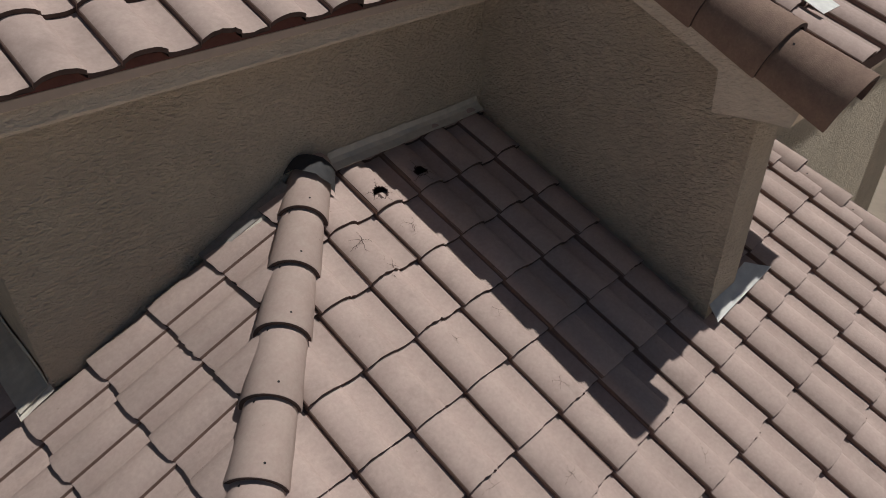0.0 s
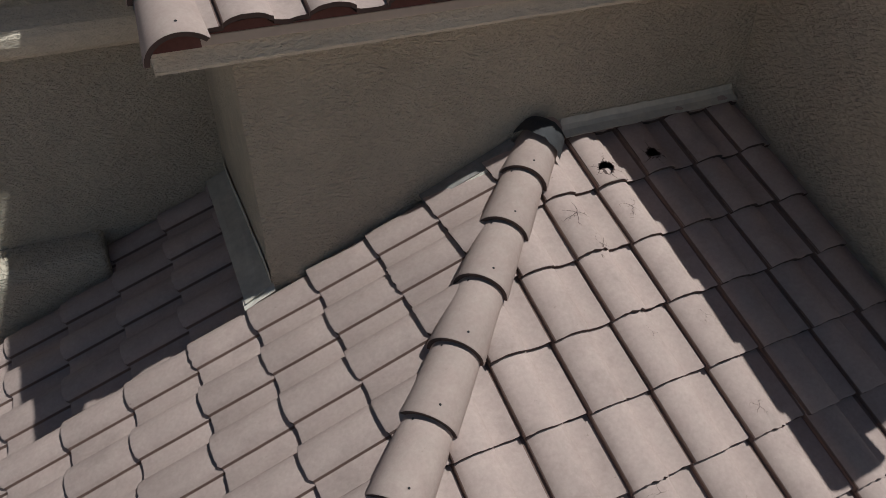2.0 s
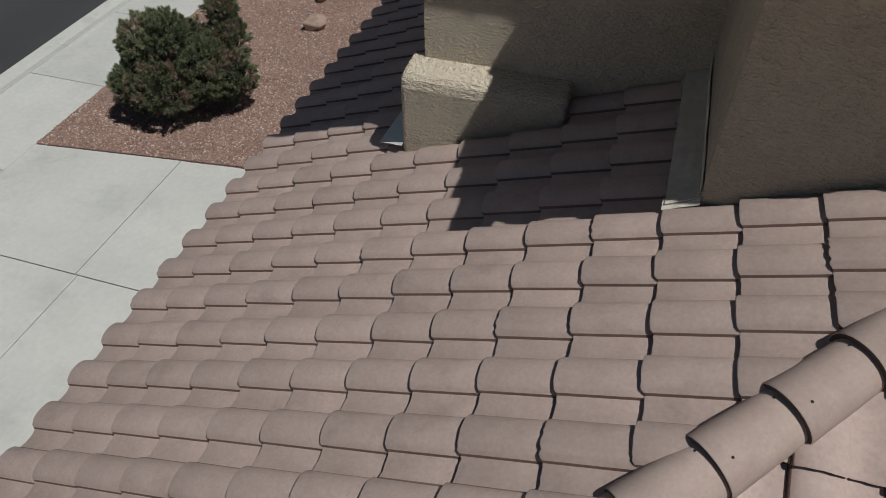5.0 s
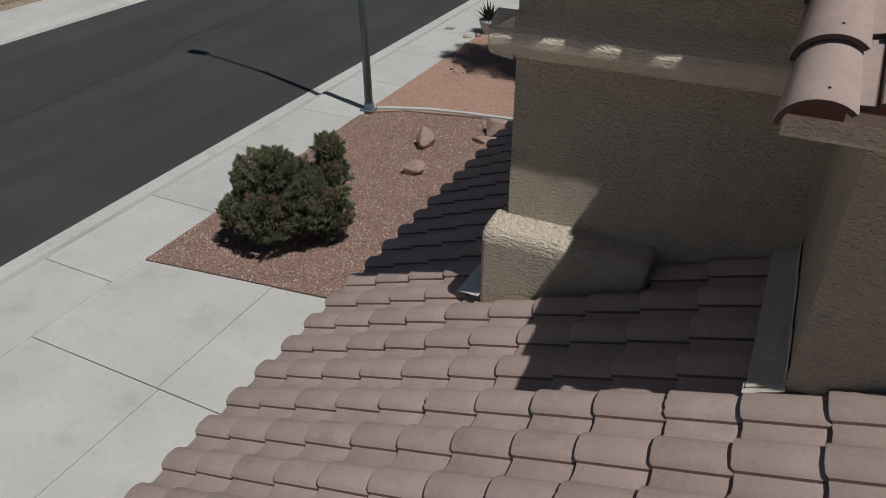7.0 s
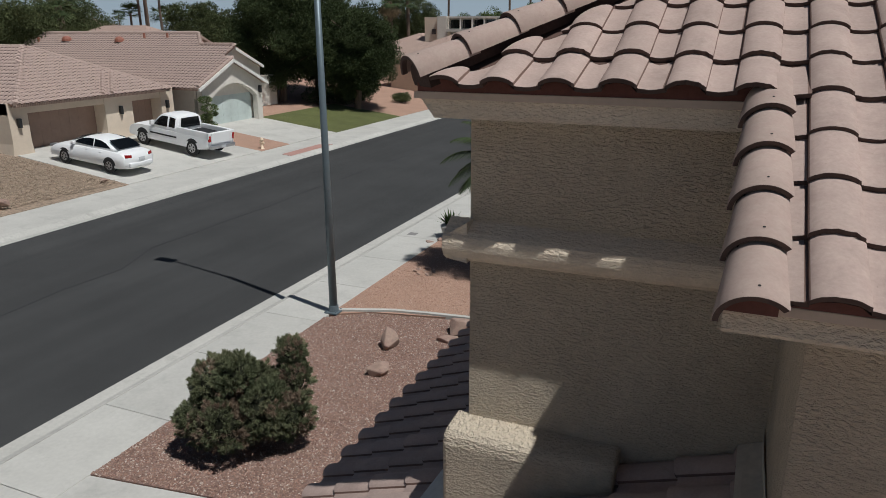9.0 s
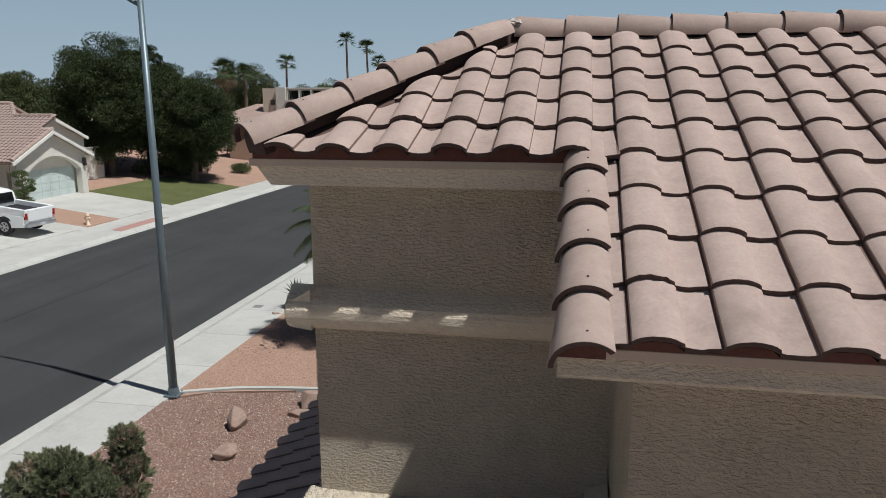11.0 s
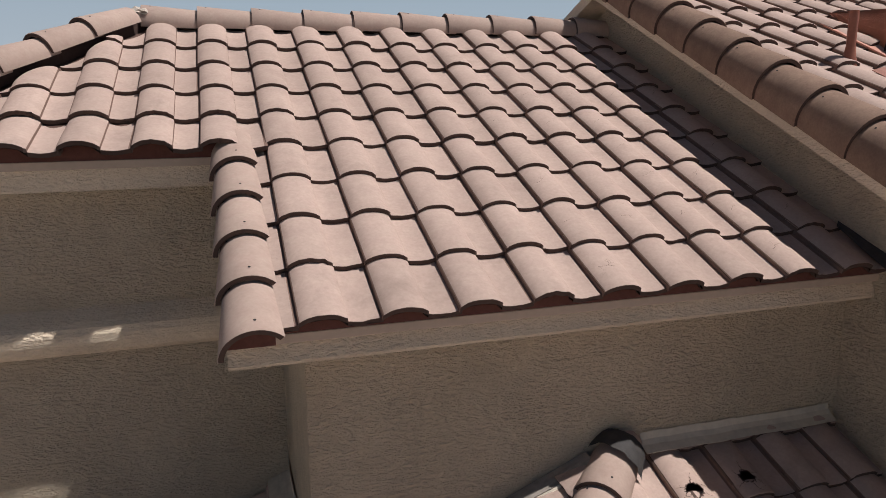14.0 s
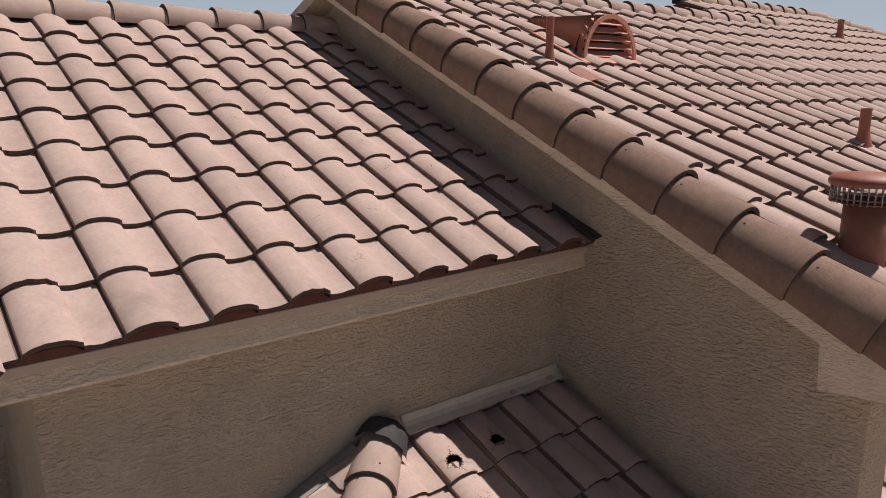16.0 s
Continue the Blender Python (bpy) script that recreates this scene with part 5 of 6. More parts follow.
def ramp(name, x0, x1, y0, y1, material, label, category, lift=0.0):
    bm = prism([(x0, ramp_z(x0) + lift), (x1, ramp_z(x1) + lift), (x1, -0.3), (x0, -0.3)], y0, y1, "y")
    return solid(name, bm, material, label, category, kind="structure")


ramp("driveway_far", -36.2, -28.0, 20.6, 30.2, M_CONC, "pale concrete driveway across the street", "driveway", 0.012)
ramp("driveway_far_gable", -35.0, -28.0, 33.0, 38.3, M_CONC, "pale concrete driveway of the gabled garage", "driveway", 0.012)
ramp("verge_red", -33.0, -28.0, 30.2, 33.0, M_PINK, "red gravel strip between two driveways", "gravel", 0.008)
ramp("yard_far", -38.5, -28.0, 2.0, 20.6, M_TAN, "tan gravel front yard across the street", "gravel")
ramp("lawn", -34.0, -28.0, 38.3, 48.0, M_GRASS, "green lawn across the street", "lawn", 0.0)
ramp("yard_far_side", -46, -34.0, 38.3, 48.0, M_PINK, "pink gravel beside the lawn", "gravel", 0.0)
ramp("yard_far_north", -46, -28.0, 48.0, 75, M_PINK, "pink gravel yard beyond the lawn", "gravel", 0.0)
sheet("kerb_red", [(-26.35, 29.9), (-25.56, 29.6), (-25.56, 34.0), (-26.35, 33.6)], 0.013, mat("red_kerb_paint", (0.42, 0.24, 0.20), rough=0.8, scale=8, vary=0.2), "faded red painted kerb", "kerb")
ROCKS_FAR = [
    (-28.7, 15.1, 0.42, 0.32, 0.26, "reddish boulder near the far pavement", 32),
    (-30.9, 16.2, 0.45, 0.35, 0.28, "reddish boulder in the gravel yard across the street", 31),
    (-28.9, 20.1, 0.25, 0.20, 0.14, "small rock at the driveway edge", 34),
    (-30.5, 15.3, 0.30, 0.25, 0.20, "low pale boulder in the tan gravel", 33)]
for rx, ry, sx, sy, sz, label, k in ROCKS_FAR:
    rock("rock", rx, ry, sx, sy, sz, M_ROCK, label, k, z=ramp_z(rx) - 0.02)
FARBED = [(-38.0, 8.0), (-28.4, 8.0), (-28.4, 20.4), (-38.0, 20.4)]
gr = pebbles(FARBED, 22000, 0.018, 0.045, 14, 0.0)
for v in gr.vertices:
    v.co.z += ramp_z(v.co.x)
gr.materials.append(pebble_material("tan_gravel_stones", (0.22, 0.165, 0.12), (0.33, 0.255, 0.185), (0.40, 0.32, 0.245), (0.30, 0.22, 0.16)))
tagged(new("gravel", gr), "coarse tan gravel covering the yard across the street", "gravel", kind="stuff")


def tiled_far(name, color):
    """Far roof tiles: courses and barrels as relief on the face."""
    m = mat(name, color, rough=0.9, scale=8, vary=0.12, bump=0, large=0.5, large_vary=0.08)
    n, l = m.node_tree.nodes, m.node_tree.links
    b = n["Principled BSDF"]
    tc = n.new("ShaderNodeTexCoord")
    h = None
    for direction, scale in (("X", 1.65), ("Y", 1.3)):
        w = n.new("ShaderNodeTexWave")
        w.wave_type, w.bands_direction, w.wave_profile = 'BANDS', direction, 'SIN' if direction == "X" else 'SAW'
        w.inputs["Scale"].default_value = scale / 0.628 * 0.628
        l.new(tc.outputs["UV"], w.inputs["Vector"])
        if h is None:
            h = w.outputs["Fac"]
        else:
            ad = n.new("ShaderNodeMath")
            l.new(h, ad.inputs[0])
            l.new(w.outputs["Fac"], ad.inputs[1])
            h = ad.outputs[0]
    bp = n.new("ShaderNodeBump")
    bp.inputs["Strength"].default_value = 1.0
    bp.inputs["Distance"].default_value = 0.03
    l.new(h, bp.inputs["Height"])
    l.new(bp.outputs[0], b.inputs["Normal"])
    return m


M_FARTILE = tiled_far("far_roof_tile", (0.47, 0.34, 0.28))
M_FARWALL = mat("far_stucco", (0.66, 0.555, 0.44), rough=0.9, scale=5, vary=0.05, bump=0.2, large=0.4, large_vary=0.06)
M_WHITEWALL = mat("white_stucco", (0.66, 0.62, 0.55), rough=0.9, scale=5, vary=0.05, bump=0.2, large=0.4)
M_WTRIM = mat("white_trim", (0.75, 0.73, 0.68), rough=0.6, scale=6, vary=0.03, bump=0.05)
M_GDOOR = mat("tan_garage_door", (0.30, 0.205, 0.16), rough=0.6, scale=4, vary=0.04, bump=0.05)
M_GDOOR_PALE = mat("pale_garage_door", (0.52, 0.58, 0.55), rough=0.6, scale=4, vary=0.04, bump=0.05)


def roof_face(parent, pts, eave_dir, material=None):
    """One sloped roof face with a thickness; the tile relief runs with the eave."""
    bm = bmesh.new()
    top = [bm.verts.new(p) for p in pts]
    f = bm.faces.new(top)
    low = [bm.verts.new(Vector(p) - Vector((0, 0, 0.16))) for p in pts]
    k = len(pts)
    for i in range(k):
        bm.faces.new((top[i], low[i], low[(i + 1) % k], top[(i + 1) % k]))
    bm.faces.new(low[::-1])
    uv = bm.loops.layers.uv.new("UVMap")
    e = Vector(eave_dir).normalized()
    bm.normal_update()
    for face in bm.faces:
        up = f.normal.cross(e)
        for loop in face.loops:
            loop[uv].uv = (loop.vert.co.dot(e) * 2.0, loop.vert.co.dot(up) * 2.2)
    return part("roof", bm, material or M_FARTILE, parent)


def panel_door(parent, x, y0, y1, z0, z1, material, rows=4, cols=8):
    d = part("garage_door", box(x - 0.06, x, y0, y1, z0, z1), material, parent)
    for r in range(rows):
        for c in range(cols):
            a, b = y0 + (y1 - y0) * (c + 0.1) / cols, y0 + (y1 - y0) * (c + 0.9) / cols
            u, w = z0 + (z1 - z0) * (r + 0.14) / rows, z0 + (z1 - z0) * (r + 0.86) / rows
            part("panel", box(x + 0.001, x + 0.012, a, b, u, w, 0.004, 1), material, d)
    return d


def ridge_row(parent, a, b, n, material):
    """Separate tapered cover tiles along a far ridge or hip."""
    a, b = Vector(a), Vector(b)
    for k in range(n):
        bm = bmesh.new()
        tube(bm, [a.lerp(b, k / n), a.lerp(b, (k + 0.98) / n)], [0.13, 0.10], 8)
        part("ridge_cap", bm, material, parent)


house = thing("house", "single-storey tan stucco house with tiled roofs and garages", "house")
HZ = 0.95
part("wall", box(-46, -36.0, 21.0, 31.6, 0.2, 3.35), M_FARWALL, house)
for y0, y1 in ((20.5, 21.5), (26.1, 28.0), (30.2, 31.2)):
    bm = prism([(y0 - 0.12, 0.4), (y1 + 0.12, 0.4), (y1, 1.4), (y1, 3.3), (y0, 3.3), (y0, 1.4)], -36.0, -34.9, "x")
    part("pillar", bm, M_FARWALL, house)
part("lintel", box(-36.0, -34.95, 20.5, 31.2, 2.78, 3.32), M_FARWALL, house)
panel_door(house, -35.7, 21.5, 26.1, HZ - 0.1, 2.8, M_GDOOR)
panel_door(house, -35.7, 28.0, 30.2, HZ - 0.1, 2.8, M_GDOOR, 4, 4)
for y in (20.95, 27.1, 30.6):
    part("wall_lantern", box(-34.9, -34.72, y - 0.09, y + 0.09, 2.15, 2.6, 0.03), mat("black_iron", (0.02, 0.02, 0.02), rough=0.5), house)


def far_tile_mesh():
    """A light S tile for roofs across the street."""
    us = (0.02, 0.12, 0.30, 0.48, 0.595, 0.605, 0.8, 1.02)
    bm = bmesh.new()
    rows = [[bm.verts.new((u * TILE_W, y, tile_height(u) + dz)) for u in us] for y, dz in ((0.0, 0.0), (0.0, 0.032), (0.42, 0.0))]
    for r in range(2):
        for a in range(len(us) - 1):
            f = bm.faces.new((rows[r][a], rows[r][a + 1], rows[r + 1][a + 1], rows[r + 1][a]))
            f.smooth = r == 1
            f.material_index = 1 if r == 0 else 0
    return mesh_from(bm, "tile", M_TILE, M_SHADED_EDGE, M_SHADED_SIDE)


FAR_TILE = far_tile_mesh()


def far_tiles(parent, origin, upslope, slope, plan, cols, rows, seed):
    lay_tiles(parent, roof_frame(origin, upslope, slope), cols, rows, 0.30, 0.335, lambda x, y: inside(plan, x, y), seed=seed, single=lambda x, y: False, mesh=FAR_TILE)


# garage wing: hipped, its front to the street
pk = (-39.74, 25.56, 5.70)
c1, c2, c3 = (-34.5, 20.7, 3.30), (-34.5, 30.65, 3.30), (-46.0, 20.7, 3.30)
roof_face(house, [c1, c2, (-39.74, 25.8, 5.70), pk], (0, 1, 0))
roof_face(house, [c3, c1, pk, (-46.0, 25.56, 5.70)], (1, 0, 0))
roof_face(house, [c2, (-46, 30.65, 3.30), (-46, 25.8, 5.70), (-39.74, 25.8, 5.70)], (-1, 0, 0))
far_tiles(house, (-34.40, 20.4, 3.27), (-1, 0), 0.458, [(-34.5, 20.7), (-34.5, 30.65), (-39.74, 25.8), (-39.74, 25.56)], range(-1, 40), range(0, 18), 21)
far_tiles(house, (-46.0, 20.6, 3.27), (0, 1), 0.494, [(-46, 20.7), (-34.5, 20.7), (-39.74, 25.6), (-46, 25.6)], range(0, 40), range(0, 18), 22)
ridge_row(house, c1, pk, 18, M_CAP)
ridge_row(house, c2, (-39.74, 25.8, 5.72), 18, M_CAP)
for dy in (0.0, 0.6):
    ridge_row(house, (-34.5, 25.72 + dy, 3.36), (-36.6, 27.8 + dy, 4.32), 8, M_CAP)
ridge_row(house, (-46.0, 25.68, 5.74), (-39.7, 25.68, 5.74), 18, M_CAP)
# main block: a long slope towards the garages, and two gables to the street
part("wall", box(-53.0, -36.6, 32.3, 44.0, 0.3, 3.3), M_WHITEWALL, house)


def z_s(y):
    return 3.25 + 0.477 * (y - 31.64)


roof_face(house, [(-53.6, 31.64, z_s(31.64)), (-33.3, 31.64, z_s(31.64)), (-33.3, 35.04, z_s(35.04)), (-34.3, 35.06, z_s(35.06)), (-34.3, 36.57, z_s(36.57)), (-37.1, 36.57, z_s(36.57)),
                  (-38.5, 38.1, z_s(38.1)), (-53.6, 38.1, z_s(38.1))], (1, 0, 0))
far_tiles(house, (-54.0, 31.55, z_s(31.55)), (0, 1), 0.477, [(-57.5, 31.6), (-33.3, 31.6), (-33.3, 35.04), (-34.3, 35.06), (-34.3, 36.57), (-37.1, 36.57), (-38.5, 38.1), (-53.6, 38.1)], range(-2, 70), range(0, 24), 23)
roof_face(house, [(-53.6, 38.1, z_s(38.1)), (-38.5, 38.1, z_s(38.1)), (-38.3, 44.4, 3.3), (-53.6, 44.4, 3.3)], (-1, 0, 0))
roof_face(house, [(-33.3, 38.45, 3.27), (-34.4, 38.45, 3.27), (-34.4, 35.04, z_s(35.04)), (-33.3, 35.04, z_s(35.04))], (-1, 0, 0))
roof_face(house, [(-34.3, 39.4, 4.27), (-40.0, 39.4, 4.27), (-38.5, 36.57, z_s(36.57)), (-34.3, 36.57, z_s(36.57))], (-1, 0, 0))
ridge_row(house, (-53.6, 38.1, z_s(38.1) + 0.05), (-38.5, 38.1, z_s(38.1) + 0.05), 44, M_CAP)
ridge_row(house, (-34.4, 36.57, z_s(36.57) + 0.05), (-37.1, 36.57, z_s(36.57) + 0.05), 8, M_CAP)
ridge_row(house, (-37.1, 36.57, z_s(36.57) + 0.05), (-38.5, 38.1, z_s(38.1) + 0.05), 6, M_CAP)
ridge_row(house, (-33.35, 31.7, z_s(31.7) + 0.05), (-33.35, 35.04, z_s(35.04) + 0.05), 11, M_CAP)
for x, y in ((-49.9, 37.0), (-44.6, 36.9)):
    bm = bmesh.new()
    tube(bm, [(0, 0, -0.05), (0, 0, 0.12), (0, 0, 0.26), (0, 0, 0.33)], [0.36, 0.34, 0.22, 0.05], 12)
    part("roof_vent", bm, M_RUST, house, m=Matrix.Translation((x, y, z_s(y) + 0.06)))
for x, y in ((-42.75, 37.4), (-40.7, 37.45), (-52.6, 36.8)):
    bm = bmesh.new()
    tube(bm, [(0, 0, -0.05), (0, 0, 0.32)], [0.09, 0.08], 8)
    part("roof_pipe", bm, M_RUST, house, m=Matrix.Translation((x, y, z_s(y) + 0.05)))
# upper gable
part("gable", prism([(32.8, 3.2), (39.3, 3.2), (39.3, 4.12), (36.57, z_s(36.57) - 0.17), (32.8, 3.6)], -34.75, -34.5, "x"), M_WHITEWALL, house)
part("rake_trim", prism([(39.4, 4.05), (36.57, z_s(36.57) - 0.30), (36.57, z_s(36.57) - 0.12), (39.4, 4.23)], -34.32, -34.2, "x"), M_WTRIM, house)
# gabled garage
part("wall", box(-38.6, -34.3, 32.3, 38.0, 0.3, 3.2), M_WHITEWALL, house)
n = 16
arch = [(33.0 + 4.6 * k / n, 2.35 + 0.95 * math.sin(math.pi * k / n) ** 0.8) for k in range(n + 1)]
bm = bmesh.new()


def rake_z(y):
    return z_s(y) - 0.16 if y < 35.04 else z_s(35.04) - 0.16 - 0.477 * (y - 35.04)


prism([(32.25, 0.3), (33.0, 0.3)] + arch + [(37.6, 0.3), (38.1, 0.3), (38.1, rake_z(38.1)), (35.04, rake_z(35.04)), (32.25, rake_z(32.25))], -34.0, -33.6, "x", bm=bm)
part("arch", bm, M_WHITEWALL, house, "white stucco gable with a flat arch")
part("wall", box(-34.28, -34.1, 32.3, 38.0, 2.55, 3.6), M_WHITEWALL, house)
panel_door(house, -34.12, 33.05, 37.55, 0.70, 2.55, M_GDOOR_PALE, 4, 6)
for y0, y1 in ((31.64, 35.04), (38.45, 35.04)):
    part("rake_trim", prism([(y0, 3.02), (y1, z_s(35.04) - 0.24), (y1, z_s(35.04) - 0.05), (y0, 3.21)], -33.31, -33.2, "x"), M_WTRIM, house)
part("wall_lantern", box(-33.6, -33.42, 37.75, 37.95, 2.5, 3.0, 0.03), mat("black_iron", (0.02, 0.02, 0.02)), house)


# ---- vehicles ----
M_PAINT = mat("white_car_paint", (0.80, 0.80, 0.79), rough=0.35, scale=3, vary=0.01, bump=0, large_vary=0.01, spec=0.5)
M_GLASS = mat("dark_tinted_glass", (0.012, 0.014, 0.016), rough=0.06, bump=0, vary=0.02, spec=0.8)
M_TYRE = mat("tyre_rubber", (0.018, 0.018, 0.018), rough=0.9, scale=30, bump=0.3)
M_RIM = mat("alloy_rim", (0.45, 0.45, 0.46), rough=0.3, metal=0.8, scale=10, vary=0.03, bump=0)
M_RED = mat("red_lens", (0.32, 0.012, 0.012), rough=0.2, bump=0)
M_BLACKP = mat("black_plastic", (0.02, 0.02, 0.021), rough=0.6, bump=0)
M_PLATE = mat("pale_plate", (0.55, 0.56, 0.58), rough=0.5, bump=0)


def rounded_shell(poly, half, mid, lean=0.10, ends=0.075, drop=0.16):
    """A side profile carried across the width: drawn in towards the flanks at both ends and above mid."""
    bm = bmesh.new()
    across = (-1.0, -0.985, -0.93, -0.75, -0.4, 0.0, 0.4, 0.75, 0.93, 0.985, 1.0)
    rings = []
    for a in across:
        inset = abs(a) ** 6
        rings.append([bm.verts.new((x * (1 - ends * abs(a) ** 3), a * half * (1 - lean * max(0.0, z - mid)), mid + (z - mid) * (1 - drop * inset) - 0.02 * a * a * (z > mid))) for x, z in poly])
    k = len(poly)
    for p, q in zip(rings, rings[1:]):
        for i in range(k):
            bm.faces.new((p[i], p[(i + 1) % k], q[(i + 1) % k], q[i]))
    bm.faces.new(rings[0][::-1])
    bm.faces.new(rings[-1])
    bmesh.ops.recalc_face_normals(bm, faces=bm.faces)
    return bm


def wheel(parent, x, y, r, w):
    wh = part("wheel", tube(bmesh.new(), [(0, -w / 2, 0), (0, -w / 2 + 0.02, 0), (0, w / 2 - 0.02, 0), (0, w / 2, 0)], [r * 0.9, r, r, r * 0.9], 28), M_TYRE, parent, m=Matrix.Translation((x, y, r)))
    s = 1 if y > 0 else -1
    bm = bmesh.new()
    tube(bm, [(0, s * (w / 2 - 0.01), 0), (0, s * (w / 2 + 0.006), 0)], [r * 0.66, r * 0.60], 24)
    part("rim", bm, M_RIM, wh)
    bm = bmesh.new()
    for k in range(6):
        a = k * math.pi / 3
        box(-0.035, 0.035, s * (w / 2 + 0.004) - 0.008, s * (w / 2 + 0.004) + 0.008, r * 0.24, r * 0.54, bm=bm)
        bmesh.ops.rotate(bm, verts=bm.verts[-8:], cent=(0, 0, 0), matrix=Matrix.Rotation(a, 3, 'Y'))
    part("spoke_gap", bm, M_BLACKP, wh)
    return wh


def sedan(m):
    t = thing("sedan", "white four-door sedan parked on a concrete driveway", "car", m=m)
    body = [(-2.38, 0.28), (-2.44, 0.50), (-2.42, 0.74), (-2.36, 0.95), (-2.18, 1.03), (-1.70, 1.06), (-0.6, 1.05), (0.55, 1.02), (1.15, 0.97), (1.75, 0.89), (2.15, 0.78), (2.38, 0.60),
            (2.43, 0.42), (2.36, 0.24), (1.85, 0.20), (-1.9, 0.20)]
    part("body", rounded_shell(body, 0.91, 0.62), M_PAINT, t, smooth=True)
    cabin = [(-1.86, 1.0), (-1.45, 1.22), (-1.02, 1.40), (-0.50, 1.465), (0.02, 1.455), (0.40, 1.37), (0.80, 1.18), (1.18, 0.98)]
    part("cabin", rounded_shell(cabin, 0.80, 1.0, 0.34), M_PAINT, t, smooth=True)
    for s in (-1, 1):
        for name, q in (("front_side_window", [(0.86, 1.07), (0.62, 1.20), (0.30, 1.335), (-0.02, 1.385), (-0.34, 1.395), (-0.34, 1.06)]), ("rear_side_window", [(-0.40, 1.06), (-0.40, 1.395), (-0.75, 1.375), (-1.05, 1.30), (-1.40, 1.10)])):
            bm = bmesh.new()
            v = [bm.verts.new((x, s * (0.812 - 0.272 * (z - 1.0)), z)) for x, z in q]
            bm.faces.new(v if s < 0 else v[::-1])
            bmesh.ops.solidify(bm, geom=bm.faces[:], thickness=0.012)
            part(name, bm, M_GLASS, t)
        part("mirror", box(0.72, 0.88, s * 0.86 - 0.09, s * 0.86 + 0.09, 0.98, 1.12, 0.03), M_PAINT, t)
        for x in (-1.37, 1.37):
            wheel(t, x, s * 0.82, 0.325, 0.2)
            bm = bmesh.new()
            tube(bm, [(x, s * 0.86, 0.35), (x, s * 0.905, 0.35)], [0.37, 0.37], 24)
            part("wheel_arch", bm, M_BLACKP, t)
        bm = box(-2.402, -2.20, s * 0.66 - 0.15, s * 0.66 + 0.15, 0.79, 0.93, 0.02)
        for v in bm.verts:
            v.co.x = v.co.x * (1 - 0.075 * (abs(v.co.y) / 0.91) ** 3) + 0.25 * max(0.0, v.co.z - 0.87)
        part("tail_light", bm, M_RED, t)
        part("headlight", box(2.08, 2.36, s * 0.66 - 0.18, s * 0.66 + 0.18, 0.62, 0.76, 0.03), M_RIM, t)
        for x in (0.0, -0.85):
            part("door_handle", box(x - 0.07, x + 0.07, s * 0.872 - 0.015, s * 0.872 + 0.015, 0.87, 0.89, 0.005), M_PAINT, t)
    for name, q in (("rear_window", [(-1.76, 0.66, 1.10), (-1.46, 0.65, 1.255), (-1.12, 0.58, 1.40)]), ("windscreen", [(1.08, 0.70, 1.06), (0.80, 0.68, 1.215), (0.42, 0.60, 1.395)])):
        bm = bmesh.new()
        o = 0.02 if q[0][0] > 0 else -0.02
        rows = [[bm.verts.new((x + o, y, z + 0.015)) for y in (-w, 0.0, w)] for x, w, z in q]
        for lower, upper in zip(rows, rows[1:]):
            for k in range(2):
                bm.faces.new((lower[k], lower[k + 1], upper[k + 1], upper[k]))
        bmesh.ops.solidify(bm, geom=bm.faces[:], thickness=0.012)
        part(name, bm, M_GLASS, t)
    part("number_plate", box(-2.455, -2.43, -0.17, 0.17, 0.66, 0.80), M_PLATE, t)
    part("bumper", box(-2.462, -2.28, -0.70, 0.70, 0.36, 0.58, 0.06), M_PAINT, t)
    return t


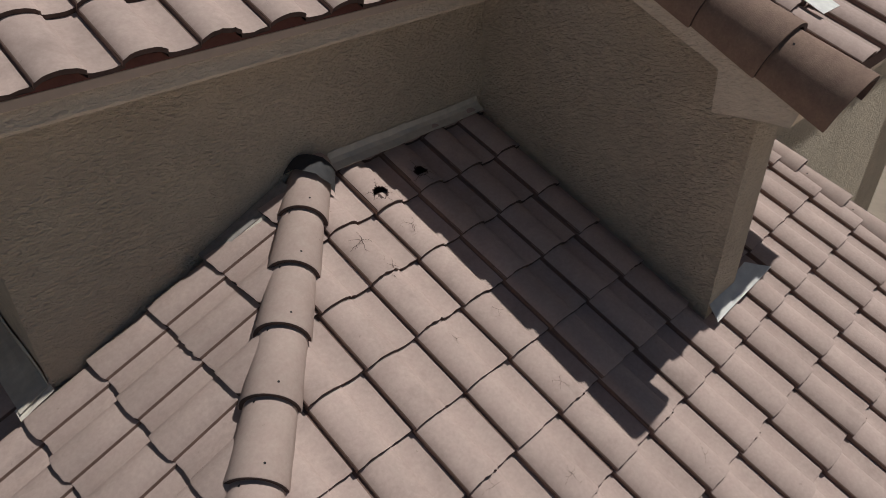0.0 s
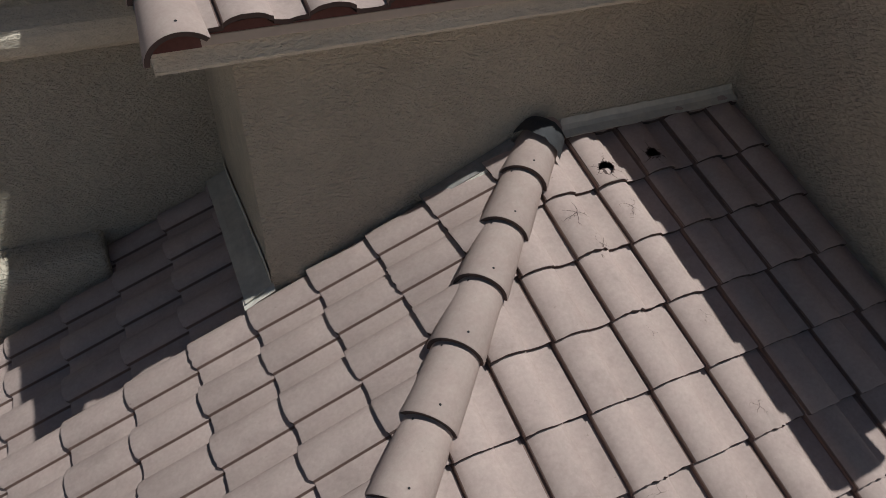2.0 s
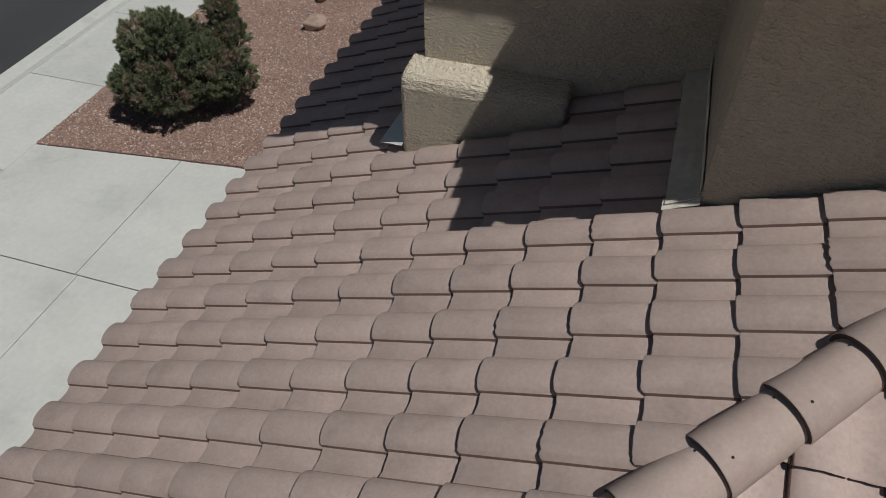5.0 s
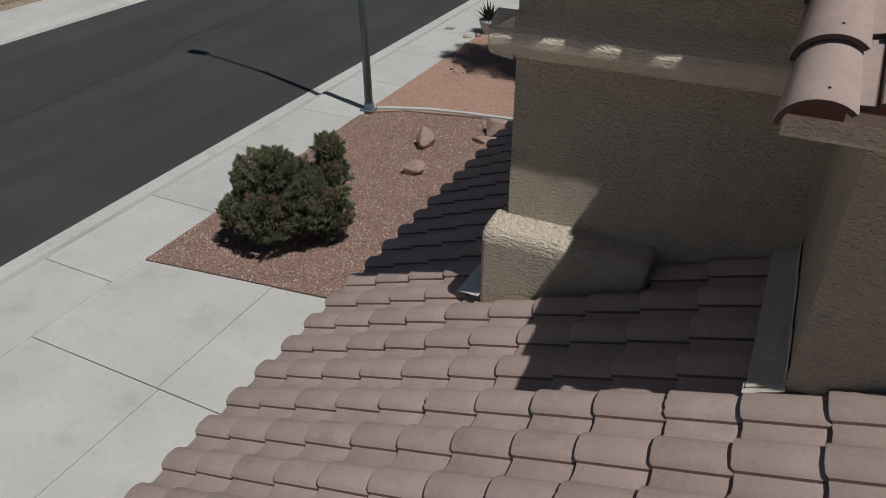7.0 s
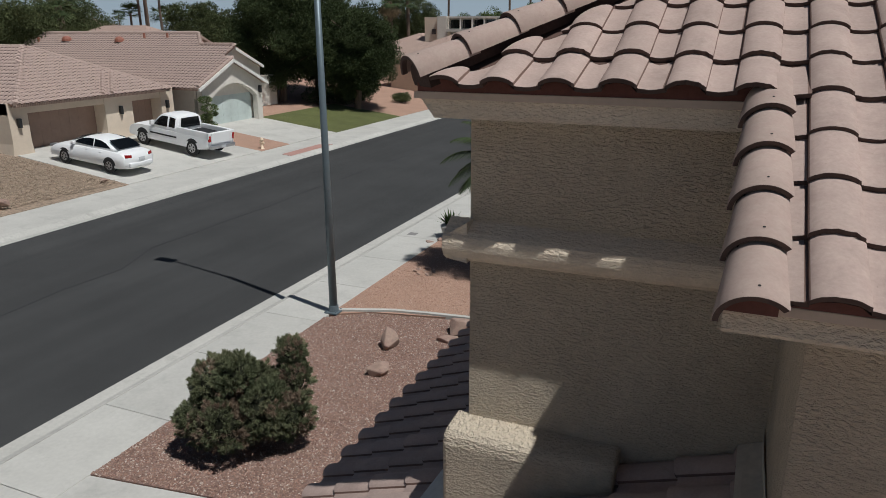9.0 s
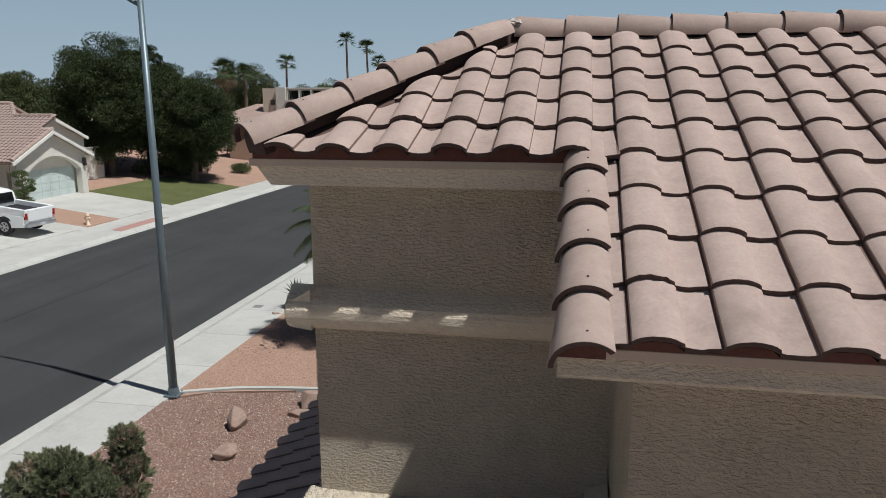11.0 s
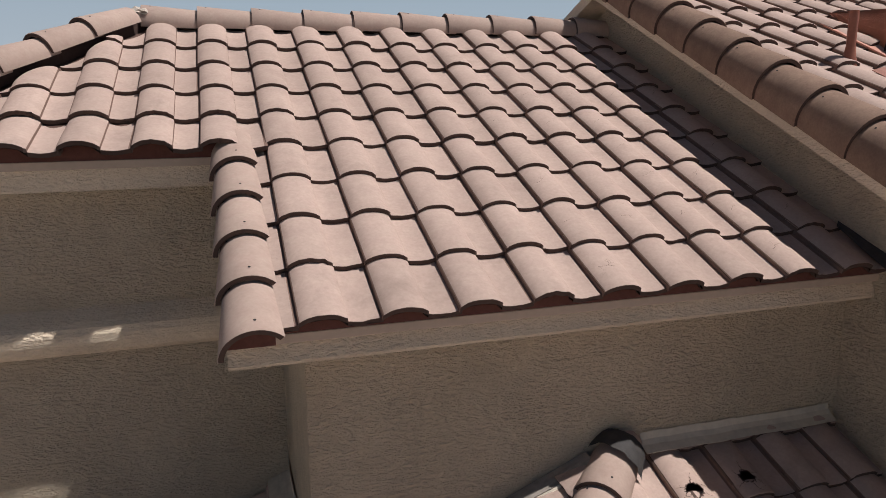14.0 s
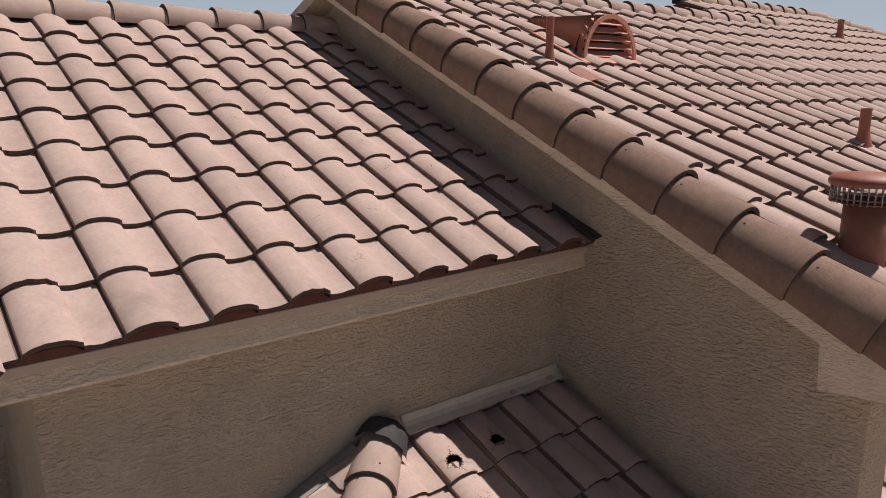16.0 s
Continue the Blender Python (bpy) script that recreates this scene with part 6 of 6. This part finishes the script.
def pickup(m):
    t = thing("pickup_truck", "white extended-cab pickup truck with an empty dark bed", "pickup", m=m)
    body = [(-2.82, 0.46), (-2.88, 0.60), (-2.88, 1.05), (-0.7, 1.07), (0.95, 1.09), (1.20, 1.13), (1.9, 1.11), (2.40, 1.05), (2.64, 0.95), (2.76, 0.78), (2.79, 0.50), (2.70, 0.38), (2.2, 0.34), (-2.2, 0.34)]
    part("body", rounded_shell(body, 0.98, 0.75, 0.08, 0.018, 0.10), M_PAINT, t)
    part("bed_floor", box(-2.72, -0.82, -0.80, 0.80, 1.05, 1.10), M_BLACKP, t)
    for a in ((-2.88, -0.70, -0.95, -0.78), (-2.88, -0.70, 0.78, 0.95), (-2.90, -2.76, -0.95, 0.95)):
        part("bed_rail", box(a[0], a[1], a[2], a[3], 1.0, 1.33, 0.03), M_PAINT, t)
    cab = [(-0.76, 1.05), (-0.74, 1.25), (-0.68, 1.74), (-0.60, 1.84), (-0.40, 1.89), (0.0, 1.905), (0.35, 1.885), (0.56, 1.82), (0.75, 1.66), (1.28, 1.10)]
    part("cab", rounded_shell(cab, 0.93, 1.05, 0.21, 0.03, 0.07), M_PAINT, t, smooth=True)
    for s in (-1, 1):
        for name, q in (("front_side_window", [(0.98, 1.20), (0.60, 1.62), (0.42, 1.72), (0.02, 1.74), (0.02, 1.20)]), ("rear_side_window", [(-0.10, 1.22), (-0.10, 1.74), (-0.52, 1.70), (-0.52, 1.22)])):
            bm = bmesh.new()
            v = [bm.verts.new((x, s * (0.945 - 0.2078 * (z - 1.03)), z)) for x, z in q]
            bm.faces.new(v if s < 0 else v[::-1])
            bmesh.ops.solidify(bm, geom=bm.faces[:], thickness=0.012)
            part(name, bm, M_GLASS, t)
        part("mirror", box(0.92, 1.08, s * 1.0 - 0.12, s * 1.0 + 0.12, 1.18, 1.42, 0.03), M_PAINT, t)
        for x in (-1.78, 1.75):
            wheel(t, x, s * 0.87, 0.385, 0.25)
            bm = bmesh.new()
            tube(bm, [(x, s * 0.92, 0.43), (x, s * 0.975, 0.43)], [0.46, 0.46], 24)
            part("wheel_arch", bm, M_BLACKP, t)
        part("tail_light", box(-2.92, -2.84, s * 0.86 - 0.07, s * 0.86 + 0.07, 0.86, 1.18, 0.02), M_RED, t)
        part("body_moulding", box(-0.7, 1.2, s * 0.975 - 0.015, s * 0.975 + 0.015, 0.72, 0.80, 0.01), M_BLACKP, t)
    bm = bmesh.new()
    bm.faces.new([bm.verts.new(c) for c in ((-0.775, -0.70, 1.25), (-0.775, 0.70, 1.25), (-0.715, 0.62, 1.74), (-0.715, -0.62, 1.74))])
    bmesh.ops.solidify(bm, geom=bm.faces[:], thickness=0.02)
    part("rear_window", bm, M_GLASS, t)
    part("bumper", box(-3.05, -2.86, -0.90, 0.90, 0.48, 0.66, 0.04), M_RIM, t)
    part("number_plate", box(-3.06, -3.048, -0.16, 0.16, 0.52, 0.64), M_PLATE, t)
    part("tailgate", box(-2.935, -2.89, -0.76, 0.76, 0.75, 1.32, 0.02), M_PAINT, t)
    return t


tilt = Matrix.Rotation(-math.atan(0.11), 4, 'Y')
sedan(Matrix.Translation((-31.1, 22.08, ramp_z(-31.1) + 0.012)) @ Matrix.Rotation(radians(181), 4, 'Z') @ tilt)
pickup(Matrix.Translation((-31.27, 27.52, ramp_z(-31.27) + 0.012)) @ Matrix.Rotation(radians(177), 4, 'Z') @ tilt)

hyd = thing("fire_hydrant", "pale yellow fire hydrant on the verge", "hydrant", m=Matrix.Translation((-28.3, 30.75, ramp_z(-28.3))) @ Matrix.Diagonal((0.8, 0.8, 0.82, 1)))
M_HYD = mat("hydrant_paint", (0.70, 0.55, 0.40), rough=0.5, scale=10, vary=0.05)
bm = bmesh.new()
tube(bm, [(0, 0, 0), (0, 0, 0.06), (0, 0, 0.07), (0, 0, 0.62), (0, 0, 0.64), (0, 0, 0.68), (0, 0, 0.80), (0, 0, 0.86)], [0.17, 0.17, 0.11, 0.11, 0.15, 0.14, 0.08, 0.03], 14)
part("barrel", bm, M_HYD, hyd, smooth=True)
for d in ((1, 0), (-1, 0), (0, -1)):
    bm = bmesh.new()
    tube(bm, [(0, 0, 0.48), (d[0] * 0.19, d[1] * 0.19, 0.48)], [0.07, 0.075], 10)
    part("outlet", bm, M_HYD, hyd)

# ---- trees ----
M_LEAF_DARK = foliage("dark_pine_leaf", (0.034, 0.048, 0.021), (0.066, 0.082, 0.034))
M_LEAF = foliage("green_leaf", (0.065, 0.085, 0.035), (0.11, 0.12, 0.055))
M_LEAF_PALE = foliage("pale_green_leaf", (0.09, 0.13, 0.05), (0.14, 0.17, 0.07))


def broad_tree(x, y, ground, high, radii, trunk_r, material, label, seed, clumps=110, per=260, size=0.11, crown_low=0.3):
    per, size = int(per * 2.2), size * 0.62
    t = thing("tree", label, "tree", m=Matrix.Translation((x, y, ground)))
    rnd = random.Random(seed)
    bm = bmesh.new()
    tube(bm, [(0, 0, -0.2), (0.1, 0.05, high * 0.25), (0.0, 0.15, high * 0.6), (0.1, 0, high * 0.85)], [trunk_r, trunk_r * 0.8, trunk_r * 0.45, trunk_r * 0.1], 9)
    for k in range(9):
        a, z = k * 2.4, high * (0.25 + 0.06 * k)
        r = radii[0] * rnd.uniform(0.5, 0.8)
        tube(bm, [(0, 0.05, z), (math.cos(a) * r * 0.5, math.sin(a) * r * 0.5, z + 0.6), (math.cos(a) * r, math.sin(a) * r, z + 1.3)], [trunk_r * 0.35, trunk_r * 0.2, 0.03], 6)
    part("trunk", bm, M_BARK, t)
    mid = high * (1 + crown_low) / 2
    cl = blobs((0, 0, mid), (radii[0], radii[1], high * (1 - crown_low) / 2), clumps, radii[0] * 0.24, seed, 0.75)
    me = leaf_mesh("crown", cl, per, size, seed, blade=1.8, spread=1.3)
    me.materials.append(material)
    ob = new("crown", me)
    ob.parent = t
    return t


broad_tree(-36.9, 45.2, 0.8, 10.1, (4.0, 4.0), 0.32, M_LEAF_DARK, "large dark dense shade tree on the lawn's edge", 41, 210, 330, 0.12, 0.13)
broad_tree(-37.2, 50.6, 0.8, 10.2, (3.0, 3.0), 0.28, M_LEAF_DARK, "tall dark shade tree with a full crown", 42, 140, 330, 0.12, 0.12)
broad_tree(-31.7, 47.9, 0.5, 8.1, (3.25, 3.25), 0.30, M_LEAF_DARK, "dark rounded shade tree by the lawn", 43, 190, 330, 0.11, 0.10)
broad_tree(-46.5, 47.6, 0.8, 8.0, (3.6, 3.6), 0.3, M_LEAF, "leafy green tree behind the gabled garage", 44, 110, 300, 0.13, 0.2)
broad_tree(-40.9, 62.1, 0.6, 9.6, (1.7, 1.7), 0.2, M_LEAF, "slim thin-leaved tree behind the shade trees", 50, 50, 200, 0.12, 0.3)
broad_tree(-57.0, 36.5, 0.8, 8.0, (5.0, 5.0), 0.3, M_LEAF, "green leafy tree behind the tiled house", 45, 140, 300, 0.14, 0.25)
broad_tree(-63.0, 47.0, 0.8, 8.8, (5.0, 5.0), 0.3, M_LEAF, "green leafy tree far behind the house", 46, 110, 260, 0.15, 0.25)
broad_tree(-50.0, 95.0, 0.5, 11.0, (5.0, 5.0), 0.3, M_LEAF, "leafy tree far down the street", 47, 100, 240, 0.16, 0.3)
broad_tree(-40.0, 100.0, 0.5, 8.6, (4.0, 4.0), 0.3, M_LEAF_PALE, "pale green tree far beyond the roofs", 48, 80, 240, 0.16, 0.3)
broad_tree(-27.5, 86.0, 0.5, 9.4, (2.2, 2.2), 0.2, M_LEAF_PALE, "pale green wispy tree beyond the roofs", 49, 50, 200, 0.14, 0.35)


def shrub_at(x, y, z, r, h, material, label, seed):
    t = thing("shrub", label, "bush", group="far shrubs", m=Matrix.Translation((x, y, z)))
    me = leaf_mesh("foliage", blobs((0, 0, h * 0.5), (r * 0.7, r * 0.7, h * 0.4), 22, r * 0.4, seed), 160, 0.05, seed)
    me.materials.append(material)
    ob = new("foliage", me)
    ob.parent = t
    bm = bmesh.new()
    tube(bm, [(0, 0, -0.05), (0, 0, h * 0.6)], [0.06, 0.03], 6)
    part("stem", bm, M_BARK, t)
    return t


# dark undergrowth; its extra shrubs also stand in for the shade under the trees
shrub_at(-35.0, 47.0, 0.8, 1.6, 1.5, M_LEAF_DARK, "dense dark shrub that fills in the shade under the trees", 66)
shrub_at(-33.6, 48.8, 0.6, 1.5, 1.6, M_LEAF_DARK, "broad dark shrub that deepens the shade of the trees", 69)
shrub_at(-34.0, 49.5, 0.6, 1.7, 2.6, M_LEAF_DARK, "tall dark shrub that fills in shade under the trees", 67)
shrub_at(-35.6, 50.6, 0.7, 2.0, 2.4, M_LEAF_DARK, "dark shrub added by the tree trunks to deepen the shade", 70)
shrub_at(-33.4, 51.3, 0.6, 1.2, 1.5, M_LEAF_DARK, "rounded dark shrub added on pink gravel to deepen the shade", 71)
shrub_at(-31.0, 54.5, 0.4, 1.0, 0.8, M_LEAF, "low round green shrub on pink gravel", 61)
shrub_at(-35.2, 53.5, 0.7, 1.4, 1.7, M_LEAF_DARK, "dark rounded shrub under the trees", 62)
shrub_at(-34.0, 52.0, 0.6, 0.6, 0.7, M_LEAF_DARK, "small dark shrub at the lawn's edge", 63)
shrub_at(-38.6, 40.3, 1.0, 0.8, 1.4, M_LEAF_DARK, "dark shrub beside the gabled garage", 64)
top = thing("clipped_shrub", "green shrub clipped into stacked balls by the garage", "bush", m=Matrix.Translation((-33.2, 32.1, ramp_z(-33.2))) @ Matrix.Diagonal((0.85, 0.85, 0.85, 1)))
me = leaf_mesh("foliage", [((dx, dy, z), (r, r, r * 0.48)) for dx, dy, z, r in ((0, 0, 0.40, 0.60), (0.1, -0.35, 0.98, 0.46), (-0.1, 0.62, 1.12, 0.40), (0.15, 0.10, 1.58, 0.62), (0.0, -0.12, 2.18, 0.50))], 2200, 0.03, 65)
me.materials.append(M_LEAF_PALE)
ob = new("foliage", me)
ob.parent = top
bm = bmesh.new()
tube(bm, [(0, 0, -0.05), (0.05, 0, 2.2)], [0.07, 0.03], 6)
part("stem", bm, M_BARK, top)


def fan_palm(x, y, high, crown, trunk_r, seed, label, skirt=False, ground=0.3):
    t = thing("fan_palm", label, "palm tree", group="fan palms", m=Matrix.Translation((x, y, ground)))
    rnd = random.Random(seed)
    bm = bmesh.new()
    lean = rnd.uniform(-0.3, 0.3)
    tube(bm, [(0, 0, -0.2), (lean * 0.4, 0, high * 0.5), (lean, 0, high)], [trunk_r * 1.2, trunk_r, trunk_r * 0.9], 9)
    part("trunk", bm, M_BARK, t)

    def fans(n, lo, hi, mate, name, long):
        bm = bmesh.new()
        for k in range(n):
            a, e = k * 2.39996 + rnd.uniform(-0.2, 0.2), rnd.uniform(lo, hi)
            d = Vector((math.cos(a) * math.cos(e), math.sin(a) * math.cos(e), math.sin(e)))
            side = d.cross(Vector((0, 0, 1))).normalized()
            up = side.cross(d)
            hub = Vector((lean, 0, high)) + d * long * 0.5
            tube(bm, [Vector((lean, 0, high)), hub], [0.03, 0.02], 3, close=False)
            for q in range(13):
                b = radians(-75 + 150 * q / 12)
                tip = hub + (d * math.cos(b) + side * math.sin(b)) * long * 0.55 - Vector((0, 0, long * (0.10 + 0.12 * rnd.random())))
                w = (side * math.cos(b) - d * math.sin(b)) * long * 0.045
                bm.faces.new([bm.verts.new(p) for p in (hub - w * 0.4, hub + w, tip)])
        part(name, bm, mate, t)
    fans(30, -0.5, 1.3, M_PALM, "fronds", crown)
    if skirt:
        fans(26, -1.4, -0.5, M_DRYPALM, "dry_fronds", crown * 0.9)
    return t


fan_palm(-33.5, 92.6, 14.0, 1.6, 0.15, 71, "tall slim fan palm against the sky")
fan_palm(-30.8, 93.5, 13.0, 1.6, 0.15, 72, "tall slim fan palm with a ragged crown")
fan_palm(-29.6, 94.5, 11.2, 1.4, 0.15, 73, "shorter slim fan palm beside two taller ones")
fan_palm(-41.3, 89.7, 11.0, 1.7, 0.15, 74, "slim fan palm beyond the roofs")
fan_palm(-47.5, 90.5, 9.8, 1.8, 0.25, 75, "fan palm in a far clump of trees")
fan_palm(-38.4, 67.2, 9.0, 1.95, 0.3, 76, "stout fan palm with a skirt of dry fronds", skirt=True)
for k, (x, y, h) in enumerate(((-70.1, 64.6, 12.4), (-71.8, 67.2, 13.2), (-68.1, 63.8, 12.6), (-69.2, 66.9, 11.8), (-114.6, 97.6, 9.6), (-126, 114.7, 9.0), (-74.5, 67.3, 8.2), (-71.8, 69.9, 8.0))):
    fan_palm(x, y, h, 1.8, 0.15, 80 + k, "distant fan palm over the rooftops")
fan_palm(-55.5, 41.6, 8.2, 2.2, 0.3, 91, "bushy fan palm behind the house across the street")

# ---- houses further off ----
def far_house(x0, x1, y0, y1, eave, top, label, wall_m, ridge_along="x"):
    t = thing("far_house", label, "house", group="houses further off")
    part("wall", box(x0 + 0.5, x1 - 0.5, y0 + 0.5, y1 - 0.5, 0.0, eave), wall_m, t)
    if ridge_along == "x":
        ym, k = (y0 + y1) / 2, (y1 - y0) / 2
        a, b = (x0 + k, ym, top), (x1 - k, ym, top)
        roof_face(t, [(x0, y0, eave), (x1, y0, eave), b, a], (1, 0, 0))
        roof_face(t, [(x1, y1, eave), (x0, y1, eave), a, b], (-1, 0, 0))
        roof_face(t, [(x1, y0, eave), (x1, y1, eave), b], (0, 1, 0))
        roof_face(t, [(x0, y1, eave), (x0, y0, eave), a], (0, -1, 0))
    else:
        xm, k = (x0 + x1) / 2, (x1 - x0) / 2
        a, b = (xm, y0 + k, top), (xm, y1 - k, top)
        roof_face(t, [(x1, y0, eave), (x1, y1, eave), b, a], (0, 1, 0))
        roof_face(t, [(x0, y1, eave), (x0, y0, eave), a, b], (0, -1, 0))
        roof_face(t, [(x0, y0, eave), (x1, y0, eave), a], (1, 0, 0))
        roof_face(t, [(x1, y1, eave), (x0, y1, eave), b], (-1, 0, 0))
    for k in range(2):
        part("window", box(x1 - 0.52, x1 - 0.47, y0 + 2 + 4 * k, y0 + 3.4 + 4 * k, 1.0, 2.2), M_GLASS, t)
    return t


far_house(-36.6, -20.6, 62.0, 74.0, 3.9, 6.3, "tan tiled house beyond the trees", M_FARWALL, "x")
far_house(-64.0, -47.0, 42.0, 54.0, 4.2, 6.95, "tan tiled house just behind the garages", M_FARWALL, "x")
far_house(-97.0, -80.0, 66.0, 80.0, 5.4, 8.0, "pale two-storey house in the distance", M_WHITEWALL, "y")
far_house(-66.0, -50.0, 55.0, 68.0, 3.6, 6.0, "tan tiled house behind the trees", M_FARWALL, "x")
far_house(-78.0, -62.0, 48.0, 62.0, 3.6, 6.2, "pale house with a low tiled roof in the distance", M_WHITEWALL, "y")
far_house(-92.0, -76.0, 70.0, 84.0, 3.6, 6.2, "pale house in the distance", M_WHITEWALL, "x")
far_house(-112.0, -94.0, 84.0, 98.0, 3.6, 6.0, "far pale house with a tiled roof", M_WHITEWALL, "x")
far_house(-70.0, -54.0, 8.0, 20.0, 3.8, 6.0, "tan tiled house across the street", M_FARWALL, "y")
far_house(-48.0, -36.0, 76.0, 90.0, 3.6, 6.0, "tan tiled house further down the street", M_FARWALL, "y")
blk = thing("far_house", "two-storey pale house with a balcony rail", "house", group="houses further off")
part("wall", box(-40.1, -38.3, 79.6, 86.0, 0.0, 7.85), M_FARWALL, blk)
part("wall", box(-38.28, -37.05, 79.2, 86.0, 0.0, 7.95), M_WHITEWALL, blk)
part("wall", box(-37.0, -29.0, 80.2, 88.0, 0.0, 7.70), M_WHITEWALL, blk)
part("roof", box(-37.0, -28.8, 79.4, 88.2, 7.72, 7.92), M_WHITEWALL, blk, "flat pale roof slab")
part("window", box(-39.1, -38.6, 79.5, 79.59, 5.9, 6.5), M_GLASS, blk)
part("balcony", box(-37.0, -29.0, 79.0, 80.1, 6.2, 6.5), M_WHITEWALL, blk)
for k in range(5):
    part("balcony_window", box(-36.85 + 1.5 * k, -35.6 + 1.5 * k, 80.1, 80.18, 6.6, 7.55), M_GLASS, blk)
for k in range(6):
    part("post", box(-36.98 + 1.5 * k, -36.86 + 1.5 * k, 79.4, 79.55, 6.5, 7.7), M_WHITEWALL, blk)
